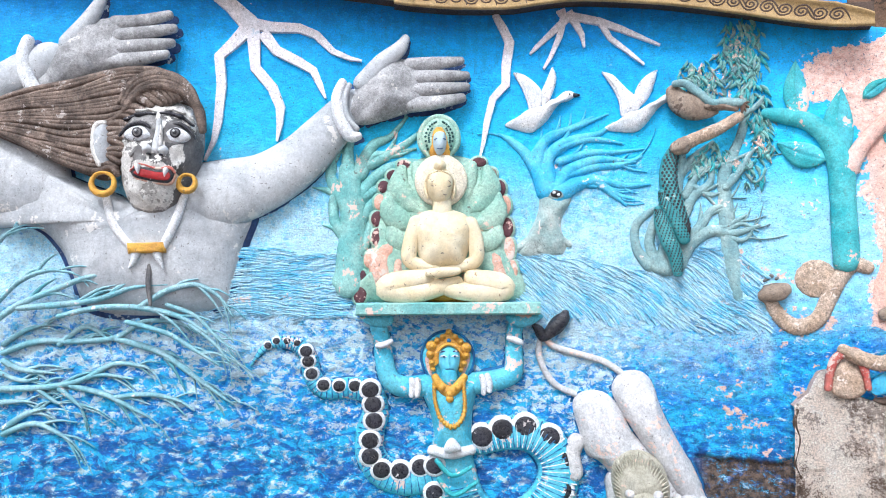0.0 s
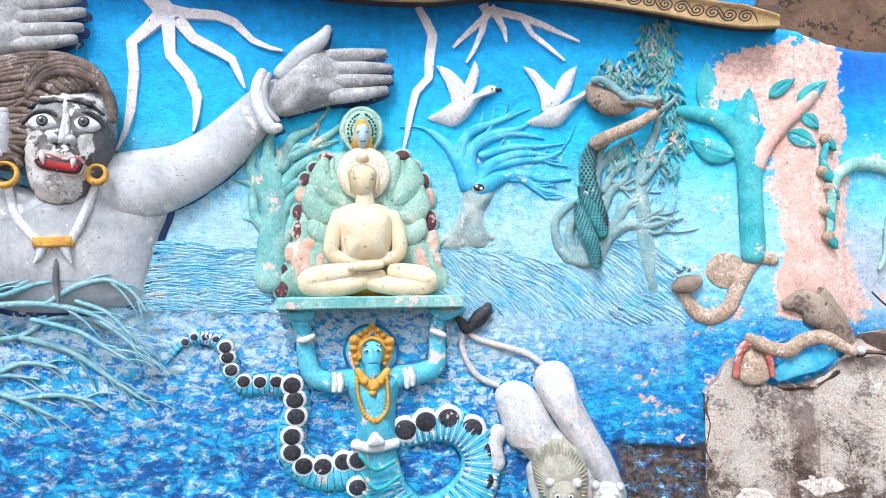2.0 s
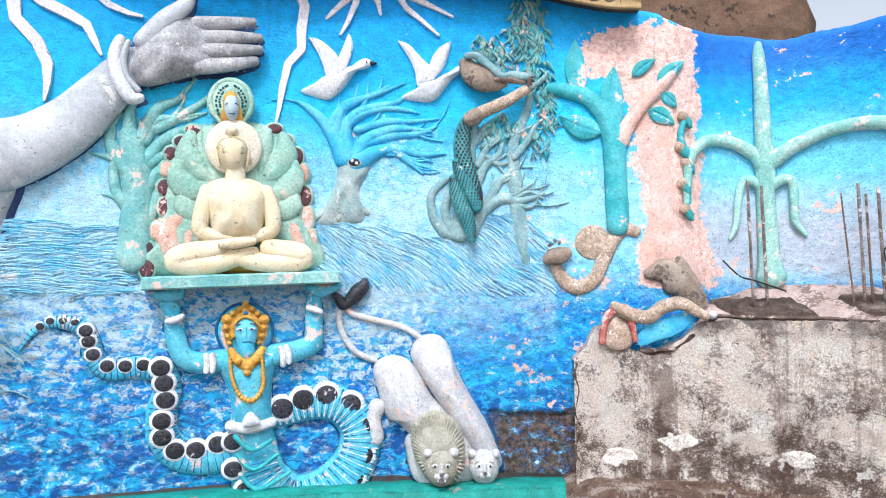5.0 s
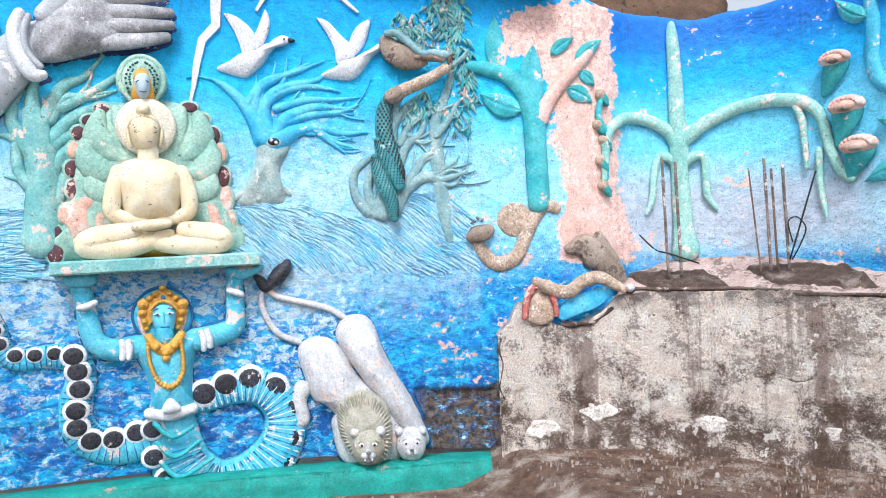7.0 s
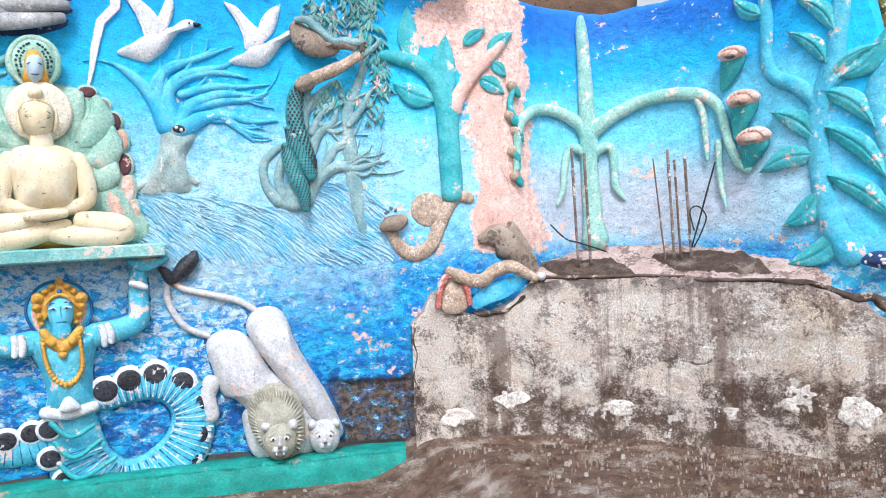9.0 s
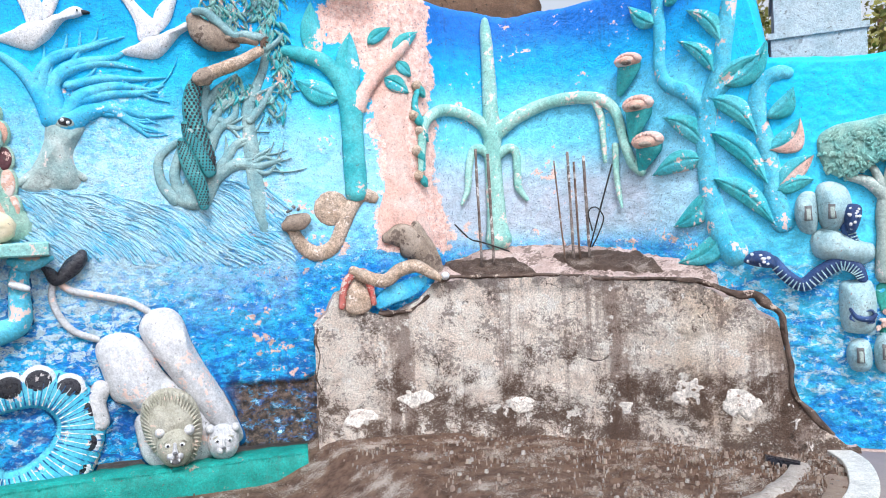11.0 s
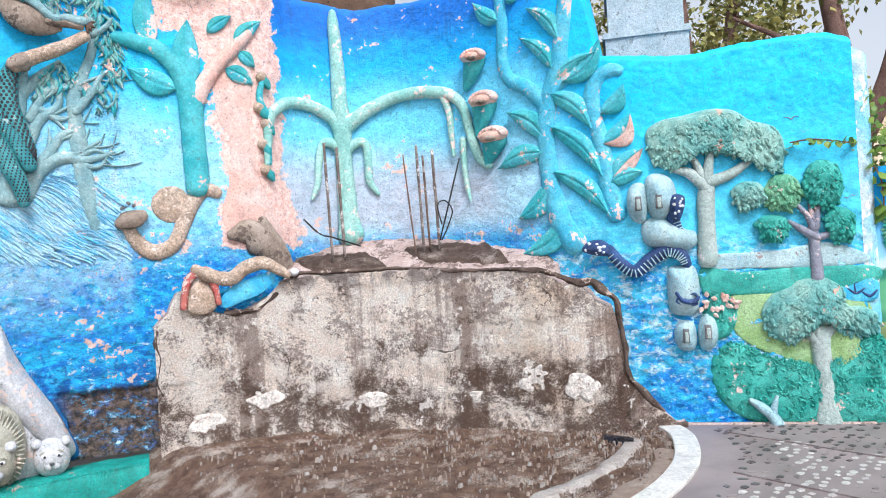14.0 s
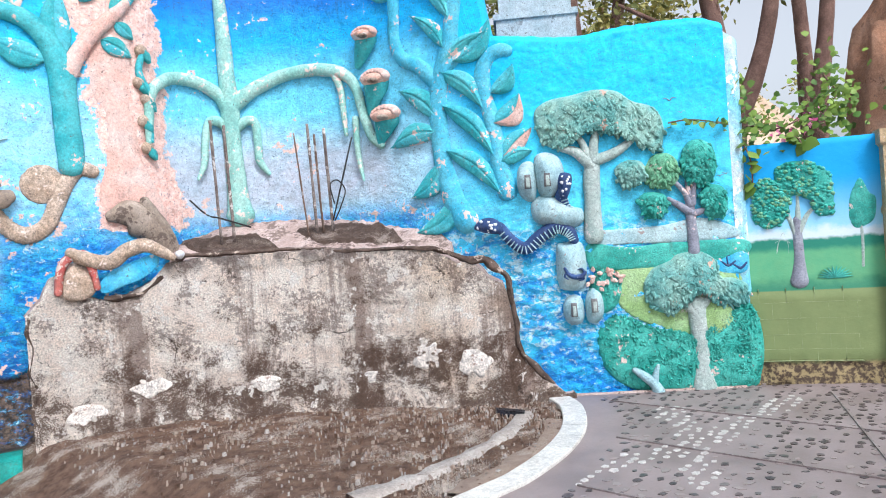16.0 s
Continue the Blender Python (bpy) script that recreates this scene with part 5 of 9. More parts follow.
lightning([[(7.522, 4.200, 0.044), (7.562, 4.109, 0.039), (7.443, 3.989, 0.029), (7.315, 3.864, 0.019), (7.268, 3.808, 0.010)], [(7.552, 4.139, 0.034), (7.516, 3.964, 0.029), (7.446, 3.790, 0.019), (7.386, 3.680, 0.010)], [(7.585, 4.179, 0.044), (7.649, 4.088, 0.034), (7.708, 3.977, 0.024), (7.728, 3.867, 0.010)], [(7.586, 4.149, 0.039), (7.849, 4.093, 0.034), (8.038, 4.016, 0.029), (8.352, 3.863, 0.009)], [(7.858, 4.092, 0.029), (7.945, 3.940, 0.024), (8.086, 3.826, 0.019), (8.225, 3.703, 0.009)]])


# ---- bare trees in relief ----
def bare_tree(label, trunk, branches, material, twigs=0, base=0.012, trunk_material=None, spread=(0.3, 0.6), reach=(0.12, 0.3), bole=None):
    r = root("tree_relief", label, "tree relief")
    g = Shape()
    if bole:
        g.dome(bole, 0.075, trunk_material or material, -0.005, 8, 6, lump=0.015, freq=9)
    for line in trunk:
        g.stroke(line, trunk_material or material, 0.9, base, 6, 9, rough=0.12)
    g.make("trunk", r)
    for line in branches:
        g = Shape()
        g.stroke(line, material, 1.0, base, 6, 7, rough=0.1)
        for k in range(twigs):
            i = random.randint(0, len(line) - 2)
            p = lerp(line[i], line[i + 1], random.uniform(0.2, 0.9))
            a = math.atan2(line[i + 1][1] - line[i][1], line[i + 1][0] - line[i][0]) + random.choice((-1, 1)) * random.uniform(*spread)
            ln = random.uniform(*reach)
            g.stroke([(p[0], p[1], p[2] * 0.7), (p[0] + ln * 0.5 * math.cos(a), p[1] + ln * 0.5 * math.sin(a), p[2] * 0.45), (p[0] + ln * math.cos(a + 0.15), p[1] + ln * math.sin(a + 0.15), 0.004)], material, 1.0, base, 4, 6)
        g.make("branch", r)
    return r


bare_tree("pale sea green bare tree with many forked branches", [[(5.802, 1.781, 0.130), (5.808, 2.086, 0.122), (5.810, 2.369, 0.113), (5.777, 2.606, 0.104), (5.748, 2.748, 0.080)], [(5.717, 1.802, 0.065), (5.739, 1.942, 0.047)]],
          [[(5.796, 2.369, 0.085), (5.873, 2.562, 0.061), (6.054, 2.761, 0.047), (6.289, 2.843, 0.033), (6.386, 2.813, 0.014)], [(5.768, 2.605, 0.075), (5.864, 2.801, 0.057), (5.952, 2.974, 0.048), (6.091, 3.052, 0.029), (6.228, 3.229, 0.014)], [(5.759, 2.701, 0.066), (5.742, 2.892, 0.047), (5.769, 3.038, 0.033), (5.775, 3.126, 0.014)], [(5.746, 2.462, 0.075), (5.646, 2.600, 0.057), (5.598, 2.742, 0.038), (5.670, 2.927, 0.028), (5.685, 3.010, 0.014)],
           [(5.875, 2.514, 0.057), (5.990, 2.590, 0.047), (6.154, 2.621, 0.028), (6.223, 2.681, 0.014)], [(5.757, 2.178, 0.061), (5.658, 2.316, 0.047), (5.641, 2.505, 0.038), (5.666, 2.577, 0.019)], [(5.838, 2.275, 0.066), (5.926, 2.421, 0.052), (6.006, 2.543, 0.033)], [(5.934, 2.804, 0.047), (6.143, 2.934, 0.038), (6.306, 3.061, 0.029), (6.384, 3.152, 0.014)], [(5.867, 2.705, 0.043), (5.955, 2.877, 0.038), (6.097, 2.907, 0.024), (6.309, 2.955, 0.014)], [(5.892, 2.089, 0.061), (5.955, 2.280, 0.042), (5.984, 2.376, 0.024)]], PALETEAL, 2)

tree = bare_tree("windswept blue tree with a grey trunk and knot hole", [[(7.189, 2.129, 0.028), (7.296, 2.203, 0.042), (7.374, 2.299, 0.047)], [(7.625, 2.177, 0.028), (7.540, 2.232, 0.042), (7.501, 2.325, 0.047)], [(7.377, 2.134, 0.038), (7.422, 2.253, 0.056)]],
          [[(7.439, 2.634, 0.104), (7.342, 2.800, 0.066), (7.244, 2.944, 0.048), (7.122, 3.048, 0.033), (7.020, 3.104, 0.014)], [(7.511, 2.587, 0.104), (7.674, 2.685, 0.066), (7.861, 2.719, 0.042), (8.068, 2.671, 0.028), (8.272, 2.684, 0.014)], [(7.510, 2.659, 0.076), (7.626, 2.804, 0.057), (7.859, 2.891, 0.042), (8.158, 2.874, 0.014)], [(7.462, 2.706, 0.071), (7.435, 2.898, 0.052), (7.575, 3.045, 0.043), (7.857, 3.117, 0.028), (7.972, 3.212, 0.014)],
           [(7.389, 2.801, 0.057), (7.505, 2.972, 0.043), (7.764, 3.069, 0.033), (8.043, 3.033, 0.014)], [(7.364, 2.849, 0.052), (7.385, 3.019, 0.043), (7.527, 3.117, 0.033), (7.762, 3.214, 0.024), (7.930, 3.285, 0.009)], [(7.579, 2.756, 0.052), (7.813, 2.829, 0.038), (8.044, 2.851, 0.028), (8.204, 2.916, 0.014)], [(7.814, 2.719, 0.038), (7.954, 2.624, 0.028), (8.083, 2.511, 0.014)], [(7.861, 2.719, 0.038), (8.000, 2.605, 0.028), (8.146, 2.558, 0.014)],
           [(7.316, 2.921, 0.043), (7.432, 3.092, 0.033), (7.621, 3.166, 0.024), (7.808, 3.262, 0.014)], [(7.530, 2.875, 0.038), (7.765, 2.949, 0.033), (7.997, 2.957, 0.023), (8.226, 2.982, 0.009)]], SKYTREE, 2, trunk_material=PALEBARK, bole=[(7.204, 2.082), (7.285, 2.264), (7.348, 2.417), (7.369, 2.585), (7.419, 2.696), (7.513, 2.726), (7.609, 2.651), (7.638, 2.556), (7.584, 2.441), (7.557, 2.317), (7.607, 2.115), (7.411, 2.078)])
g = Shape()
g.disc(*[(7.506, 2.592)][0], 0.07, 0.02, PALEBARK, 0.055, 0.8)
g.disc(*[(7.506, 2.592)][0], 0.048, 0.015, BLACK, 0.068, 0.7)
g.disc(*[(7.487, 2.601)][0], 0.014, 0.01, WHITE, 0.08)
g.disc(*[(7.525, 2.583)][0], 0.014, 0.01, WHITE, 0.08)
g.make("knot_hole", tree, "dark knot hole")

tangled = bare_tree("tangled grey tree with twisted stems and twigs", [[(8.398, 2.011, 0.101), (8.451, 2.242, 0.082), (8.451, 2.519, 0.069), (8.495, 2.798, 0.060), (8.504, 2.948, 0.055)], [(8.275, 2.010, 0.055), (8.176, 2.147, 0.042), (8.161, 2.333, 0.037), (8.273, 2.450, 0.032), (8.340, 2.482, 0.023)], [(8.341, 2.001, 0.060), (8.274, 2.194, 0.041), (8.318, 2.380, 0.037), (8.398, 2.566, 0.028)], [(8.495, 2.004, 0.064), (8.591, 2.196, 0.059), (8.757, 2.297, 0.050), (8.927, 2.278, 0.036), (9.114, 2.339, 0.013)]],
          [[(8.538, 2.150, 0.055), (8.670, 2.334, 0.041), (8.766, 2.470, 0.032), (8.886, 2.505, 0.014)], [(8.517, 2.334, 0.046), (8.605, 2.564, 0.041), (8.736, 2.678, 0.032), (8.767, 2.792, 0.018)], [(8.713, 2.288, 0.036), (8.864, 2.333, 0.027), (9.012, 2.421, 0.013)], [(8.821, 2.287, 0.032), (8.968, 2.219, 0.022), (9.052, 2.263, 0.009)], [(8.561, 2.588, 0.041), (8.671, 2.795, 0.032), (8.845, 2.836, 0.023), (9.099, 2.954, 0.009)], [(8.517, 2.751, 0.037), (8.605, 2.890, 0.032), (8.768, 3.024, 0.018)], [(8.627, 2.657, 0.032), (8.736, 2.586, 0.023), (8.822, 2.607, 0.009)], [(8.885, 2.310, 0.027), (8.990, 2.354, 0.018), (9.102, 2.294, 0.009)]], AQUAGREY, 3)


def slim_tree():
    r = root("tree_relief", "slender blue green tree with drooping leaf tufts", "tree relief")
    g = Shape()
    g.stroke([(8.950, 1.76, 0.040), (8.917, 2.017, 0.070), (8.884, 2.242, 0.064), (8.865, 2.469, 0.060), (8.853, 2.744, 0.054), (8.923, 2.925, 0.041), (8.996, 3.129, 0.036), (9.028, 3.382, 0.032), (9.021, 3.569, 0.027)], AQUAGREY, 0.5, 0.008, 6, 9, rough=0.25)
    g.stroke([(8.866, 2.652, 0.036), (8.973, 2.786, 0.032), (9.058, 2.929, 0.018), (9.149, 2.983, 0.009)], AQUAGREY, 0.8, 0.03)
    g.stroke([(9.010, 3.244, 0.027), (9.103, 3.307, 0.023), (9.153, 3.373, 0.014)], AQUAGREY, 0.8, 0.03)
    g.make("trunk", r)
    g = Shape()
    for c, n, sp in zip([(8.989, 3.901), (8.937, 3.765), (9.043, 3.661), (8.638, 3.596), (8.717, 3.473), (9.122, 3.191), (9.149, 3.006), (9.035, 2.783), (8.671, 2.841), (8.768, 2.931), (9.062, 3.403), (8.606, 3.503), (8.978, 3.573)], (26, 22, 20, 20, 18, 16, 12, 16, 12, 10, 14, 12, 14), (0.16, 0.16, 0.13, 0.14, 0.13, 0.1, 0.1, 0.13, 0.1, 0.1, 0.1, 0.1, 0.12)):
        for k in range(n * 3):
            a, q = random.uniform(0, 6.28), sp * math.sqrt(random.random())
            u, z = c[0] + q * math.cos(a), c[1] + q * math.sin(a)
            w = random.uniform(-2.4, -0.7)
            ln = random.uniform(0.05, 0.11)
            g.leaf((u, z), (u + ln * math.cos(w), z + ln * math.sin(w)), ln * 0.13, random.choice((TEAL, PALETEAL, PALETEAL, AQUAGREY)), random.uniform(0.0, 0.03), 0.014, 0.1, 4)
    g.make("leaves", r, "teal leaf tufts")["kind"] = "stuff"


slim_tree()

# serpent wound up the tangled tree (one plain mesh), and the broken pieces over it
g = Shape()
coils = ([(8.49, 2.99, 0.050), (8.43, 2.86, 0.068), (8.42, 2.68, 0.074), (8.47, 2.50, 0.072), (8.53, 2.34, 0.060), (8.55, 2.26, 0.03)],
         [(8.36, 2.60, 0.03), (8.40, 2.50, 0.055), (8.47, 2.38, 0.064), (8.54, 2.22, 0.05)],
         [(8.33, 2.46, 0.03), (8.36, 2.36, 0.058), (8.41, 2.22, 0.064), (8.47, 2.08, 0.058), (8.49, 1.95, 0.040)])
for k, line in enumerate(coils):
    base = 0.08 + 0.02 * k
    g.stroke(line, SNAKE, 1.0, base, 8, 12)
    for i, (u, z, r) in enumerate(spline(line, 7)[1:-1]):
        for o in ((-0.66, -0.22, 0.22, 0.66), (-0.44, 0.0, 0.44, 0.8))[i % 2]:
            g.disc(u + o * r, z, 0.012 if k == 0 else 0.0075, 0.004, BLACK, base + r * 0.62 * math.sqrt(1 - o * o) - 0.002, 1.2, n=7)
tagged(g.make("serpent_relief"), "dark green speckled serpent wound round a tree", "serpent statue")

g = Shape()
bowl = [(8.452, 3.436, 0.064), (8.510, 3.349, 0.101), (8.621, 3.308, 0.119), (8.737, 3.265, 0.068), (8.790, 3.253, 0.023)]
g.stroke(bowl, CEMENT, 0.9, 0.10, 8, 9, rough=0.1)
g.stroke([(8.461, 3.483, 0.032), (8.541, 3.480, 0.037), (8.644, 3.400, 0.037), (8.755, 3.311, 0.032), (8.851, 3.315, 0.036), (8.954, 3.299, 0.040), (8.997, 3.305, 0.022)], AQUAGREY, 1.0, 0.16, 6, 8, rough=0.25)
g.stroke([(8.710, 3.285, 0.027), (8.842, 3.287, 0.036), (8.937, 3.263, 0.031)], CEMENT, 1.0, 0.15, 6, 7, rough=0.3)
for k in range(8):
    p = [(8.988, 3.288)][0]
    a = random.uniform(0, 6.28)
    g.stroke([(p[0], p[1], 0.02), (p[0] + 0.03 * math.cos(a), p[1] + 0.04 * math.sin(a), 0.014), (p[0] + 0.05 * math.cos(a), p[1] + 0.07 * math.sin(a), 0.005)], RUST, 1.0, 0.16, 3, 5)
tagged(g.make("broken_hood"), "broken cement hood with rusty torn edge", "broken relief")
g = Shape()
g.stroke([(8.479, 2.958, 0.059), (8.621, 3.029, 0.055), (8.798, 3.105, 0.050), (8.962, 3.197, 0.045)], SAND, 1.0, 0.13, 6, 9, rough=0.1)
g.stroke([(8.461, 2.949, 0.041), (8.514, 2.976, 0.068), (8.540, 2.994, 0.059)], CEMENT, 1.0, 0.14, 3, 8, rough=0.3)
tagged(g.make("broken_limb"), "broken sandy cement limb with chipped ends", "broken relief")


# ---- two white birds, plain relief ----
def bird(body, wings, beak, label):
    g = Shape()
    g.dome(body, 0.075, WHITE, 0.015, 9, 4, power=2.2)
    for w in wings:
        f = g.dome(w, 0.03, WHITE, 0.02, n=4, power=3)
        k = len(w) // 2
        one, two = w[:k + 1], [w[0]] + w[:k - 1:-1]
        for j in range(1, 11):
            x = j / 11.5
            a = lerp(one[int(x * (len(one) - 1))], one[min(int(x * (len(one) - 1)) + 1, len(one) - 1)], x * (len(one) - 1) % 1)
            b = lerp(two[int(x * (len(two) - 1))], two[min(int(x * (len(two) - 1)) + 1, len(two) - 1)], x * (len(two) - 1) % 1)
            m = lerp(a, b, 0.5)
            g.stroke([(*lerp(a, b, 0.22), 0.004), (m[0], m[1] - 0.012, 0.006), (*lerp(a, b, 0.9), 0.003)], BOLT, 1.0, f(*m) - 0.003, 3, 5)
        g.stroke([(*p, 0.010) for p in two[:-1]], WHITE, 1.0, 0.03, 4, 5)
    g.disc(*beak[0], 0.007, 0.006, BLACK, 0.075, n=7)
    g.stroke(beak[1], BLACK if beak[2] else CEMENT, 0.9, 0.03)
    tagged(g.make("bird_relief"), label, "bird statue", "flying birds")


bird([(7.067, 3.187), (7.171, 3.255), (7.257, 3.321), (7.362, 3.345), (7.449, 3.407), (7.512, 3.428), (7.555, 3.474), (7.608, 3.49), (7.653, 3.466), (7.648, 3.432), (7.595, 3.401), (7.537, 3.385), (7.489, 3.334), (7.427, 3.235), (7.355, 3.164), (7.284, 3.122), (7.173, 3.143)],
     ([(7.136, 3.635), (7.213, 3.629), (7.291, 3.578), (7.36, 3.507), (7.385, 3.429), (7.362, 3.345), (7.286, 3.318), (7.255, 3.405), (7.205, 3.52)], [(7.46, 3.683), (7.495, 3.61), (7.481, 3.511), (7.439, 3.411), (7.386, 3.36), (7.375, 3.458), (7.417, 3.568)]),
     ([(7.607, 3.443)][0], [(7.647, 3.448, 0.02), (7.672, 3.449, 0.016), (7.691, 3.449, 0.008)], True), "white goose in flight with spread wings")
bird([(7.898, 3.16), (8.009, 3.225), (8.081, 3.279), (8.177, 3.308), (8.273, 3.366), (8.34, 3.395), (8.388, 3.433), (8.44, 3.452), (8.459, 3.423), (8.417, 3.384), (8.35, 3.336), (8.297, 3.268), (8.226, 3.175), (8.149, 3.127), (8.009, 3.132)],
     ([(7.885, 3.642), (7.973, 3.618), (8.041, 3.544), (8.104, 3.48), (8.167, 3.421), (8.192, 3.332), (8.12, 3.293), (8.047, 3.269), (8.027, 3.391), (7.968, 3.519)], [(8.325, 3.641), (8.302, 3.518), (8.263, 3.42), (8.187, 3.342), (8.148, 3.411), (8.176, 3.509), (8.239, 3.592)]),
     ([(8.419, 3.425)][0], [(8.444, 3.434, 0.014), (8.468, 3.449, 0.01)], False), "white goose flying with raised chipped wings")


# ---- grass worked into the plaster ----
def grass(name, label, u0, u1, z0, z1, n, lean, length, edge):
    g = Shape()
    for k in range(n):
        u, z = random.uniform(u0, u1), random.uniform(z0, z1)
        if not edge(u, z):
            continue
        a = lean(u, z) + random.uniform(-0.07, 0.07)
        ln = random.uniform(*length)
        b = random.uniform(0.3, 0.5)
        p = [(u + ln * t * math.cos(a + b * t), z + ln * t * math.sin(a + b * t), 0.0085 * (1 - t) + 0.0015) for t in (0, 0.35, 0.7, 1.0)]
        g.stroke(p, STRAND, 1.1, random.uniform(0.002, 0.014), 2, 4)
    return tagged(g.make(name), label, "grass", kind="stuff")


gz = [(7.214, 2.182), (9.053, 2.021), (7.229, 1.427), (9.049, 1.554), (4.878, 1.916), (5.913, 1.482)]
grass("grass_relief", "blue and white windswept grass in low relief", gz[0][0], 9.2, 1.42, 2.14, 1150,
      lambda u, z: 2.3 + 0.5 * noise.noise((u * 1.5, z * 3, 0)) + 0.25 * (z - 1.7), (0.14, 0.30), lambda u, z: z < 2.06 - 0.12 * abs(math.sin(u * 2.1)) + 0.07 * noise.noise((u * 5, 0, 1)) and z > 1.5 + 0.1 * noise.noise((u * 2, 7, 1)))
grass("grass_relief", "pale blue wind-combed grass lines in low relief", gz[4][0], gz[5][0], 1.5, 2.06, 420,
      lambda u, z: 2.95 + 0.3 * noise.noise((u * 2, z * 2, 0)), (0.18, 0.36), lambda u, z: z < 2.05 + 0.06 * noise.noise((u * 5, 0, 1)))


# ---- shrine: slab, coiled throne, seated statue, hooded head ----
def throne():
    g = Shape()
    g.dome([(5.884, 1.657), (5.904, 1.852), (5.964, 2.087), (5.977, 2.369), (6.024, 2.607), (6.150, 2.774), (6.359, 2.878), (6.549, 2.914), (6.764, 2.892), (6.967, 2.802), (7.081, 2.618), (7.134, 2.358), (7.164, 2.077), (7.190, 1.696)], 0.10, SAGE, 0.0, 8, 6, power=5)
    for line in ([(6.206, 2.767, 0.038), (6.184, 2.613, 0.094), (6.263, 2.483, 0.084), (6.350, 2.420, 0.038)], [(6.111, 2.539, 0.038), (6.125, 2.412, 0.094), (6.222, 2.321, 0.094), (6.331, 2.306, 0.037)], [(6.157, 2.304, 0.037), (6.170, 2.197, 0.084), (6.275, 2.135, 0.075), (6.341, 2.146, 0.028)], [(6.314, 2.809, 0.028), (6.350, 2.715, 0.066), (6.393, 2.573, 0.056), (6.405, 2.479, 0.028)],
                 [(6.920, 2.791, 0.038), (6.943, 2.638, 0.094), (6.870, 2.503, 0.085), (6.805, 2.435, 0.038)], [(7.011, 2.569, 0.038), (7.004, 2.440, 0.094), (6.931, 2.344, 0.094), (6.836, 2.322, 0.038)], [(7.007, 2.332, 0.037), (6.991, 2.223, 0.084), (6.907, 2.154, 0.075), (6.859, 2.163, 0.028)], [(6.804, 2.826, 0.028), (6.778, 2.729, 0.066), (6.753, 2.585, 0.056), (6.746, 2.490, 0.028)]):
        g.stroke(line, SAGE, 0.55, 0.092, 7, 9, rib=0.12, pitch=0.03)
    for line in ([(6.141, 1.720, 0.074), (6.048, 1.949, 0.084), (6.127, 2.092, 0.065)], [(6.243, 1.723, 0.065), (6.197, 1.954, 0.065), (6.250, 2.068, 0.047)], [(7.077, 1.748, 0.065), (7.024, 1.980, 0.065), (6.965, 2.090, 0.047)]):
        g.stroke(line, SALMON, 0.7, 0.07, 7, 8, rib=0.1, pitch=0.03)
    for (u, z), m, w, h in (((5.893, 1.714), MAROON, 0.044, 0.073), ((5.906, 1.854), MAROON, 0.029, 0.044), ((5.966, 1.997), SALMON, 0.044, 0.059), ((6.008, 1.862), SALMON, 0.039, 0.073), ((6.024, 2.188), MAROON, 0.044, 0.064), ((6.014, 2.339), MAROON, 0.044, 0.054), ((6.027, 2.482), SALMON, 0.039, 0.054), ((6.055, 2.612), MAROON, 0.039, 0.044), ((6.137, 2.711), MAROON, 0.049, 0.039), ((6.214, 2.806), MAROON, 0.044, 0.034), ((6.854, 2.852), MAROON, 0.049, 0.034), ((6.952, 2.754), CEMENT, 0.044, 0.044), ((7.031, 2.63), MAROON, 0.044, 0.059), ((7.077, 2.488), SALMON, 0.044, 0.069), ((7.1, 2.302), MAROON, 0.044, 0.069), ((7.118, 2.118), SALMON, 0.044, 0.088), ((7.15, 1.939), SALMON, 0.039, 0.078)):
        ring = [(1.25 * math.cos(a), 1.25 * math.sin(a)) for a in (math.pi * k / 7 for k in range(14))]
        g.dome([(u + (w + 0.016) * c, z + (h + 0.016) * e) for c, e in ring], 0.022, SAGE, 0.03, 4, sharp=True, power=5)
        g.dome([(u + w * c, z + h * e) for c, e in ring], 0.012, m, 0.048, 4, sharp=True, power=6)
    return tagged(g.make("throne_relief"), "sea green coiled throne back with dark and salmon spots", "throne relief")


throne()


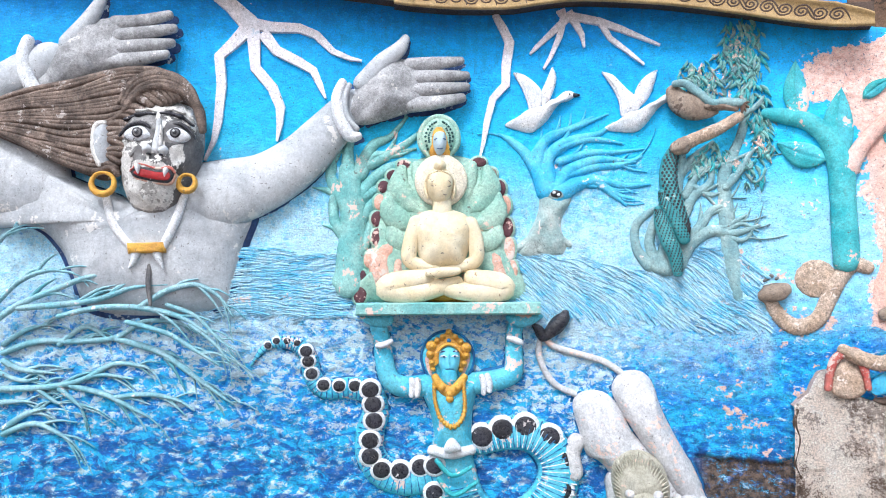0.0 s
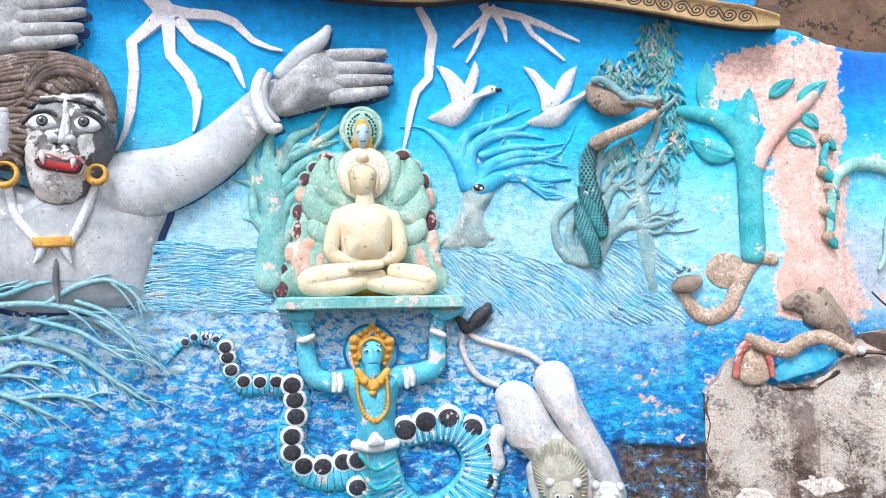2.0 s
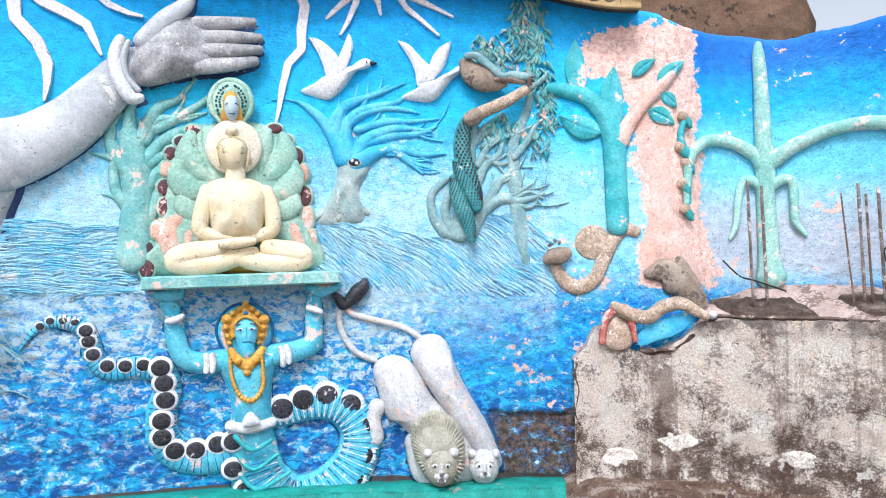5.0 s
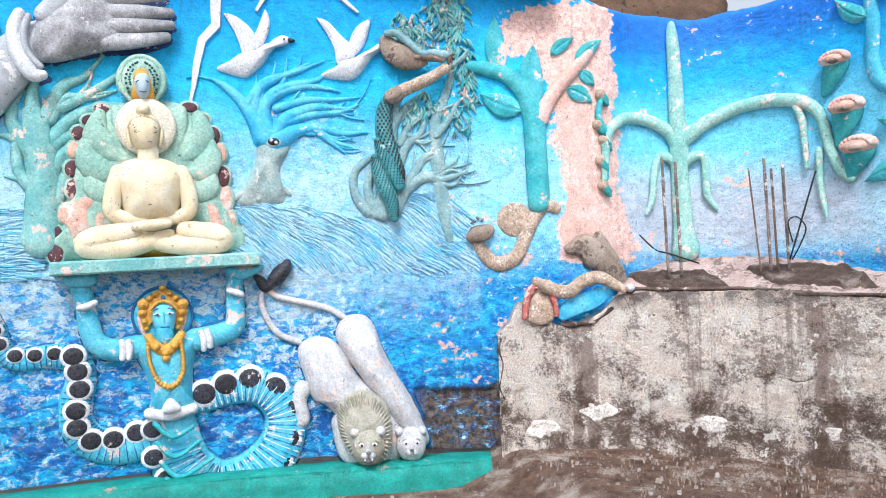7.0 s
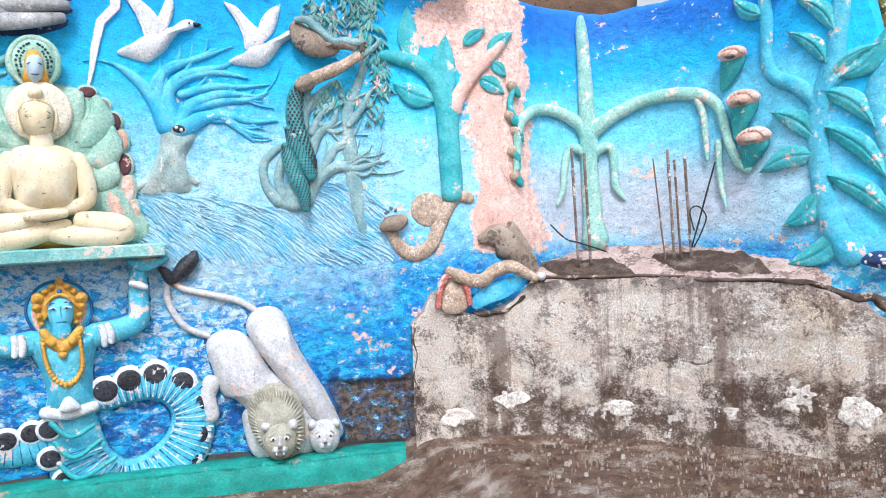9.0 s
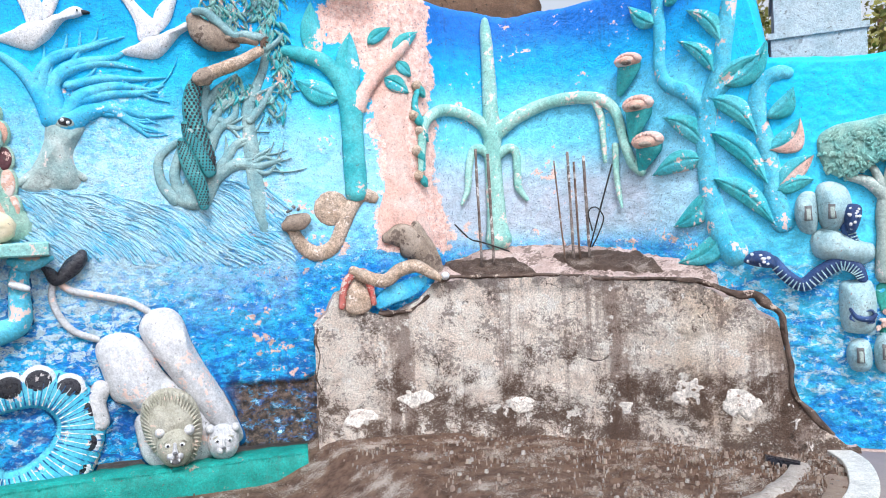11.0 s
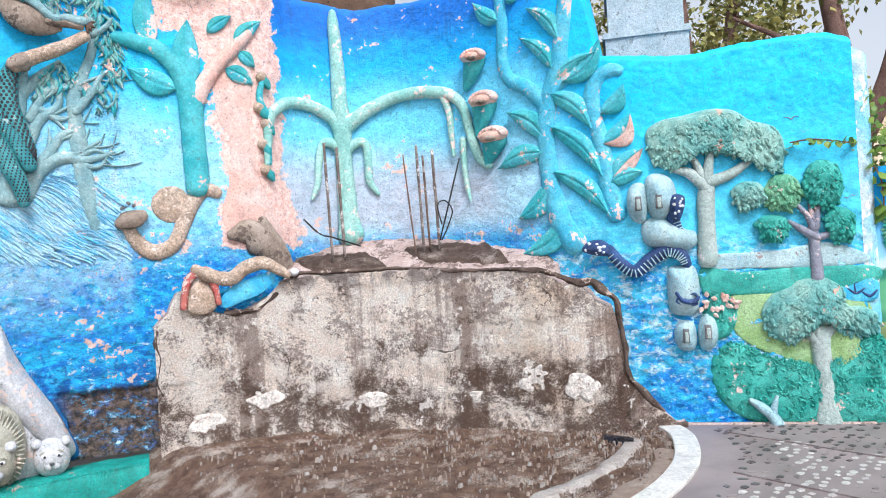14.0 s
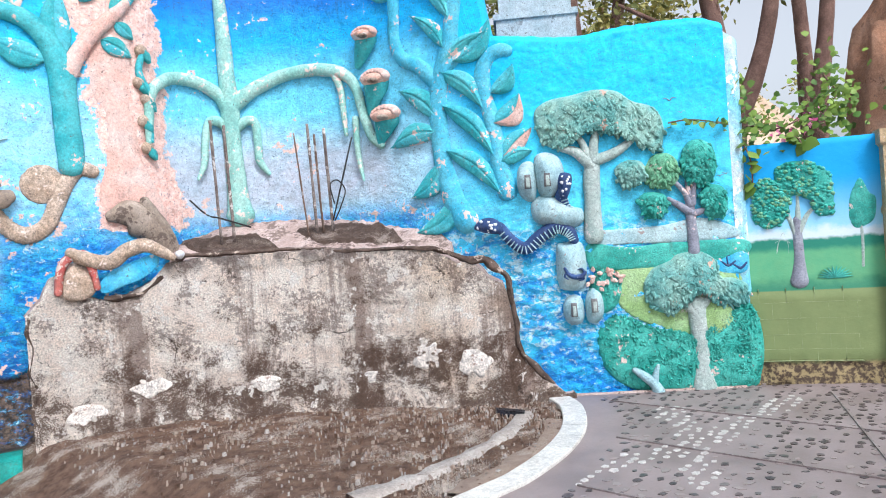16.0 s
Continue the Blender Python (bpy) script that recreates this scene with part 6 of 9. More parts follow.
def seated():
    g = Shape()
    g.disc(*[(6.535, 2.667)][0], 0.222, 0.03, HALO, 0.14, n=28, power=8)
    g.dome([(6.384, 1.680), (6.464, 1.797), (6.649, 1.849), (6.885, 1.796), (6.991, 1.689), (6.654, 1.661)], 0.12, GOLD, 0.06)
    g.dome([(6.299, 2.265), (6.360, 2.377), (6.465, 2.418), (6.558, 2.430), (6.667, 2.415), (6.762, 2.372), (6.812, 2.272), (6.796, 2.144), (6.762, 2.029), (6.745, 1.960), (6.643, 1.930), (6.504, 1.925), (6.401, 1.958), (6.351, 2.084)], 0.17, CREAM, 0.16, 8, power=2.6)
    for q in [(6.470, 2.280), (6.671, 2.277)]:
        g.disc(*q, 0.075, 0.03, CREAM, 0.27)
    for line in ([(6.344, 2.303, 0.068), (6.303, 2.151, 0.068), (6.289, 2.009, 0.063), (6.374, 1.958, 0.054), (6.527, 1.944, 0.045), (6.596, 1.937, 0.036)], [(6.782, 2.308, 0.068), (6.833, 2.168, 0.068), (6.842, 2.026, 0.064), (6.773, 1.970, 0.054), (6.643, 1.943, 0.045), (6.578, 1.932, 0.036)]):
        g.stroke(line, CREAM, 1.1, 0.20, 7)
    for line in ([(6.808, 1.862, 0.077), (7.020, 1.823, 0.099), (7.081, 1.779, 0.090), (6.881, 1.755, 0.090), (6.648, 1.767, 0.068), (6.507, 1.817, 0.041)], [(6.437, 1.860, 0.077), (6.187, 1.798, 0.099), (6.116, 1.751, 0.090), (6.326, 1.730, 0.090), (6.555, 1.782, 0.068), (6.702, 1.832, 0.045)]):
        g.stroke(line, CREAM, 1.1, 0.20, 8, 10)
    g.stroke([(6.450, 1.887, 0.036), (6.574, 1.900, 0.045), (6.690, 1.913, 0.032)], CREAM, 1.0, 0.28)
    g.stroke([(6.549, 2.398, 0.082), (6.547, 2.471, 0.077)], CREAM, 1.1, 0.20)
    head = g.dome([(6.407, 2.641), (6.423, 2.563), (6.453, 2.505), (6.496, 2.469), (6.547, 2.462), (6.598, 2.496), (6.624, 2.556), (6.636, 2.64), (6.619, 2.709), (6.576, 2.749), (6.519, 2.765), (6.459, 2.745), (6.419, 2.702)], 0.11, CREAM, 0.21, 12, power=3.0)
    g.disc(*[(6.519, 2.766)][0], 0.052, 0.07, CREAM, 0.26)
    for u, z in spline([(6.411, 2.643), (6.437, 2.69), (6.52, 2.716), (6.6, 2.695), (6.629, 2.65)], 4):
        g.disc(u, z, 0.013, 0.016, CREAM, head(u, z) - 0.003, n=7)
    for line in ([(6.407, 2.649, 0.012), (6.404, 2.584, 0.015), (6.421, 2.51, 0.012)], [(6.641, 2.657, 0.012), (6.648, 2.592, 0.015), (6.636, 2.517, 0.012)]):
        g.stroke(line, CREAM, 1.2, 0.22, 4)
    for line, m in (([(6.453, 2.622, 0.004), (6.485, 2.636, 0.006), (6.518, 2.628, 0.004)], CEMENT), ([(6.555, 2.63, 0.004), (6.583, 2.64, 0.006), (6.611, 2.627, 0.004)], CEMENT), ([(6.454, 2.594, 0.003), (6.487, 2.586, 0.006), (6.519, 2.596, 0.003)], CEMENT), ([(6.556, 2.598, 0.003), (6.584, 2.589, 0.006), (6.612, 2.599, 0.003)], CEMENT),
                    ([(6.453, 2.608, 0.006), (6.486, 2.614, 0.01), (6.519, 2.605, 0.006)], CREAM), ([(6.556, 2.607, 0.006), (6.583, 2.617, 0.01), (6.612, 2.613, 0.006)], CREAM), ([(6.536, 2.63, 0.006), (6.537, 2.589, 0.007), (6.538, 2.557, 0.009)], CREAM), ([(6.502, 2.523, 0.003), (6.54, 2.524, 0.006), (6.577, 2.525, 0.003)], CEMENT), ([(6.512, 2.505, 0.005), (6.54, 2.501, 0.007), (6.568, 2.507, 0.005)], CREAM)):
        d = sum(head(p[0], p[1]) for p in line) / len(line)
        g.stroke(line, m, 1.1, d, 4, 6)
    return tagged(g.make("seated_statue"), "cream seated meditating statue with a round pale halo", "statue")


seated()


def hooded():
    g = Shape()
    g.dome([(6.339, 3.04), (6.356, 3.118), (6.405, 3.197), (6.5, 3.229), (6.591, 3.204), (6.651, 3.129), (6.672, 3.043), (6.656, 2.966), (6.6, 2.897), (6.544, 2.866), (6.468, 2.864), (6.401, 2.899), (6.356, 2.964)], 0.07, SAGE, 0.08, n=5, power=4)
    rim = [(6.42, 2.886, 0.022), (6.361, 2.96, 0.026), (6.348, 3.045, 0.028), (6.383, 3.142, 0.028), (6.457, 3.203, 0.028), (6.548, 3.206, 0.028), (6.626, 3.151, 0.028), (6.662, 3.057, 0.028), (6.655, 2.97, 0.026), (6.605, 2.893, 0.022)]
    g.stroke(rim, SAGE, 1.1, 0.11, 6)
    for line in ([(6.413, 2.929, 0.005), (6.391, 3.032, 0.005), (6.426, 3.12, 0.005), (6.477, 3.16, 0.005)], [(6.426, 2.986, 0.005), (6.419, 3.043, 0.005), (6.446, 3.101, 0.005)], [(6.603, 2.935, 0.005), (6.623, 3.041, 0.005), (6.583, 3.125, 0.005), (6.534, 3.162, 0.005)], [(6.596, 2.992, 0.005), (6.595, 3.049, 0.005), (6.564, 3.106, 0.005)]):
        for u, z, r in spline(line, 3):
            g.disc(u, z, 0.010, 0.008, SERPENT, 0.146, n=7)
    g.dome([(6.43, 2.986), (6.441, 3.091), (6.501, 3.142), (6.564, 3.106), (6.591, 3.002), (6.595, 2.873), (6.444, 2.868)], 0.06, GOLD, 0.12, lump=0.01, freq=30)
    g.dome([(6.457, 3.025), (6.459, 2.954), (6.48, 2.898), (6.513, 2.876), (6.55, 2.901), (6.568, 2.958), (6.565, 3.029), (6.54, 3.071), (6.484, 3.069)], 0.06, PALEFACE, 0.165)
    for line in ([(6.467, 2.992, 0.003), (6.485, 3.002, 0.005), (6.504, 2.993, 0.003)], [(6.523, 2.994, 0.003), (6.542, 3.004, 0.005), (6.561, 2.995, 0.003)], [(6.492, 2.922, 0.003), (6.516, 2.918, 0.005), (6.54, 2.924, 0.003)]):
        g.stroke(line, NAVY, 1.0, 0.215, 3, 5)
    g.stroke([(6.514, 2.994, 0.005), (6.515, 2.961, 0.008), (6.515, 2.947, 0.009)], PALEFACE, 1.2, 0.212, 3, 5)
    return tagged(g.make("hooded_statue"), "small blue face with golden hair under a speckled hood", "statue")


hooded()


def slab():
    g = Shape()
    (u0, z0), (u1, z1), (_, zb), (_, z2) = [(5.876, 1.635), (7.378, 1.688), (5.880, 1.546), (7.380, 1.594)]
    n = 14
    prof = [(0.0, 0.0), (0.27, 0.0), (0.285, 0.012), (0.285, 0.088), (0.27, 0.102), (0.0, 0.102)]
    verts = []
    for i in range(n + 1):
        u, zt = u0 + (u1 - u0) * i / n, z0 + (z1 - z0) * i / n
        for d, h in prof:
            verts.append(WALL.at(u, zt - 0.102 + h + 0.004 * noise.noise((u * 9, h * 30, 0)), d))
    k = len(prof)
    faces = [(i * k + j, i * k + (j + 1) % k, i * k + k + (j + 1) % k, i * k + k + j) for i in range(n) for j in range(k)] + [tuple(range(k)), tuple(range(n * k, n * k + k))]
    g.add(verts, faces, PALETEAL)
    return tagged(g.make("shelf_slab", smooth=False), "pale sea green cement slab carried on raised hands", "shelf")


slab()


# ---- blue bearer with the coiled tail: a statue, one mesh ----
def bearer():
    g = Shape()
    TAIL = [(6.687, 0.417, 0.171), (6.721, 0.200, 0.197), (6.788, -0.001, 0.224), (6.988, -0.166, 0.227), (7.240, -0.129, 0.203), (7.437, 0.016, 0.188), (7.542, 0.197, 0.171), (7.557, 0.389, 0.162), (7.451, 0.550, 0.152), (7.281, 0.622, 0.142), (7.091, 0.603, 0.132), (6.944, 0.559, 0.122), (6.821, 0.528, 0.104)]
    LEFT = [(6.581, 0.286, 0.137), (6.340, 0.228, 0.136), (6.138, 0.277, 0.127), (6.028, 0.422, 0.118), (6.021, 0.600, 0.114), (6.056, 0.758, 0.105), (6.009, 0.906, 0.101), (5.847, 0.943, 0.087), (5.643, 0.929, 0.078), (5.534, 1.026, 0.073), (5.495, 1.175, 0.069), (5.400, 1.277, 0.060), (5.263, 1.300, 0.046), (5.131, 1.243, 0.027), (5.035, 1.105, 0.009)]
    g.edge = CONTOUR
    for path in (TAIL, LEFT):
        g.stroke(path, AQUA, 0.55, 0.03, 14, 10, rib=0.05, pitch=0.045)
    g.edge = None
    # cross ribs
    for path, step, skip in ((spline(TAIL, 12), 2, 14), (spline(LEFT, 10), 2, 1)):
        for i in range(skip, len(path) - 2, step):
            u, z, r = path[i]
            du, dz = path[i + 1][0] - path[i - 1][0], path[i + 1][1] - path[i - 1][1]
            k = math.hypot(du, dz)
            nu, nz = -dz / k, du / k
            for lo, hi in ((-0.9, -0.45), (-0.45, 0.0), (0.0, 0.45), (0.45, 0.8)):
                mid = (lo + hi) / 2
                g.stroke([(u + nu * r * o, z + nz * r * o, 0.006) for o in (lo, mid, hi)], CONTOUR if i % 4 else WHITE, 0.8, 0.03 + r * 0.355 * math.sqrt(1 - mid * mid), 2, 4)
    # dark spots in pale sockets on the outer edge
    def spots(points, r, base):
        for u, z in points:
            g.disc(u, z, r * 1.1, 0.018, WHITE, base - 0.012, 0.95, n=18, power=6)
            g.disc(u, z, r * 0.84, 0.010, BLACK, base + 0.002, 0.92, n=18, power=6)
    spots([(6.933, 0.586), (7.100, 0.650), (7.287, 0.679), (7.479, 0.601), (7.571, 0.414), (7.578, 0.189), (7.502, 0.018), (7.326, -0.104)], 0.108, 0.07)
    spots([(6.437, 0.332), (6.274, 0.297), (6.123, 0.303), (6.028, 0.408), (6.023, 0.533), (6.049, 0.691), (6.035, 0.821), (6.008, 0.938)], 0.086, 0.078)
    spots([(5.883, 0.962), (5.755, 0.959), (5.628, 0.965), (5.528, 1.053), (5.496, 1.152), (5.475, 1.233)], 0.06, 0.058)
    spots([(5.399, 1.295), (5.317, 1.311), (5.231, 1.309), (5.165, 1.271)], 0.036, 0.042)
    spots([(6.552, 0.348), (6.555, 0.136), (6.648, -0.033)], 0.085, 0.10)
    # skirt folds
    for line in ([(6.568, 0.401, 0.021), (6.696, 0.288, 0.021), (6.846, 0.357, 0.017)], [(6.589, 0.259, 0.021), (6.712, 0.137, 0.021), (6.896, 0.244, 0.017)], [(6.612, 0.108, 0.021), (6.748, -0.017, 0.021), (6.995, 0.102, 0.017)], [(6.649, -0.024, 0.021), (6.825, -0.143, 0.022), (7.115, -0.078, 0.018)]):
        g.stroke(line, TEAL, 0.7, 0.17, 5, 6)
    g.edge = CONTOUR
    # trunk, arms, head
    g.dome([(6.405, 1.033), (6.450, 1.070), (6.556, 1.073), (6.719, 1.078), (6.858, 1.082), (6.906, 1.038), (6.872, 0.897), (6.849, 0.739), (6.863, 0.538), (6.898, 0.450), (6.691, 0.413), (6.516, 0.435), (6.540, 0.574), (6.506, 0.752), (6.447, 0.885)], 0.16, AQUA, 0.03, 8, power=2.8)
    for line in ([(6.476, 0.985, 0.091), (6.283, 0.967, 0.087), (6.166, 1.027, 0.082), (6.115, 1.170, 0.078), (6.091, 1.329, 0.073), (6.049, 1.464, 0.069)], [(6.860, 1.009, 0.092), (7.045, 1.042, 0.087), (7.173, 1.110, 0.082), (7.179, 1.292, 0.073), (7.176, 1.428, 0.069), (7.202, 1.512, 0.065)]):
        g.stroke(line, AQUA, 1.0, 0.07, 7, 9)
    g.edge = None
    for line in ([(5.918, 1.520, 0.018), (6.011, 1.495, 0.046), (6.126, 1.508, 0.055), (6.148, 1.536, 0.028)], [(7.127, 1.555, 0.028), (7.211, 1.530, 0.055), (7.313, 1.543, 0.041), (7.396, 1.572, 0.018)]):
        g.stroke(line, AQUA, 1.1, 0.13, 4)
    for line in ([(6.341, 1.031, 0.023), (6.352, 0.973, 0.027), (6.345, 0.905, 0.023)], [(6.387, 1.032, 0.023), (6.398, 0.974, 0.027), (6.391, 0.906, 0.023)], [(6.914, 1.074, 0.023), (6.934, 1.012, 0.027), (6.936, 0.939, 0.023)], [(6.960, 1.085, 0.023), (6.981, 1.022, 0.027), (6.982, 0.959, 0.023)], [(6.055, 1.296, 0.023), (6.110, 1.306, 0.028), (6.164, 1.335, 0.023)], [(7.130, 1.390, 0.023), (7.186, 1.374, 0.028), (7.233, 1.357, 0.023)]):
        g.stroke(line, WHITE, 1.0, 0.145, 4)
    halo = [(6.416, 1.202), (6.436, 1.301), (6.498, 1.383), (6.588, 1.425), (6.689, 1.422), (6.782, 1.367), (6.839, 1.276), (6.851, 1.185), (6.816, 1.084), (6.735, 1.011), (6.543, 1.012), (6.46, 1.084)]
    g.dome(halo, 0.03, AQUA, 0.05, power=8)
    g.stroke([(u, z, 0.012) for u, z in halo[9:] + halo[:9]], CONTOUR, 0.8, 0.07, 4)
    for side in ([(6.448, 1.202), (6.468, 1.112), (6.515, 1.04), (6.504, 1.121), (6.484, 1.22)], [(6.821, 1.249), (6.805, 1.149), (6.752, 1.049), (6.759, 1.139), (6.784, 1.249)]):
        g.dome(side, 0.014, PEELPINK, 0.075, 3)
    g.stroke([(6.653, 1.046, 0.068), (6.646, 1.100, 0.063)], AQUA, 1.1, 0.16)
    g.dome([(6.491, 1.106), (6.475, 1.205), (6.482, 1.295), (6.535, 1.349), (6.588, 1.395), (6.637, 1.431), (6.697, 1.396), (6.754, 1.342), (6.792, 1.288), (6.784, 1.197), (6.759, 1.107), (6.712, 1.161), (6.637, 1.26), (6.57, 1.178)], 0.05, GOLD, 0.08, 8, lump=0.012, freq=26)
    head = g.dome([(6.56, 1.234), (6.567, 1.145), (6.6, 1.083), (6.646, 1.056), (6.695, 1.083), (6.725, 1.145), (6.732, 1.235), (6.708, 1.289), (6.639, 1.315), (6.581, 1.288)], 0.075, FACEBLUE, 0.125, 12, power=2.8)
    for (u, z), r in zip([(6.495, 1.304), (6.488, 1.237), (6.503, 1.17), (6.518, 1.116), (6.782, 1.297), (6.779, 1.234), (6.771, 1.17), (6.745, 1.116), (6.544, 1.35), (6.735, 1.346), (6.588, 1.381), (6.688, 1.382), (6.637, 1.423)], (0.045, 0.034, 0.026, 0.02, 0.045, 0.034, 0.026, 0.02, 0.026, 0.026, 0.026, 0.026, 0.026)):
        g.disc(u, z, r, 0.03, GOLD, 0.11)
        g.disc(u, z, r * 0.45, 0.012, GOLD, 0.137, n=8)
    g.stroke([(6.55, 1.262, 0.01), (6.589, 1.307, 0.014), (6.639, 1.325, 0.015), (6.694, 1.307, 0.014), (6.736, 1.263, 0.01)], GOLD, 1.2, 0.165, 5)
    g.disc(*[(6.638, 1.352)][0], 0.018, 0.02, CONTOUR, 0.135)
    for line, m in (([(6.568, 1.258, 0.004), (6.599, 1.267, 0.007), (6.632, 1.253, 0.004)], NAVY), ([(6.654, 1.258, 0.004), (6.686, 1.271, 0.007), (6.718, 1.267, 0.004)], NAVY), ([(6.573, 1.226, 0.006), (6.6, 1.231, 0.009), (6.628, 1.222, 0.006)], WHITE), ([(6.659, 1.227, 0.006), (6.686, 1.236, 0.009), (6.714, 1.231, 0.006)], WHITE), ([(6.641, 1.245, 0.006), (6.642, 1.205, 0.009), (6.647, 1.174, 0.009)], FACEBLUE), ([(6.617, 1.124, 0.003), (6.648, 1.129, 0.006), (6.684, 1.129, 0.003)], NAVY), ([(6.626, 1.106, 0.004), (6.649, 1.106, 0.007), (6.676, 1.111, 0.004)], FACEBLUE)):
        d = sum(head(p[0], p[1]) for p in line) / len(line)
        g.stroke(line, m, 1.2, d + 0.008, 4, 6)
    for q in [(6.6, 1.226), (6.687, 1.231)]:
        g.disc(*q, 0.009, 0.006, NAVY, head(*q) + 0.018, n=8)
    g.stroke([(6.532, 1.061, 0.032), (6.571, 1.000, 0.041), (6.655, 0.948, 0.050), (6.728, 1.004, 0.041), (6.772, 1.068, 0.032)], GOLD, 1.0, 0.18, 6)
    for q in [(6.590, 0.982), (6.656, 0.931), (6.719, 0.986), (6.657, 0.895)]:
        g.disc(*q, 0.032, 0.03, GOLD, 0.20)
    for line in ([(6.525, 1.007, 0.012), (6.538, 0.874, 0.012), (6.579, 0.751, 0.013), (6.635, 0.691, 0.015), (6.682, 0.674, 0.018), (6.736, 0.702, 0.015), (6.780, 0.792, 0.014), (6.776, 0.925, 0.012), (6.764, 1.032, 0.012)],):
        g.stroke(line, GOLD, 1.2, 0.19, 14, 6, rib=0.7, pitch=0.03)
    g.stroke([(6.523, 0.476, 0.040), (6.688, 0.454, 0.045), (6.852, 0.494, 0.040)], WHITE, 1.0, 0.14, 6, rough=0.2)
    g.dome([(6.623, 0.488), (6.640, 0.550), (6.684, 0.586), (6.731, 0.552), (6.760, 0.500), (6.688, 0.472)], 0.03, WHITE, 0.19)
    return tagged(g.make("bearer_statue"), "blue crowned bearer with a coiled spotted tail in relief", "statue")


bearer()


# ---- two diving lions, each one plain mesh ----
def lion(body, legs, mane, face, tail, tuft, label):
    g = Shape()
    g.edge = CONTOUR
    b = g.dome(body, 0.15, LION, 0.03, 8, 6, power=2.4, lump=0.012)
    for line in legs:
        g.stroke(line, LION, 1.0, 0.05, 6)
    g.edge = None
    if mane:
        m = g.dome(mane, 0.14, MANE, 0.16, 7, 5)
        cu, cz = sum(p[0] for p in mane) / len(mane), sum(p[1] for p in mane) / len(mane)
        for k in range(70):
            a = 2 * math.pi * k / 70 + random.uniform(-0.05, 0.05)
            q = spline(mane, 5, True)
            e = q[int(k / 70 * len(q)) % len(q)]
            p0, p1 = lerp((cu, cz - 0.12), e, 0.5), lerp((cu, cz - 0.12), e, random.uniform(0.9, 1.0))
            g.stroke([(*p0, 0.012), (*lerp(p0, p1, 0.5), 0.012), (*p1, 0.004)], MANE, 1.0, m(*lerp(p0, p1, 0.5)) - 0.004, 3, 5)
    (u, z, r) = face
    head = g.disc(u, z, r, r * 0.8, MANE if mane else LION, 0.26 if mane else 0.14, 1.15, n=20)
    for s in (-1, 1):
        g.disc(u + s * r * 0.78, z + r * 0.85, r * 0.3, r * 0.35, LION, 0.27 if mane else 0.15)
        g.disc(u + s * r * 0.38, z + r * 0.22, r * 0.17, 0.01, WHITE, head(u + s * r * 0.38, z + r * 0.22), 0.65)
        g.disc(u + s * r * 0.38, z + r * 0.22, r * 0.08, 0.008, BLACK, head(u + s * r * 0.38, z + r * 0.22) + 0.008, n=8)
        g.stroke([(u + s * r * 0.15, z + r * 0.38, 0.005), (u + s * r * 0.4, z + r * 0.48, 0.008), (u + s * r * 0.62, z + r * 0.36, 0.005)], MANE, 1.0, head(u + s * r * 0.4, z + r * 0.45), 3, 5)
        g.disc(u + s * r * 0.2, z - r * 0.38, r * 0.26, r * 0.25, LION, head(u, z - r * 0.38) - 0.02)
    g.stroke([(u, z + r * 0.3, r * 0.1), (u, z, r * 0.14), (u, z - r * 0.2, r * 0.18)], LION, 1.0, head(u, z), 4)
    g.disc(u, z - r * 0.18, r * 0.13, 0.02, DARKGREY, head(u, z - r * 0.1) + r * 0.12, 0.7)
    if mane:
        g.disc(u, z - r * 0.7, r * 0.3, 0.01, DARKGREY, head(u, z - r * 0.6) + 0.005, 0.5)
        for s in (-0.22, 0.22):
            g.disc(u + s * r, z - r * 0.62, r * 0.06, 0.03, WHITE, head(u, z - r * 0.6) + 0.01, 1.6, n=8)
    g.stroke(tail, LION, 1.0, 0.03, 8)
    g.stroke(tuft, BLACK, 1.0, 0.06, 6, rough=0.2)
    tagged(g.make("lion_relief"), label, "lion statue", "diving lions")


lion([(7.668, 0.870), (7.742, 0.968), (7.910, 0.977), (8.043, 0.862), (8.151, 0.660), (8.329, 0.490), (8.507, 0.296), (8.544, 0.019), (8.357, -0.081), (8.130, 0.004), (8.002, 0.285), (7.893, 0.419), (7.782, 0.481), (7.720, 0.665)], ([(7.704, 0.577, 0.072), (7.669, 0.467, 0.067), (7.697, 0.331, 0.063), (7.678, 0.302, 0.054)], [(8.025, 0.283, 0.100), (8.064, 0.055, 0.091), (8.130, -0.018, 0.073)]), [(7.999, 0.466), (8.092, 0.541), (8.239, 0.541), (8.365, 0.451), (8.423, 0.278), (8.408, 0.097), (8.312, -0.046), (8.130, 0.004), (8.025, 0.148), (7.976, 0.310)],
     (*[(8.223, 0.122)][0], 0.135), [(7.682, 0.949, 0.026), (7.528, 1.019, 0.026), (7.434, 1.137, 0.026), (7.386, 1.277, 0.026), (7.398, 1.398, 0.022)], [(7.416, 1.406, 0.048), (7.383, 1.459, 0.043), (7.341, 1.495, 0.022)], "white lion plunging head down with a grey mane")
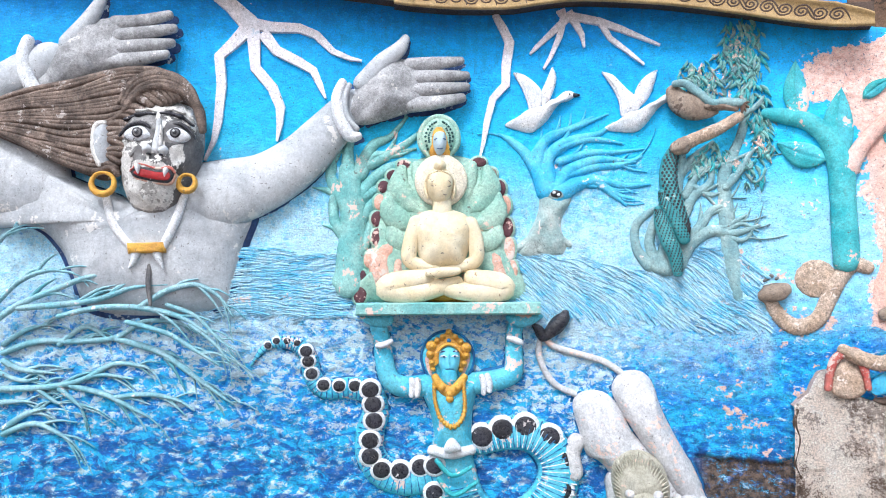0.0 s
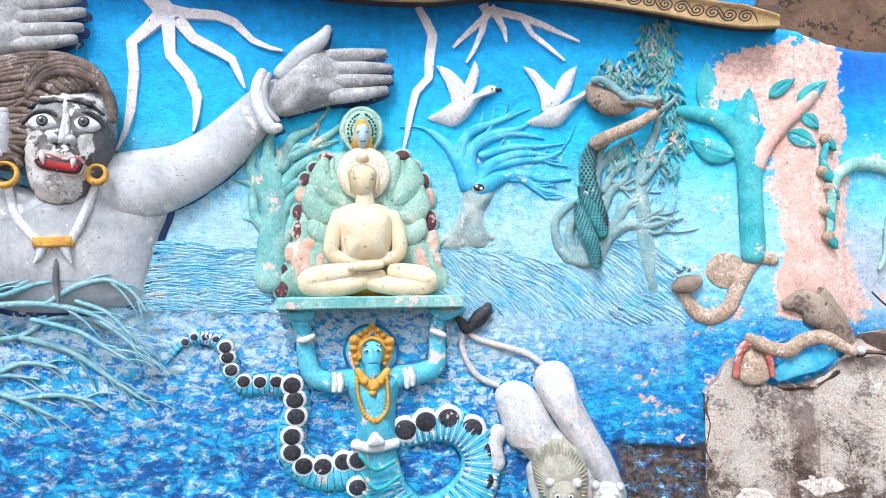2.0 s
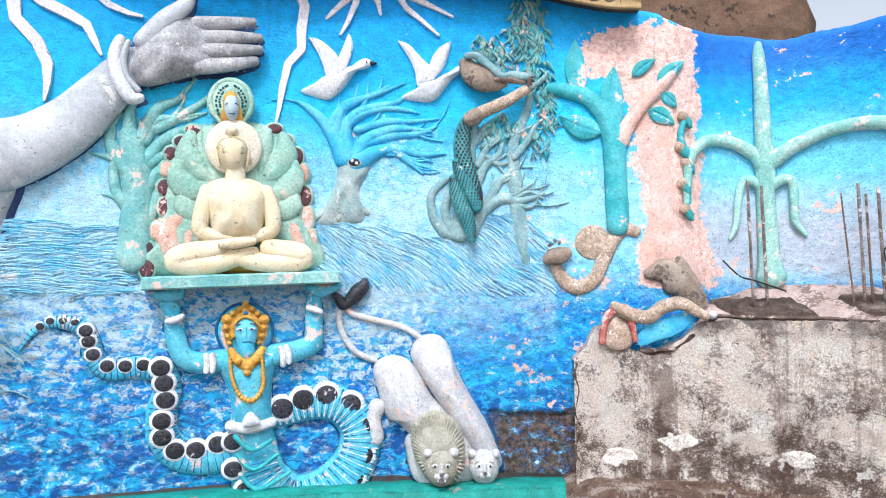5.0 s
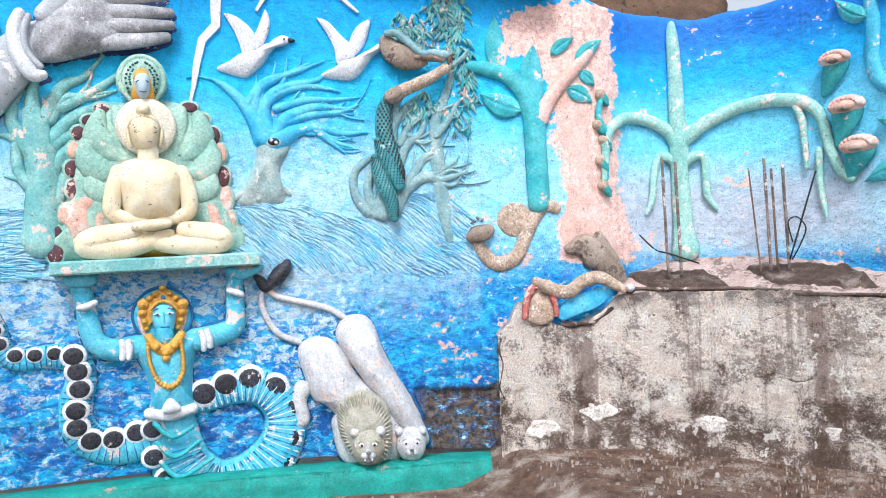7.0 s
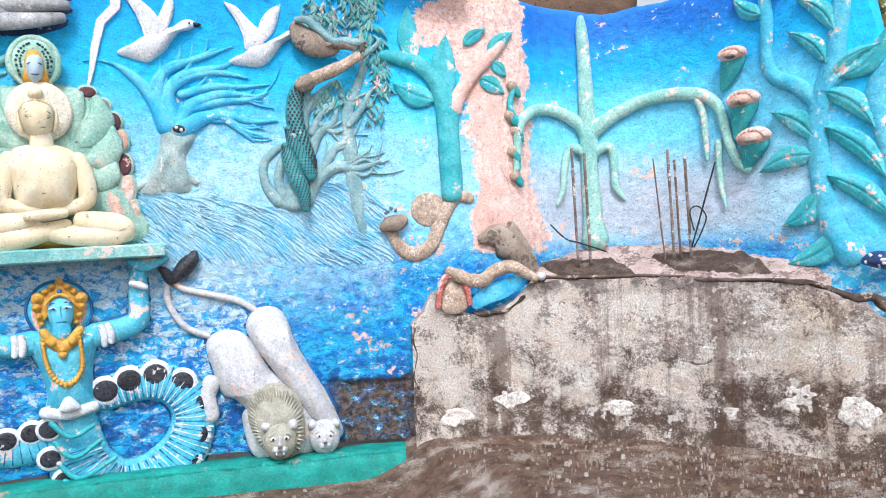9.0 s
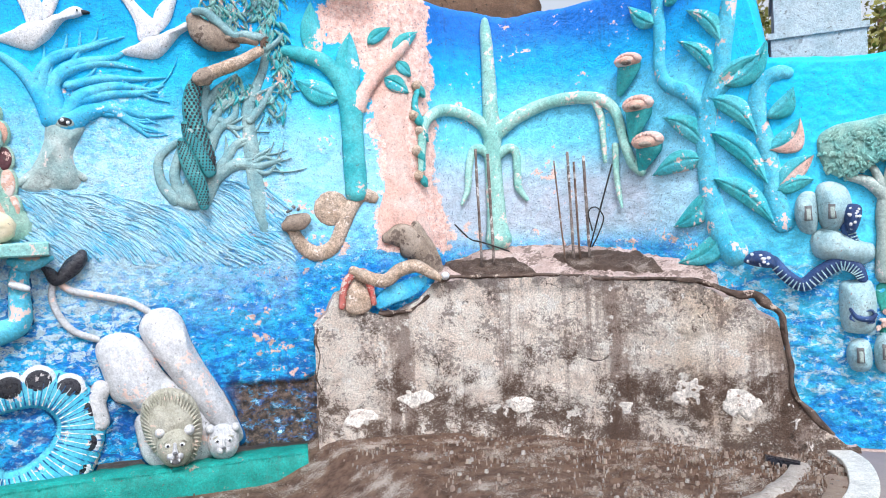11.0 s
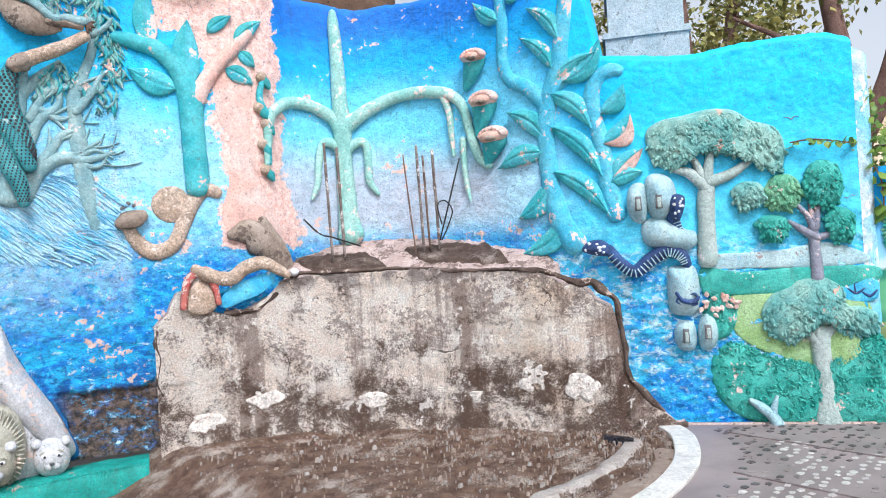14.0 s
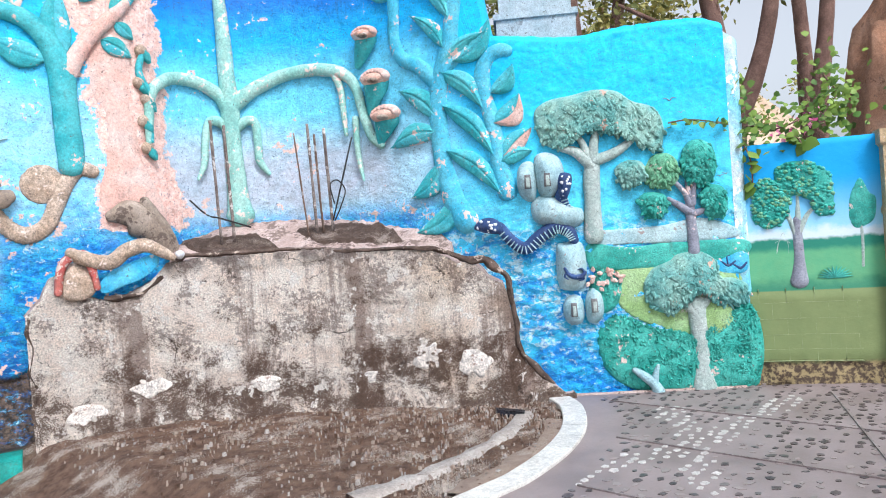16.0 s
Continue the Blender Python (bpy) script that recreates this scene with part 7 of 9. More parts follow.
lion([(7.979, 1.010), (8.051, 1.134), (8.190, 1.159), (8.293, 1.077), (8.364, 0.877), (8.472, 0.665), (8.583, 0.475), (8.672, 0.286), (8.738, 0.098), (8.640, 0.058), (8.414, 0.279), (8.283, 0.493), (8.152, 0.683), (8.042, 0.848)], ([(8.511, 0.433, 0.092), (8.600, 0.267, 0.083)],), None,
     (*[(8.582, 0.092)][0], 0.125), [(8.051, 1.137, 0.027), (7.917, 1.219, 0.027), (7.715, 1.273, 0.027), (7.516, 1.325, 0.027), (7.434, 1.395, 0.022)], [(7.434, 1.404, 0.040), (7.507, 1.481, 0.062), (7.580, 1.558, 0.058), (7.599, 1.602, 0.036)], "white lion diving beside another with a long tail")


# ---- peeling tree, broad trunk, snakes by the planter ----
def leafy_tree():
    r = root("tree_relief", "teal tree with flaking paint and pointed leaves", "tree relief")
    g = Shape()
    g.stroke([(9.713, 2.045, 0.090), (9.711, 2.260, 0.095), (9.702, 2.547, 0.091), (9.699, 2.714, 0.095), (9.703, 2.834, 0.076)], TEAL, 0.9, 0.03, 6, 10, rough=0.08)
    g.stroke([(9.700, 2.738, 0.095), (9.627, 2.981, 0.081), (9.489, 3.139, 0.072), (9.323, 3.200, 0.067), (9.172, 3.233, 0.048)], TEAL, 0.9, 0.03, 6, 10, rough=0.08)
    g.stroke([(9.738, 2.761, 0.076), (9.829, 2.926, 0.062), (9.938, 3.068, 0.057), (10.077, 3.213, 0.053), (10.178, 3.322, 0.039)], PEELPINK, 0.9, 0.03, 6, 10, rough=0.08)
    g.make("trunk", r, "teal trunk and limbs")
    for a, b, w, m in (([(9.704, 2.858)], [(9.705, 3.401)], 24, TEAL), ([(9.427, 3.169)], [(9.386, 3.651)], 20, TEAL), ([(9.598, 2.838)], [(9.244, 2.991)], 22, TEAL), ([(9.984, 3.020)], [(10.196, 2.901)], 16, LEAF), ([(10.064, 3.237)], [(10.293, 3.441)], 14, LEAF), ([(10.095, 3.165)], [(10.217, 3.047)], 12, LEAF), ([(9.852, 3.310)], [(10.048, 3.454)], 12, LEAF)):
        g = Shape()
        g.leaf(a[0], b[0], w * 0.0046, m, 0.006, 0.035, 0.05, second=LEAFAQUA)
        g.make("leaf", r)


leafy_tree()


def broad_trunk():
    r = root("tree_relief", "broad peeled salmon pink trunk with flared cement roots", "tree relief")
    g = Shape()
    g.dome([(9.860, 2.877), (10.044, 3.357), (10.167, 3.408), (10.208, 3.216), (10.161, 2.876), (10.182, 2.538), (10.218, 2.201), (10.304, 1.815), (10.506, 1.423), (10.463, 1.302), (10.213, 1.432), (9.930, 1.585), (9.867, 1.778), (9.950, 2.109), (9.938, 2.444)], 0.028, PEELPINK, -0.012, 9, 6, power=2, lump=0.012, freq=9)
    g.make("bark", r, "salmon pink undercoat")
    g = Shape()
    g.stroke([(9.957, 1.656, 0.048), (10.101, 1.675, 0.105), (10.218, 1.576, 0.125), (10.340, 1.428, 0.106), (10.470, 1.307, 0.049)], CEMENT, 0.9, 0.03, 6, 9, rough=0.3)
    g.stroke([(10.201, 1.769, 0.038), (10.271, 1.623, 0.067), (10.383, 1.465, 0.058)], CEMENT, 0.9, 0.05, 6, 9, rough=0.3)
    g.make("root", r, "bare cement root")
    # curling flower stems on its edge
    g = Shape()
    for line in ([(10.341, 2.690, 0.034), (10.296, 2.493, 0.034), (10.296, 2.250, 0.024)], [(10.321, 2.615, 0.029), (10.241, 2.782, 0.029), (10.273, 2.928, 0.024)]):
        g.stroke(line, TEAL, 1.0, 0.04, 6)
    for q in [(10.274, 2.967), (10.238, 2.709), (10.289, 2.580), (10.252, 2.404), (10.269, 2.192)]:
        g.disc(*q, 0.045, 0.035, SAND, 0.03, 1.1)
        g.leaf((q[0] + 0.01, q[1]), (q[0] + 0.05, q[1] - 0.1), 0.03, LEAF, 0.04, 0.03, 0, 5)
    g.make("flower_bud", r, "sandy buds with green leaves")


broad_trunk()

g = Shape()
g.stroke([(9.168, 1.763, 0.043), (9.267, 1.608, 0.057), (9.384, 1.547, 0.062), (9.515, 1.609, 0.057), (9.598, 1.777, 0.057), (9.670, 1.927, 0.057), (9.759, 2.029, 0.057), (9.861, 2.007, 0.048)], SAND, 0.75, 0.015, 12, 10, rib=0.12, pitch=0.03)
g.disc(*[(9.508, 1.923)][0], 0.15, 0.025, SAND, 0.0)
g.stroke([(9.131, 1.779, 0.047), (9.203, 1.800, 0.071), (9.285, 1.835, 0.057)], CEMENT, 1.1, 0.06, 5, 8, rough=0.5)
for k in range(9):
    q = ([(9.192, 1.905)][0][0] + random.uniform(-0.07, 0.07), [(9.192, 1.905)][0][1] + random.uniform(-0.08, 0.08))
    g.disc(*q, random.uniform(0.010, 0.022), 0.006, DARKGREY, 0.004, random.uniform(0.5, 1.0), random.uniform(0, 3), n=7)
tagged(g.make("serpent_relief"), "sandy snake curling low with a broken dark head", "serpent statue")
g = Shape(FACE)
g.stroke([(0.217, 1.107, 0.028), (0.253, 1.287, 0.033), (0.332, 1.368, 0.037), (0.438, 1.346, 0.037), (0.487, 1.120, 0.023)], WORNRED, 0.9, 0.07, 8, 8, rough=0.35)
g.stroke([(0.319, 1.396, 0.042), (0.438, 1.336, 0.056), (0.578, 1.304, 0.056), (0.714, 1.383, 0.056), (0.845, 1.416, 0.056), (0.971, 1.356, 0.046), (1.053, 1.308, 0.028)], SAND, 1.0, 0.08, 8, 9, rough=0.15)
g.dome([(0.245, 1.092), (0.271, 1.259), (0.350, 1.330), (0.436, 1.299), (0.489, 1.167), (0.451, 1.066), (0.329, 1.033)], 0.04, SAND, 0.03, lump=0.03)
tagged(g.make("serpent_relief"), "weathered red and brown snake on the broken plaster edge", "serpent statue")
g = Shape(FACE)
g.dome([(0.501, 1.120), (0.565, 1.220), (0.744, 1.298), (0.904, 1.340), (0.934, 1.269), (0.836, 1.179), (0.665, 1.114), (0.546, 1.072)], 0.01, SKYTREE, 0.028, lump=0.012, freq=20)
tagged(g.make("paint_remnant"), "remnant of blue painted plaster on the block", "plaster patch")

# ---- turquoise ledge along the foot of the wall ----
LE = [(6.407, -0.016), (6.791, -0.022), (7.324, -0.030), (7.946, -0.041), (8.489, -0.039), (8.874, -0.018), (9.246, -0.008)]
LB = [(6.405, -0.135), (6.788, -0.153), (7.320, -0.191), (7.939, -0.250), (8.481, -0.279), (8.864, -0.295), (9.238, -0.259)]
g = Shape()
verts, n = [], 60
for i in range(n + 1):
    t = i / n * (len(LE) - 1)
    k = min(int(t), len(LE) - 2)
    u, z = lerp(LE[k], LE[k + 1], t - k)
    if i == 0:
        u = 3.0
    z += 0.012 * noise.noise((u * 8, 0, 3))
    for d, h in ((-0.02, z - 0.01), (0.12, z), (0.25, z), (0.29, z - 0.03), (0.30, z - 0.12), (0.31, -0.25)):
        verts.append(WALL.at(u, h, d + 0.01 * noise.noise((u * 11, h * 11, 1))))
faces = [(i * 6 + j, i * 6 + j + 1, i * 6 + j + 7, i * 6 + j + 6) for i in range(n) for j in range(5)] + [tuple(range(6)), tuple(range(n * 6, n * 6 + 6))]
g.add(verts, faces, LEDGE)
tagged(g.make("foot_ledge"), "turquoise painted ledge along the foot of the mural", "ledge", kind="structure")
g = Shape()
for k in range(420):
    u = random.uniform(6.0, LE[-1][0] - 0.03)
    zt = np.interp(u, [p[0] for p in LE], [p[1] for p in LE]) - 0.02
    g.stroke([(u, zt, 0.008), (u - 0.03, zt - 0.08, 0.008), (u - 0.07 + random.uniform(-0.03, 0.03), zt - random.uniform(0.12, 0.2), 0.003)], LEDGE, 0.9, 0.285, 2, 4)
tagged(g.make("ledge_grass"), "combed turquoise grass strokes on the ledge", "grass", kind="stuff")


# ---- niche: palm-like plant, trumpet flowers, leafy plants ----
def niche_plant():
    r = root("plant_relief", "tall pale green plant with two arching arms", "plant relief")
    g = Shape()
    g.stroke([(11.075, 1.634, 0.129), (11.069, 1.754, 0.100), (11.059, 2.004, 0.085), (11.050, 2.304, 0.080), (11.050, 2.555, 0.085), (11.042, 2.857, 0.075), (11.035, 3.209, 0.065), (11.021, 3.513, 0.055), (11.020, 3.624, 0.035)], MINT, 1.0, 0.04, 7, 10, rough=0.08)
    g.make("stem", r)
    for line in ([(11.029, 2.566, 0.070), (10.949, 2.685, 0.060), (10.779, 2.771, 0.055), (10.565, 2.789, 0.054), (10.384, 2.709, 0.049), (10.313, 2.597, 0.043), (10.291, 2.392, 0.034), (10.273, 2.199, 0.019)], [(11.073, 2.579, 0.070), (11.242, 2.700, 0.064), (11.495, 2.809, 0.059), (11.743, 2.844, 0.057), (11.986, 2.815, 0.056), (12.149, 2.738, 0.050), (12.223, 2.619, 0.045), (12.273, 2.407, 0.045), (12.344, 2.208, 0.044), (12.436, 2.126, 0.040)],
                 [(11.020, 2.381, 0.045), (10.938, 2.449, 0.045), (10.851, 2.430, 0.040), (10.808, 2.261, 0.035), (10.788, 2.086, 0.030), (10.724, 1.952, 0.015)], [(11.086, 2.377, 0.045), (11.181, 2.446, 0.045), (11.261, 2.419, 0.040), (11.273, 2.240, 0.035), (11.277, 2.091, 0.035), (11.352, 1.977, 0.020)], [(12.023, 2.780, 0.037), (12.073, 2.623, 0.032), (12.083, 2.436, 0.028), (12.094, 2.250, 0.018)], [(12.193, 2.374, 0.032), (12.192, 2.146, 0.027), (12.211, 1.963, 0.023), (12.234, 1.847, 0.009)]):
        g = Shape()
        g.stroke(line, MINT, 1.0, 0.04, 7, 9, rough=0.08)
        g.make("arm", r)
    for foot, mouth, w in (([(12.259, 2.807)], [(12.365, 3.036)], 26), ([(12.353, 2.395)], [(12.443, 2.654)], 31), ([(12.427, 2.136)], [(12.524, 2.341)], 31)):
        g = Shape()
        (u0, z0), (u1, z1) = foot[0], mouth[0]
        k = w * 0.0044
        g.stroke([(u0, z0, 0.03), lerp((u0, z0, 0.035), (u1, z1, k), 0.35), lerp((u0, z0, 0.06), (u1, z1, k * 0.95), 0.75), (u1, z1, k * 0.9)], LEAF, 0.9, 0.05, 6, 14, rough=0.12)
        ob = g.make("flower", r, "green trumpet flower with salmon top")
        g = Shape()
        g.disc(u1 - 0.005, z1 + 0.012, k * 1.02, 0.09, SALMON, 0.075, 0.42, n=18)
        for j in range(9):
            a = math.pi * (j + 0.5) / 9
            g.disc(u1 + k * 0.85 * math.cos(a), z1 + 0.015 + k * 0.42 * math.sin(a), k * 0.24, 0.05, PEELPINK, 0.08)
        g.disc(u1 + 0.02, z1 - 0.01, k * 0.4, 0.03, CEMENT, 0.15, 0.4)
        g.make("bloom", ob, "salmon bloom")


niche_plant()


def plant(label, stems, leaves, material):
    r = root("plant_relief", label, "plant relief")
    g = Shape()
    for s in stems:
        g.stroke(s, material, 0.85, 0.01, 7, 12, rough=0.08)
    g.make("stem", r)
    for a, b, w, bend, m in leaves:
        g = Shape()
        g.leaf(a[0], b[0], w * 0.0044, LEAFAQUA, 0.008, 0.045, bend, 12, 0.008, PEELPINK if m in (SALMON, CROWN) else TEAL)
        g.make("leaf", r)


plant("tall aqua plant with a forked stem and veined leaves",
      [[(13.185, 1.418, 0.104), (13.081, 1.599, 0.097), (13.012, 1.871, 0.084), (12.994, 2.140, 0.080), (12.996, 2.408, 0.080), (13.047, 2.622, 0.080), (13.130, 2.828, 0.075), (13.176, 3.082, 0.066), (13.217, 3.335, 0.061), (13.262, 3.585, 0.052)], [(13.004, 2.541, 0.071), (12.856, 2.702, 0.063), (12.681, 2.807, 0.060), (12.619, 2.983, 0.056), (12.634, 3.213, 0.056), (12.627, 3.449, 0.056), (12.608, 3.689, 0.047)], [(13.057, 2.620, 0.053), (13.192, 2.727, 0.044), (13.283, 2.788, 0.035)]],
      [([(13.096, 2.812)], [(12.821, 3.111)], 14, -0.1, TEAL), ([(13.156, 3.042)], [(12.894, 3.338)], 15, -0.12, TEAL), ([(13.167, 2.688)], [(13.473, 2.967)], 18, -0.18, LEAF), ([(13.060, 2.686)], [(13.452, 2.872)], 12, 0.1, TEAL), ([(13.002, 2.273)], [(12.663, 2.532)], 20, -0.1, LEAF), ([(12.981, 2.164)], [(12.546, 2.082)], 20, -0.1, TEAL),
       ([(13.004, 1.894)], [(12.715, 1.648)], 20, 0.12, TEAL), ([(13.151, 1.616)], [(12.734, 1.358)], 20, 0.12, TEAL), ([(13.047, 2.622)], [(13.382, 2.297)], 18, 0.12, TEAL), ([(13.055, 2.354)], [(13.442, 1.923)], 18, 0.1, TEAL), ([(13.058, 1.999)], [(13.485, 1.613)], 18, 0.1, TEAL), ([(12.618, 3.311)], [(12.375, 3.516)], 16, 0.1, TEAL), ([(12.721, 3.422)], [(12.858, 3.566)], 14, 0.1, LEAF)], AQUA)
plant("aqua curling stem with flaking leaves",
      [[(13.525, 1.631, 0.084), (13.483, 1.804, 0.076), (13.466, 1.997, 0.068), (13.437, 2.213, 0.064), (13.395, 2.390, 0.064), (13.388, 2.562, 0.064), (13.450, 2.689, 0.059), (13.543, 2.729, 0.055), (13.600, 2.716, 0.046)]],
      [([(13.459, 2.402)], [(13.633, 2.602)], 16, -0.15, LEAF), ([(13.463, 2.167)], [(13.667, 2.375)], 22, -0.2, CROWN), ([(13.498, 1.866)], [(13.733, 1.929)], 16, 0.1, LEAF), ([(13.519, 1.907)], [(13.742, 2.103)], 18, 0.05, SALMON)], AQUA)


# reinforcing bars left standing in the beds
def bar(base, top, r, material, label, bend=None):
    g = Shape()
    pts = [Vector(base), Vector(top)] if bend is None else [Vector(base), *[Vector(b) for b in bend], Vector(top)]
    pts = [Vector(p) for p in spline([tuple(p) for p in pts], 8)]
    verts, faces = [], []
    for i, p in enumerate(pts):
        d = (pts[min(i + 1, len(pts) - 1)] - pts[max(i - 1, 0)]).normalized()
        x = d.orthogonal().normalized()
        y = d.cross(x)
        for k in range(7):
            a = 2 * math.pi * k / 7
            rr = r * (1 + 0.25 * noise.noise((p.x * 30, p.y * 30, p.z * 40 + k)))
            verts.append(tuple(p + (x * math.cos(a) + y * math.sin(a)) * rr))
    for i in range(len(pts) - 1):
        for k in range(7):
            faces.append((i * 7 + k, i * 7 + (k + 1) % 7, i * 7 + 7 + (k + 1) % 7, i * 7 + 7 + k))
    faces += [tuple(range(7)), tuple(range(len(verts) - 7, len(verts)))]
    g.add(verts, faces, material)
    tagged(g.make("wire" if material is WIRE else "steel_rod"), label, "steel rod" if material is not WIRE else "wire", "rods in the planter")


def on_bed(u, b):
    return Vector(FACE.at(u, btop(u) + max(0, b - 0.06) * 0.44 + 0.0, -b))


for (u, zt), b, r, m in zip([(1.348, 2.400), (1.446, 2.357), (2.019, 2.263), (2.085, 2.329), (2.128, 2.242), (2.200, 2.288)], (0.25, 0.27, 0.3, 0.3, 0.32, 0.34), (0.012, 0.013, 0.007, 0.012, 0.010, 0.013), (RODS, RODS, RUST, RODS, RUST, RODS)):
    p = on_bed(u + 0.02, b)
    q = Vector(FACE.at(u - 0.04 if r < 0.01 else u, zt, -b))
    bar(p, q, r, m, "rusty reinforcing rod standing in the soil")
for (u, zt), (w, zw), b in (([(2.417, 2.195)][0], [(2.226, 1.519)][0], 0.33),):
    bar(FACE.at(w, zw, -b), FACE.at(u, zt, -b), 0.007, WIRE, "bent black wire standing in the planter")
lp = [(2.254, 1.652), (2.229, 1.811), (2.288, 1.847), (2.342, 1.758), (2.299, 1.627), (2.241, 1.518)]
bar(FACE.at(*lp[0], -0.3), FACE.at(*lp[-1], -0.33), 0.006, WIRE, "looped black wire in the planter", [FACE.at(*q, -0.3) for q in lp[1:-1]])
lp = [(1.159, 1.760), (1.275, 1.633), (1.385, 1.594), (1.604, 1.509)]
bar(FACE.at(*lp[0], -0.2), FACE.at(*lp[-1], -0.25), 0.007, WIRE, "bent black wire across the soil", [FACE.at(*q, -0.24) for q in lp[1:-1]])
g = Shape(FACE)
g.disc(*[(1.095, 1.324)][0], 0.035, 0.04, WHITE, 0.02)
tagged(g.make("plaster_lump"), "white plaster lump on the planter edge", "plaster lump")


# ---- right arm: rocks, snakes, relief trees, hills ----
def tree_crown(label, trunk, limbs, crowns, trunk_material, crown_material):
    r = root("tree_relief", label, "tree relief")
    g = Shape()
    g.stroke(trunk, trunk_material, 0.9, 0.03, 6, 10, rough=0.1)
    g.make("trunk", r)
    for line in limbs:
        g = Shape()
        g.stroke(line, trunk_material, 1.0, 0.04, 5, 8, rough=0.1)
        g.make("limb", r)
    for outline, h, m in crowns:
        g = Shape()
        f = g.dome(outline, h, m, 0.02, 8, 6, power=3, lump=0.02, freq=12)
        us_, zs_ = [p[0] for p in outline], [p[1] for p in outline]
        ring = spline([p[:2] for p in outline], 6, True)
        n = int((max(us_) - min(us_)) * (max(zs_) - min(zs_)) * 1100) + 20
        cu, cz = sum(us_) / len(us_), sum(zs_) / len(zs_)
        for k in range(n):
            e = random.choice(ring)
            t = math.sqrt(random.random()) * 0.99
            u, z = cu + (e[0] - cu) * t, cz + (e[1] - cz) * t
            a = random.uniform(-2.6, -0.5)
            ln = random.uniform(0.03, 0.05)
            g.leaf((u, z), (u + ln * math.cos(a), z + ln * math.sin(a)), ln * 0.36, m, f(u, z) - 0.006, 0.016, 0, 4, 0.008)
        g.make("crown", r, "textured foliage")
    return r


def hills():
    for outline, h, m, label in (
        ([(14.111, 1.271), (14.407, 1.279), (14.702, 1.288), (14.954, 1.325), (15.194, 1.244), (15.230, 1.165), (14.942, 1.143), (14.441, 1.161), (14.146, 1.165)], 0.012, ROCKGREY, "pale blue mountains in low relief"),
        ([(14.114, 1.184), (14.397, 1.138), (14.777, 1.154), (15.269, 1.137), (15.282, 1.026), (15.013, 0.959), (14.597, 0.966), (14.175, 0.973), (14.103, 1.029)], 0.02, BUSH, "dark green painted hill line in relief"),
        ([(14.301, 0.964), (14.515, 1.001), (14.892, 1.001), (15.214, 0.903), (15.213, 0.564), (15.062, 0.436), (14.733, 0.464), (14.405, 0.612), (14.269, 0.794)], 0.012, MEADOW, "yellow green meadow in low relief"),
        ([(14.938, 1.084), (15.104, 1.098), (15.272, 1.060), (15.279, 0.908), (15.131, 0.883), (14.950, 0.946)], 0.014, SKYTREE, "small blue painted pond in relief"),
        ([(14.107, 0.891), (14.219, 0.991), (14.332, 0.919), (14.329, 0.747), (14.217, 0.646), (14.115, 0.695)], 0.04, BUSH, "deep green textured shrub in relief"),
        ([(14.144, 0.499), (14.279, 0.620), (14.484, 0.521), (14.733, 0.464), (14.978, 0.407), (15.152, 0.568), (15.260, 0.667), (15.335, 0.557), (15.366, 0.343), (15.337, 0.132), (15.240, 0.009), (14.704, 0.009), (14.368, 0.053), (14.169, 0.237)], 0.05, BUSH, "thick textured green undergrowth")):
        g = Shape()
        f = g.dome(outline, h, m, 0.004, 8, 5, power=5, lump=0.02 if h > 0.03 else 0.004, freq=14)
        if h > 0.03:
            ring = spline([p[:2] for p in outline], 5, True)
            cu, cz = sum(p[0] for p in ring) / len(ring), sum(p[1] for p in ring) / len(ring)
            for k in range(1100 if len(outline) > 8 else 150):
                e = random.choice(ring)
                t = math.sqrt(random.random()) * 0.97
                u, z = cu + (e[0] - cu) * t, cz + (e[1] - cz) * t
                a = random.uniform(0.3, 2.8)
                g.leaf((u, z), (u + 0.03 * math.cos(a), z + 0.03 * math.sin(a)), 0.009, m, f(u, z) - 0.006, 0.014, 0, 4, 0.003)
        tagged(g.make("landscape_relief"), label, "landscape relief")


hills()
tree_crown("spreading grey green tree in relief with pale trunk", [(14.159, 1.241, 0.073), (14.165, 1.448, 0.064), (14.171, 1.662, 0.064), (14.179, 1.782, 0.060), (14.193, 1.875, 0.043)], [[(14.170, 1.783, 0.052), (14.068, 1.886, 0.039), (13.951, 1.930, 0.026)], [(14.190, 1.833, 0.043), (14.207, 1.960, 0.034), (14.230, 2.052, 0.021)], [(14.197, 1.811, 0.047), (14.339, 1.855, 0.039), (14.449, 1.919, 0.030), (14.502, 1.957, 0.017)], [(14.150, 1.857, 0.034), (14.115, 1.959, 0.026), (14.068, 2.023, 0.017)]],
           [([(13.769, 2.213), (13.873, 2.298), (14.055, 2.325), (14.225, 2.352), (14.392, 2.329), (14.512, 2.242), (14.656, 2.187), (14.728, 2.066), (14.706, 1.868), (14.615, 1.875), (14.453, 1.982), (14.287, 2.017), (14.163, 2.058), (14.034, 2.018), (13.921, 1.932), (13.799, 2.016)], 0.07, CROWN)], TRUNK, CROWN)
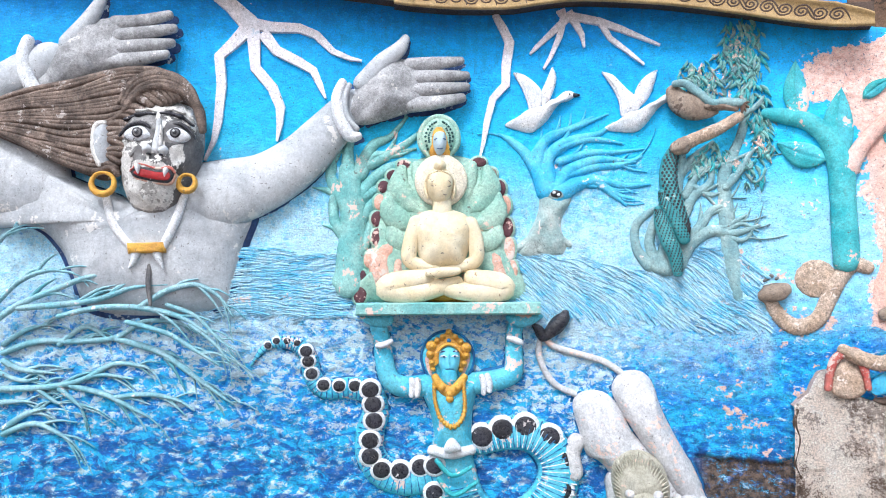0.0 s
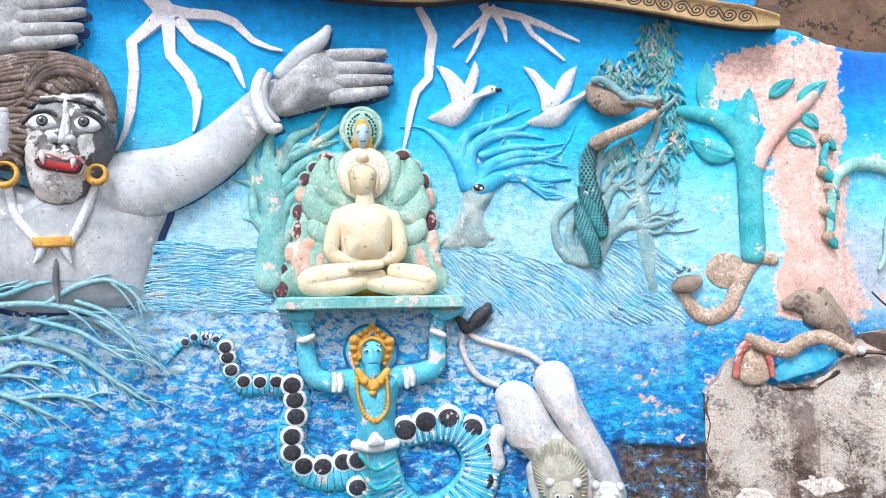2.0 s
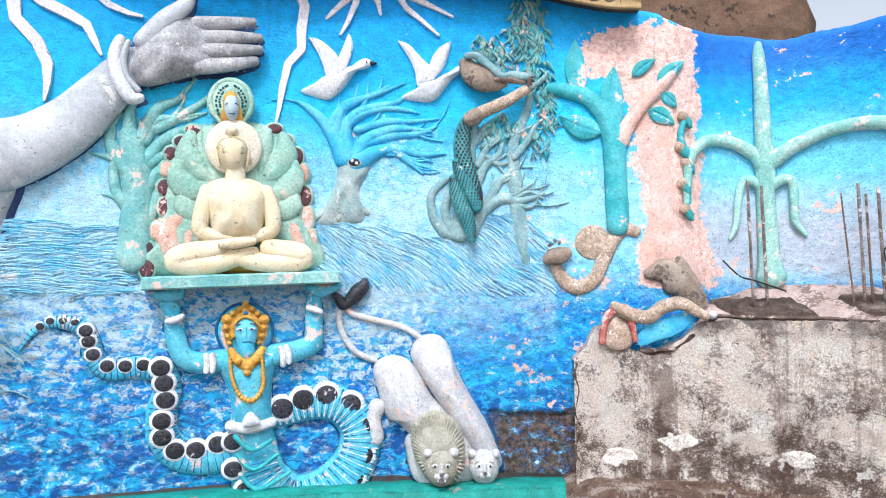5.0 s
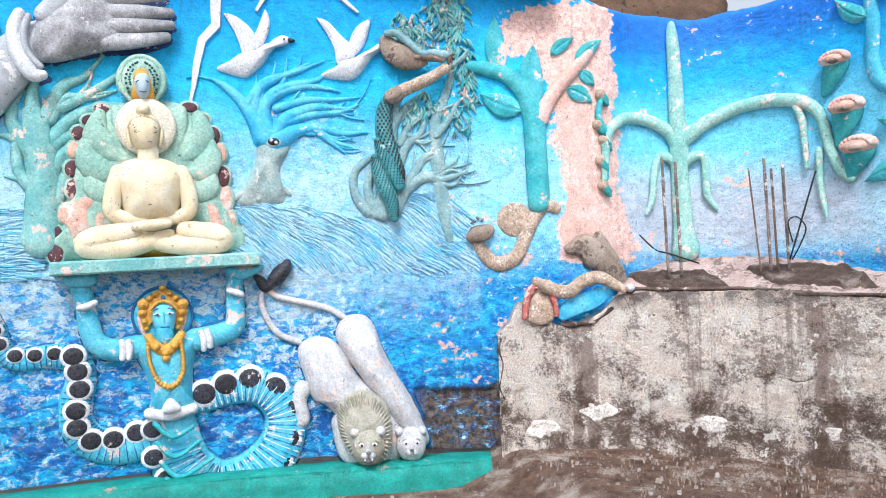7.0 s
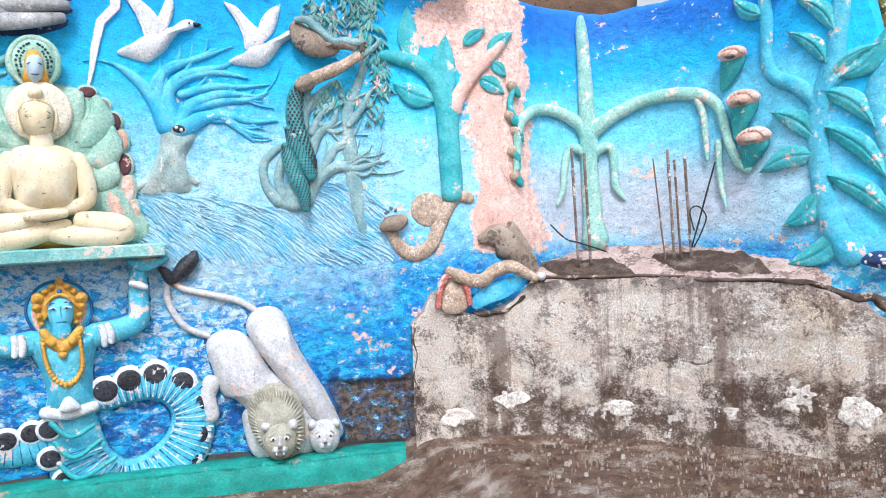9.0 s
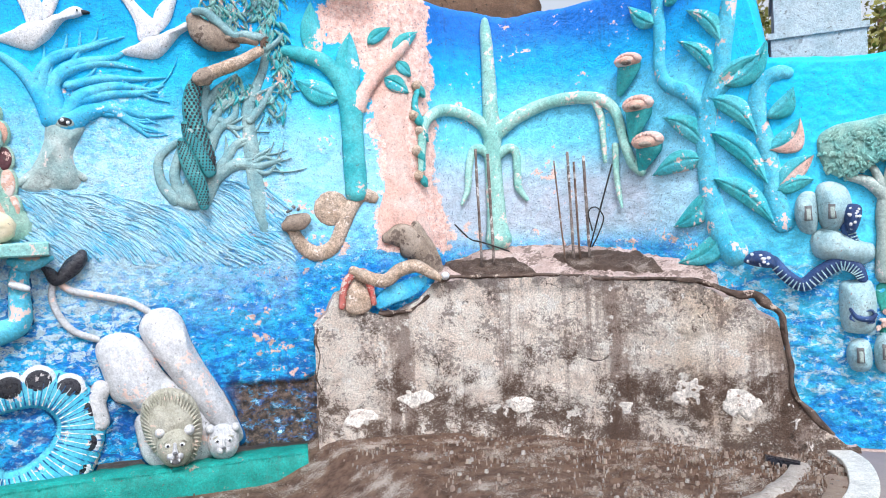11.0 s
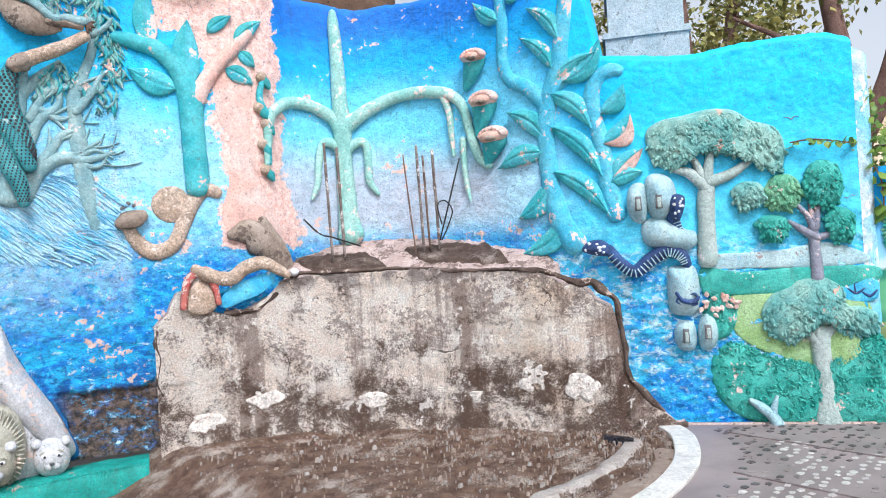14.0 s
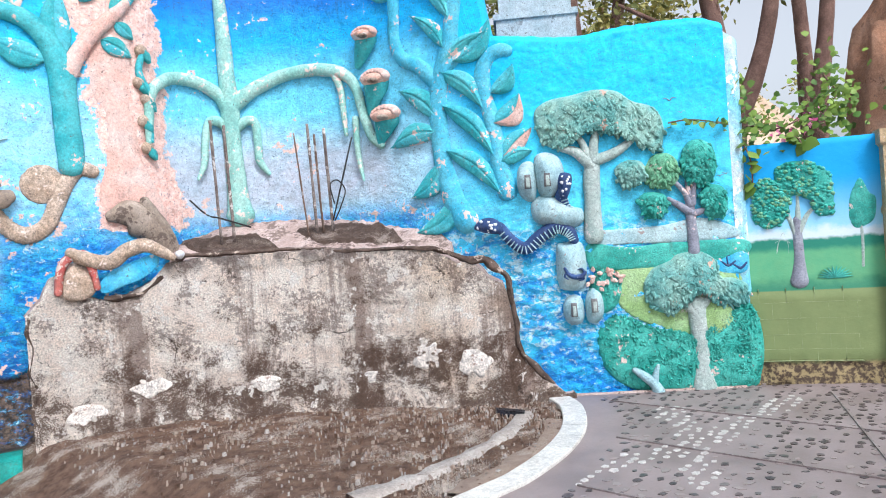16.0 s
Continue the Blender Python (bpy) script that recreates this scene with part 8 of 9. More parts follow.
tree_crown("round-clumped green tree in relief with mauve trunk", [(14.896, 1.069, 0.047), (14.894, 1.223, 0.038), (14.889, 1.351, 0.038), (14.886, 1.436, 0.034)], [[(14.882, 1.373, 0.034), (14.795, 1.435, 0.026), (14.732, 1.482, 0.017)], [(14.886, 1.428, 0.030), (14.851, 1.524, 0.021), (14.785, 1.606, 0.017)], [(14.903, 1.435, 0.030), (14.918, 1.540, 0.021), (14.939, 1.611, 0.017)], [(14.906, 1.358, 0.030), (14.999, 1.385, 0.021), (15.050, 1.424, 0.017)], [(14.889, 1.479, 0.021), (14.878, 1.556, 0.017), (14.873, 1.616, 0.013)]],
           [([(14.571, 1.717), (14.632, 1.814), (14.737, 1.831), (14.816, 1.761), (14.815, 1.621), (14.720, 1.560), (14.617, 1.593), (14.575, 1.652)], 0.06, CLUMP), ([(14.842, 1.780), (14.899, 1.894), (14.999, 1.911), (15.084, 1.836), (15.100, 1.691), (15.044, 1.585), (14.920, 1.578), (14.851, 1.652)], 0.07, BUSH), ([(14.514, 1.499), (14.593, 1.544), (14.709, 1.514), (14.727, 1.414), (14.643, 1.344), (14.548, 1.368)], 0.06, BUSH), ([(14.974, 1.515), (15.043, 1.569), (15.139, 1.536), (15.164, 1.415), (15.117, 1.317), (15.015, 1.325), (14.971, 1.404)], 0.06, BUSH), ([(14.352, 1.734), (14.432, 1.796), (14.549, 1.778), (14.581, 1.682), (14.512, 1.601), (14.403, 1.601)], 0.06, CROWN)], PURPLE, BUSH)
front = tree_crown("thick-trunked green tree in relief above the paving", [(14.911, -0.001, 0.102), (14.907, 0.197, 0.072), (14.901, 0.368, 0.068), (14.896, 0.540, 0.072), (14.896, 0.668, 0.077)], [[(14.883, 0.605, 0.047), (14.821, 0.664, 0.034), (14.783, 0.718, 0.021)], [(14.911, 0.646, 0.047), (14.980, 0.706, 0.034), (15.007, 0.738, 0.021)]],
           [([(14.503, 0.821), (14.575, 0.954), (14.706, 1.014), (14.771, 1.061), (14.938, 1.071), (15.048, 0.991), (15.069, 0.871), (15.170, 0.855), (15.272, 0.794), (15.241, 0.690), (15.116, 0.646), (15.007, 0.738), (14.898, 0.775), (14.798, 0.696), (14.680, 0.617), (14.557, 0.668)], 0.09, CROWN)], TRUNK, CROWN)
g = Shape()
g.disc(*[(15.038, 0.574)][0], 0.11, 0.02, MEADOW, 0.045, 1.5)
tagged(g.make("bush_relief"), "yellow bush painted between trunk and undergrowth", "bush relief")


def rocks():
    for outline, h, label, holes in (
        ([(13.616, 1.791), (13.674, 1.850), (13.743, 1.823), (13.752, 1.650), (13.724, 1.544), (13.642, 1.564), (13.604, 1.662)], 0.13, "pale rounded rock relief", [(13.688, 1.690)]),
        ([(13.746, 1.865), (13.832, 1.910), (13.935, 1.858), (13.968, 1.719), (13.917, 1.594), (13.808, 1.551), (13.752, 1.650)], 0.14, "pale rounded rock relief", [(13.831, 1.695)]),
        ([(13.702, 1.525), (13.789, 1.582), (13.913, 1.543), (14.016, 1.479), (14.086, 1.452), (14.088, 1.358), (13.983, 1.310), (13.815, 1.344), (13.714, 1.394)], 0.12, "pale rounded rock relief", ()),
        ([(13.867, 1.168), (13.933, 1.206), (14.061, 1.197), (14.091, 1.023), (14.059, 0.854), (13.951, 0.835), (13.869, 0.887)], 0.12, "pale rock block relief", ()),
        ([(13.891, 0.713), (13.948, 0.796), (14.032, 0.778), (14.049, 0.639), (14.010, 0.572), (13.917, 0.587)], 0.11, "pale hollowed rock relief", [(13.967, 0.696)]),
        ([(14.066, 0.767), (14.121, 0.850), (14.185, 0.803), (14.201, 0.673), (14.153, 0.581), (14.071, 0.595)], 0.11, "pale hollowed rock relief", [(14.121, 0.721)])):
        g = Shape()
        f = g.dome(outline, h, ROCKGREY, 0.01, 7, 5, power=2.4, lump=0.01)
        for u, z in holes:
            d = f(u, z) - 0.004
            g.dome([(u - 0.022, z + 0.05), (u + 0.022, z + 0.05), (u + 0.025, z - 0.055), (u - 0.025, z - 0.055)], 0.012, DARKGREY, d, sharp=True, power=8)
            g.dome([(u - 0.012, z + 0.03), (u + 0.014, z + 0.03), (u + 0.016, z - 0.05), (u - 0.012, z - 0.05)], 0.012, TRUNK, d + 0.006, sharp=True, power=8)
        tagged(g.make("rock_relief"), label, "rock relief", "pale rocks")


rocks()


def banded_snake(path, label, hood=None):
    g = Shape()
    g.stroke(path, NAVY, 1.1, 0.05, 14, 10, rib=0.06, pitch=0.02)
    pts = spline(path, 9)
    for i in range(2, len(pts) - 2, 2):
        u, z, r = pts[i]
        du, dz = pts[i + 1][0] - pts[i - 1][0], pts[i + 1][1] - pts[i - 1][1]
        k = math.hypot(du, dz)
        nu, nz = -dz / k, du / k
        g.stroke([(u + nu * r * o, z + nz * r * o, 0.005) for o in (-0.95, -0.4, 0.2)], ROCKGREY, 1.0, 0.05 + r * 0.85, 3, 5)
    if hood:
        f = g.dome(hood, 0.07, NAVY, 0.10)
        cu, cz = sum(p[0] for p in hood) / len(hood), sum(p[1] for p in hood) / len(hood)
        for k in range(14):
            e = random.choice(hood)
            t = random.uniform(0.2, 0.8)
            q = lerp((cu, cz), e, t)
            g.disc(*q, random.uniform(0.008, 0.014), 0.008, WHITE, f(*q) - 0.002, n=7)
    tagged(g.make("serpent_relief"), label, "serpent statue", "blue banded snakes")


banded_snake([(13.450, 1.363, 0.039), (13.542, 1.243, 0.043), (13.639, 1.185, 0.047), (13.747, 1.263, 0.051), (13.876, 1.330, 0.051), (13.971, 1.289, 0.047), (14.009, 1.218, 0.034)], "navy banded snake with a speckled head", [(13.272, 1.359), (13.321, 1.425), (13.406, 1.436), (13.471, 1.387), (13.471, 1.318), (13.389, 1.315)])
banded_snake([(14.032, 1.434, 0.030), (13.969, 1.452, 0.038), (13.933, 1.548, 0.043), (13.926, 1.634, 0.038)], "small dark hooded snake on pale rocks", [(13.904, 1.679), (13.933, 1.736), (14.009, 1.722), (14.013, 1.649), (13.971, 1.545), (13.921, 1.549)])
g = Shape()
g.stroke([(13.918, 1.011, 0.013), (13.957, 0.957, 0.021), (14.033, 0.943, 0.021), (14.069, 0.975, 0.013)], NAVY, 1.1, 0.12)
for line in ([(13.933, 0.984, 0.009), (13.914, 0.951, 0.009), (13.938, 0.928, 0.004)], [(13.982, 0.955, 0.009), (13.968, 0.990, 0.009), (14.011, 1.005, 0.004)], [(14.042, 0.951, 0.009), (14.057, 0.925, 0.009), (14.022, 0.914, 0.004)], [(14.060, 0.976, 0.009), (14.045, 1.002, 0.009), (14.011, 0.996, 0.004)]):
    g.stroke(line, NAVY, 1.1, 0.12, 3, 5)
tagged(g.make("scorpion_relief"), "small dark scorpion shape on the pale rock", "scorpion statue")
g = Shape()
g.stroke([(14.564, 0.028, 0.047), (14.526, 0.094, 0.038), (14.455, 0.157, 0.034), (14.391, 0.204, 0.021)], ROCKGREY, 1.1, 0.07, 5, 8)
g.stroke([(14.535, 0.102, 0.030), (14.547, 0.165, 0.025), (14.568, 0.228, 0.013)], ROCKGREY, 1.1, 0.07, 5, 8)
tagged(g.make("branch_relief"), "pale forked dead branch at the wall foot", "branch relief")
g = Shape()
for k in range(26):
    q = [(14.212, 0.897)][0]
    q = (q[0] + random.uniform(-0.12, 0.12), q[1] + random.uniform(-0.05, 0.07))
    a = random.uniform(0, 6.28)
    g.leaf(q, (q[0] + 0.045 * math.cos(a), q[1] + 0.045 * math.sin(a)), 0.016, PEELPINK, 0.05, 0.014, 0, 4, 0.01)
tagged(g.make("flower_relief"), "salmon pink flower patch in the shrub", "flower relief")

# small painted birds and a pond pair, thin raised strokes
g = Shape()
for q, s in zip([(14.794, 2.226), (14.871, 2.125), (14.923, 2.099), (15.171, 1.638), (15.129, 1.625)], (0.05, 0.035, 0.03, 0.03, 0.025)):
    g.stroke([(q[0] - s, q[1] + s * 0.35, 0.002), (q[0] - s * 0.4, q[1] + s * 0.3, 0.004), (q[0], q[1], 0.005), (q[0] + s * 0.4, q[1] + s * 0.4, 0.004), (q[0] + s, q[1] + s * 0.3, 0.002)], PURPLE, 0.5, 0.002, 3, 4)
for line in ([(15.089, 0.986, 0.009), (15.140, 0.948, 0.013), (15.192, 0.979, 0.009)], [(15.182, 0.954, 0.009), (15.229, 0.925, 0.013), (15.273, 0.961, 0.009)], [(15.140, 0.948, 0.009), (15.132, 1.013, 0.009), (15.153, 1.025, 0.006)]):
    g.stroke(line, NAVY, 0.5, 0.02, 4, 5)
tagged(g.make("painted_marks"), "small painted birds over hills and pond", "painted birds")

# ---- things on the low wall ----
lt = root("tree_relief", "leafy green tree in relief on the low wall", "tree relief")
g = Shape(LOW)
g.stroke([(0.390, 0.797, 0.067), (0.399, 0.957, 0.042), (0.397, 1.126, 0.038), (0.397, 1.253, 0.034)], PURPLE, 0.7, 0.0, 6, 9, rough=0.1)
g.stroke([(0.397, 1.126, 0.029), (0.344, 1.278, 0.021), (0.291, 1.422, 0.013)], TRUNK, 0.8, 0.0)
g.stroke([(0.402, 1.210, 0.029), (0.409, 1.336, 0.021), (0.408, 1.442, 0.013)], TRUNK, 0.8, 0.0)
g.stroke([(0.407, 1.168, 0.029), (0.476, 1.297, 0.021), (0.547, 1.359, 0.013)], TRUNK, 0.8, 0.0)
g.make("trunk", lt)
for outline in ([(0.105, 1.446), (0.151, 1.562), (0.241, 1.571), (0.342, 1.511), (0.358, 1.383), (0.300, 1.239), (0.169, 1.206), (0.104, 1.296)], [(0.263, 1.603), (0.325, 1.681), (0.441, 1.691), (0.553, 1.651), (0.642, 1.567), (0.655, 1.400), (0.634, 1.285), (0.543, 1.284), (0.482, 1.406), (0.369, 1.445), (0.280, 1.495)]):
    g = Shape(LOW)
    f = g.dome(outline, 0.03, BUSH, 0.0, 6, 5, power=4)
    ring = spline([p[:2] for p in outline], 5, True)
    cu, cz = sum(p[0] for p in ring) / len(ring), sum(p[1] for p in ring) / len(ring)
    for k in range(150):
        e = random.choice(ring)
        t = math.sqrt(random.random())
        u, z = cu + (e[0] - cu) * t, cz + (e[1] - cz) * t
        g.disc(u, z, 0.02, 0.018, BUSH if k % 3 else CLUMP, f(u, z) - 0.004, 0.8, n=7)
    g.make("crown", lt, "scale-like green leaves")
lt = root("tree_relief", "slim olive tree painted on the low wall", "tree relief")
g = Shape(LOW)
g.stroke([(0.820, 0.891, 0.016), (0.826, 1.056, 0.016), (0.824, 1.221, 0.012)], TRUNK, 0.5, 0.0)
g.make("trunk", lt)
g = Shape(LOW)
g.dome([(0.745, 1.268), (0.769, 1.432), (0.833, 1.529), (0.886, 1.422), (0.927, 1.377), (0.912, 1.235), (0.843, 1.178), (0.777, 1.175)], 0.02, BUSH, 0.0, lump=0.01, freq=20)
g.make("crown", lt)
# painted block joints, thin raised lines
g = Shape(LOW)
for k, z in enumerate((0.64, 0.52, 0.40, 0.29, 0.2)):
    g.stroke([(0.06, z, 0.004), (0.4, z + 0.005, 0.004), (0.78, z, 0.004)], JOINT, 0.4, 0.031, 6, 4)
    for j in range(4):
        u = 0.1 + 0.19 * j + (0.09 if k % 2 else 0)
        if u < 0.78:
            g.stroke([(u, z, 0.003), (u, z + 0.11, 0.003)], JOINT, 0.4, 0.031, 2, 4)
tagged(g.make("painted_joints"), "pale painted block joints on the low wall", "painted joints")
g = Shape(LOW)
for line in ([(0.248, 1.017, 0.006), (0.264, 1.093, 0.008), (0.293, 1.116, 0.008), (0.326, 1.089, 0.008), (0.329, 1.012, 0.006)], [(0.241, 1.094, 0.006), (0.293, 1.116, 0.006), (0.341, 1.088, 0.006)], [(0.273, 1.117, 0.008), (0.299, 1.167, 0.013), (0.316, 1.115, 0.008)], [(0.299, 1.167, 0.006), (0.302, 1.209, 0.004)]):
    g.stroke(line, TRUNK, 0.4, 0.0, 4, 4)
for k in range(12):
    p = [(0.630, 0.810)][0]
    a = math.pi * (k + 0.5) / 12
    g.leaf(p, (p[0] + 0.12 * math.cos(a), p[1] + 0.09 * math.sin(a)), 0.008, BUSH, 0.0, 0.01, 0, 5)
tagged(g.make("painted_marks"), "small painted pavilion and fern on the low wall", "painted pavilion")

# post at the far right
g = Shape()
px, py = LOW.at(0.955, 0, 0.03)[:2]
prof = [(0.0, 0.10), (0.03, 0.10), (0.03, 0.075), (1.25, 0.075), (1.27, 0.085), (1.3, 0.085), (1.32, 0.075), (1.74, 0.075), (1.76, 0.095), (1.86, 0.095), (1.86, 0.0)]
dx, dy = Vector(LOW.at(0.97, 0, 0)[:2]) - Vector(LOW.at(0.9, 0, 0)[:2])
ang = math.atan2(dy, dx)
verts = []
cx, cy = px + 0.085 * math.cos(ang), py + 0.085 * math.sin(ang)
for z, w in prof:
    for sx, sy in ((-1, -1), (1, -1), (1, 1), (-1, 1)):
        verts.append((cx + w * (sx * math.cos(ang) - sy * math.sin(ang)), cy + w * (sx * math.sin(ang) + sy * math.cos(ang)), z))
g.add(verts, [(i * 4 + j, i * 4 + (j + 1) % 4, i * 4 + 4 + (j + 1) % 4, i * 4 + 4 + j) for i in range(len(prof) - 1) for j in range(4)], POST)
tagged(g.make("gate_post", smooth=False), "tan square post at the end of the low wall", "post")


# ---- behind the walls: rock, carved plinth, hill, trees, ivy ----
def boulder(name, centre, size, label, seed, material=ROCK, n=40):
    g = Shape()
    verts, faces = [], []
    for i in range(n + 1):
        a = math.pi * i / n
        for j in range(n):
            b = 2 * math.pi * j / n
            d = Vector((math.sin(a) * math.cos(b), math.sin(a) * math.sin(b), math.cos(a)))
            k = 1 + 0.35 * noise.fractal(d * 1.6 + Vector((seed, 0, 0)), 0.9, 2.0, 4) + 0.06 * noise.noise(d * 9)
            verts.append((centre[0] + d.x * size[0] * k, centre[1] + d.y * size[1] * k, centre[2] + d.z * size[2] * k))
    for i in range(n):
        for j in range(n):
            faces.append((i * n + j, i * n + (j + 1) % n, (i + 1) * n + (j + 1) % n, (i + 1) * n + j))
    g.add(verts, faces, material)
    return tagged(g.make(name), label, "boulder")


boulder("boulder", (7.6, 7.4, 2.0), (2.6, 1.7, 3.6), "large brown rock outcrop behind the niche wall", 1)
boulder("boulder", (10.2, 5.4, 1.0), (1.3, 1.3, 3.0), "brown rock outcrop beyond the wall top", 4)
boulder("boulder", (10.6, 0.0, 0.9), (0.78, 0.7, 2.6), "tall rounded reddish boulder behind the post", 7, REDROCK)

# carved plinth seen over the wall
pl = root("carved_plinth", "pale blue grey carved stone plinth behind the wall", "plinth")
base = Vector(WALL.at(13.86, 0, -1.0))
ax = Vector(WALL.at(14.0, 0, -1.0)) - base
ang = math.atan2(ax.y, ax.x)
z = 0.0
for k, (h, w) in enumerate(((2.75, 0.37), (0.05, 0.39), (0.34, 0.34), (0.05, 0.36), (0.34, 0.31), (0.05, 0.33), (0.34, 0.28), (0.05, 0.3), (0.3, 0.25))):
    g = Shape()
    v = [(base.x + w * (sx * math.cos(ang) - sy * math.sin(ang)), base.y + w * (sx * math.sin(ang) + sy * math.cos(ang)), z + hz) for hz in (0, h) for sx, sy in ((-1, -1), (1, -1), (1, 1), (-1, 1))]
    g.add(v, [(0, 1, 2, 3), (4, 5, 6, 7), (0, 1, 5, 4), (1, 2, 6, 5), (2, 3, 7, 6), (3, 0, 4, 7)], CARVED)
    g.make("course", pl, smooth=False)
    z += h

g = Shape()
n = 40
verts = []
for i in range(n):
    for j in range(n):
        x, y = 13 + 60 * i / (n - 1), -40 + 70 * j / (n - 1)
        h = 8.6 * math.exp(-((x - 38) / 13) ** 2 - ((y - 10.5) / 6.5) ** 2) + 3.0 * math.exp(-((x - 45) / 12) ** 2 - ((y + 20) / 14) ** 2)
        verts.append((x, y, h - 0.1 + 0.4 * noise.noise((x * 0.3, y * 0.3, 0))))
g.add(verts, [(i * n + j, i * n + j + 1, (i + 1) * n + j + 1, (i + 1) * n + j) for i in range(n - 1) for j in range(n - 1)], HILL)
tagged(g.make("hill"), "dry sandy hillside beyond the wall, paled for haze", "hill", kind="structure")


def limb(g, points, material):
    pts = [Vector(p[:3]) for p in spline(points, 5)]
    rad = [p[3] for p in spline(points, 5)]
    verts, faces = [], []
    for i, p in enumerate(pts):
        d = (pts[min(i + 1, len(pts) - 1)] - pts[max(i - 1, 0)]).normalized()
        x = d.orthogonal().normalized()
        y = d.cross(x)
        for k in range(9):
            a = 2 * math.pi * k / 9
            r = rad[i] * (1 + 0.15 * noise.noise((p.x * 4 + k, p.y * 4, p.z * 5)))
            verts.append(tuple(p + (x * math.cos(a) + y * math.sin(a)) * r))
    for i in range(len(pts) - 1):
        for k in range(9):
            faces.append((i * 9 + k, i * 9 + (k + 1) % 9, i * 9 + 9 + (k + 1) % 9, i * 9 + 9 + k))
    g.add(verts, faces, material)


def leaf_cloud(g, centre, size, n, length, material):
    """Many small folded leaves, in clumps with gaps."""
    clumps = [Vector((random.gauss(0, 0.45), random.gauss(0, 0.45), random.gauss(0, 0.4))) for _ in range(max(6, n // 60))]
    verts, faces = [], []
    for k in range(n):
        c = random.choice(clumps) + Vector((random.gauss(0, 0.13), random.gauss(0, 0.13), random.gauss(0, 0.13)))
        p = Vector((centre[0] + c.x * size[0], centre[1] + c.y * size[1], centre[2] + c.z * size[2]))
        d = Vector((random.gauss(0, 1), random.gauss(0, 1), random.gauss(-0.5, 0.7))).normalized()
        w = d.orthogonal().normalized()
        w = (Matrix.Rotation(random.uniform(0, 6.28), 3, d) @ w)
        u = d.cross(w)
        ln = length * random.uniform(0.6, 1.2)
        i = len(verts)
        verts += [tuple(p), tuple(p + d * ln * 0.4 + w * ln * 0.26 + u * ln * 0.06), tuple(p + d * ln), tuple(p + d * ln * 0.4 - w * ln * 0.26 + u * ln * 0.06), tuple(p + d * ln * 0.45)]
        faces += [(i, i + 1, i + 4), (i + 1, i + 2, i + 4), (i + 2, i + 3, i + 4), (i + 3, i, i + 4)]
    g.add(verts, faces, material)


def tree(label, limbs, clouds):
    r = root("tree", label, "tree", "trees behind the wall")
    g = Shape()
    for line in limbs:
        limb(g, line, BARK)
    g.make("trunk", r)
    for c, s, n in clouds:
        g = Shape()
        leaf_cloud(g, c, s, n, 0.10, TREELEAF)
        g.make("crown", r)


def toward(t_yaw, dist):
    return 2.1 + dist * math.cos(radians(t_yaw)), -0.3 + dist * math.sin(radians(t_yaw))


for yaw, dist, fork, label in ((24.2, 9.5, 0.1, "brown forked tree with sparse leaves"), (13.6, 9.0, 0.35, "brown forked tree with sparse leaves"), (8.7, 10.5, 0.12, "slim brown tree trunk beside another"), (8.1, 10.0, -0.22, "slim brown tree trunk leaning aside")):
    x, y = toward(yaw, dist)
    sx, sy = -math.sin(radians(yaw)), math.cos(radians(yaw))
    thick = 0.13 if yaw > 12 else 0.11
    limbs = [[(x, y, -0.1, thick * 1.3), (x + 0.05, y, 1.4, thick * 1.1), (x, y + 0.04, 2.4, thick), (x + sx * fork * 0.5, y + sy * fork * 0.5, 3.6, thick * 0.8), (x + sx * fork * 1.4, y + sy * fork * 1.4, 5.6, thick * 0.5)]]
    if yaw > 12:
        limbs += [[(x, y, 2.3, thick * 0.9), (x - sx * 0.35, y - sy * 0.35, 3.2, thick * 0.7), (x - sx * 0.6, y - sy * 0.6, 4.6, thick * 0.5)], [(x, y, 3.0, 0.05), (x + sx * 0.6, y + sy * 0.6, 3.5, 0.035), (x + sx * 1.2, y + sy * 1.2, 3.9, 0.02)]]
        clouds = [((x + sx * 0.9, y + sy * 0.9, 3.9), (1.2, 1.2, 0.9), 1000), ((x - sx * 0.4, y - sy * 0.4, 4.1), (0.7, 0.7, 0.6), 300), ((x, y, 5.1), (1.4, 1.4, 0.8), 700)]
    else:
        clouds = [((x + 0.6, y, 5.8), (1.2, 1.2, 0.6), 600)]
    tree(label, limbs, clouds)
for yaw, dist, z in ((29.5, 13.0, 4.2), (22.5, 14.0, 4.9), (14.5, 24.0, 4.3), (31.0, 11.5, 3.6)):
    x, y = toward(yaw, dist)
    r = root("tree", "leafy tree beyond the mural wall", "tree", "trees behind the wall")
    g = Shape()
    limb(g, [(x, y, -0.1, 0.16), (x, y + 0.05, 1.5, 0.13), (x + 0.1, y, 3.0, 0.1), (x, y, z + 0.5, 0.05)], BARK)
    g.make("trunk", r)
    g = Shape()
    leaf_cloud(g, (x, y, z), (1.5, 1.5, 1.1), 1700, 0.15, IVY if yaw > 28 else TREELEAF)
    g.make("crown", r)


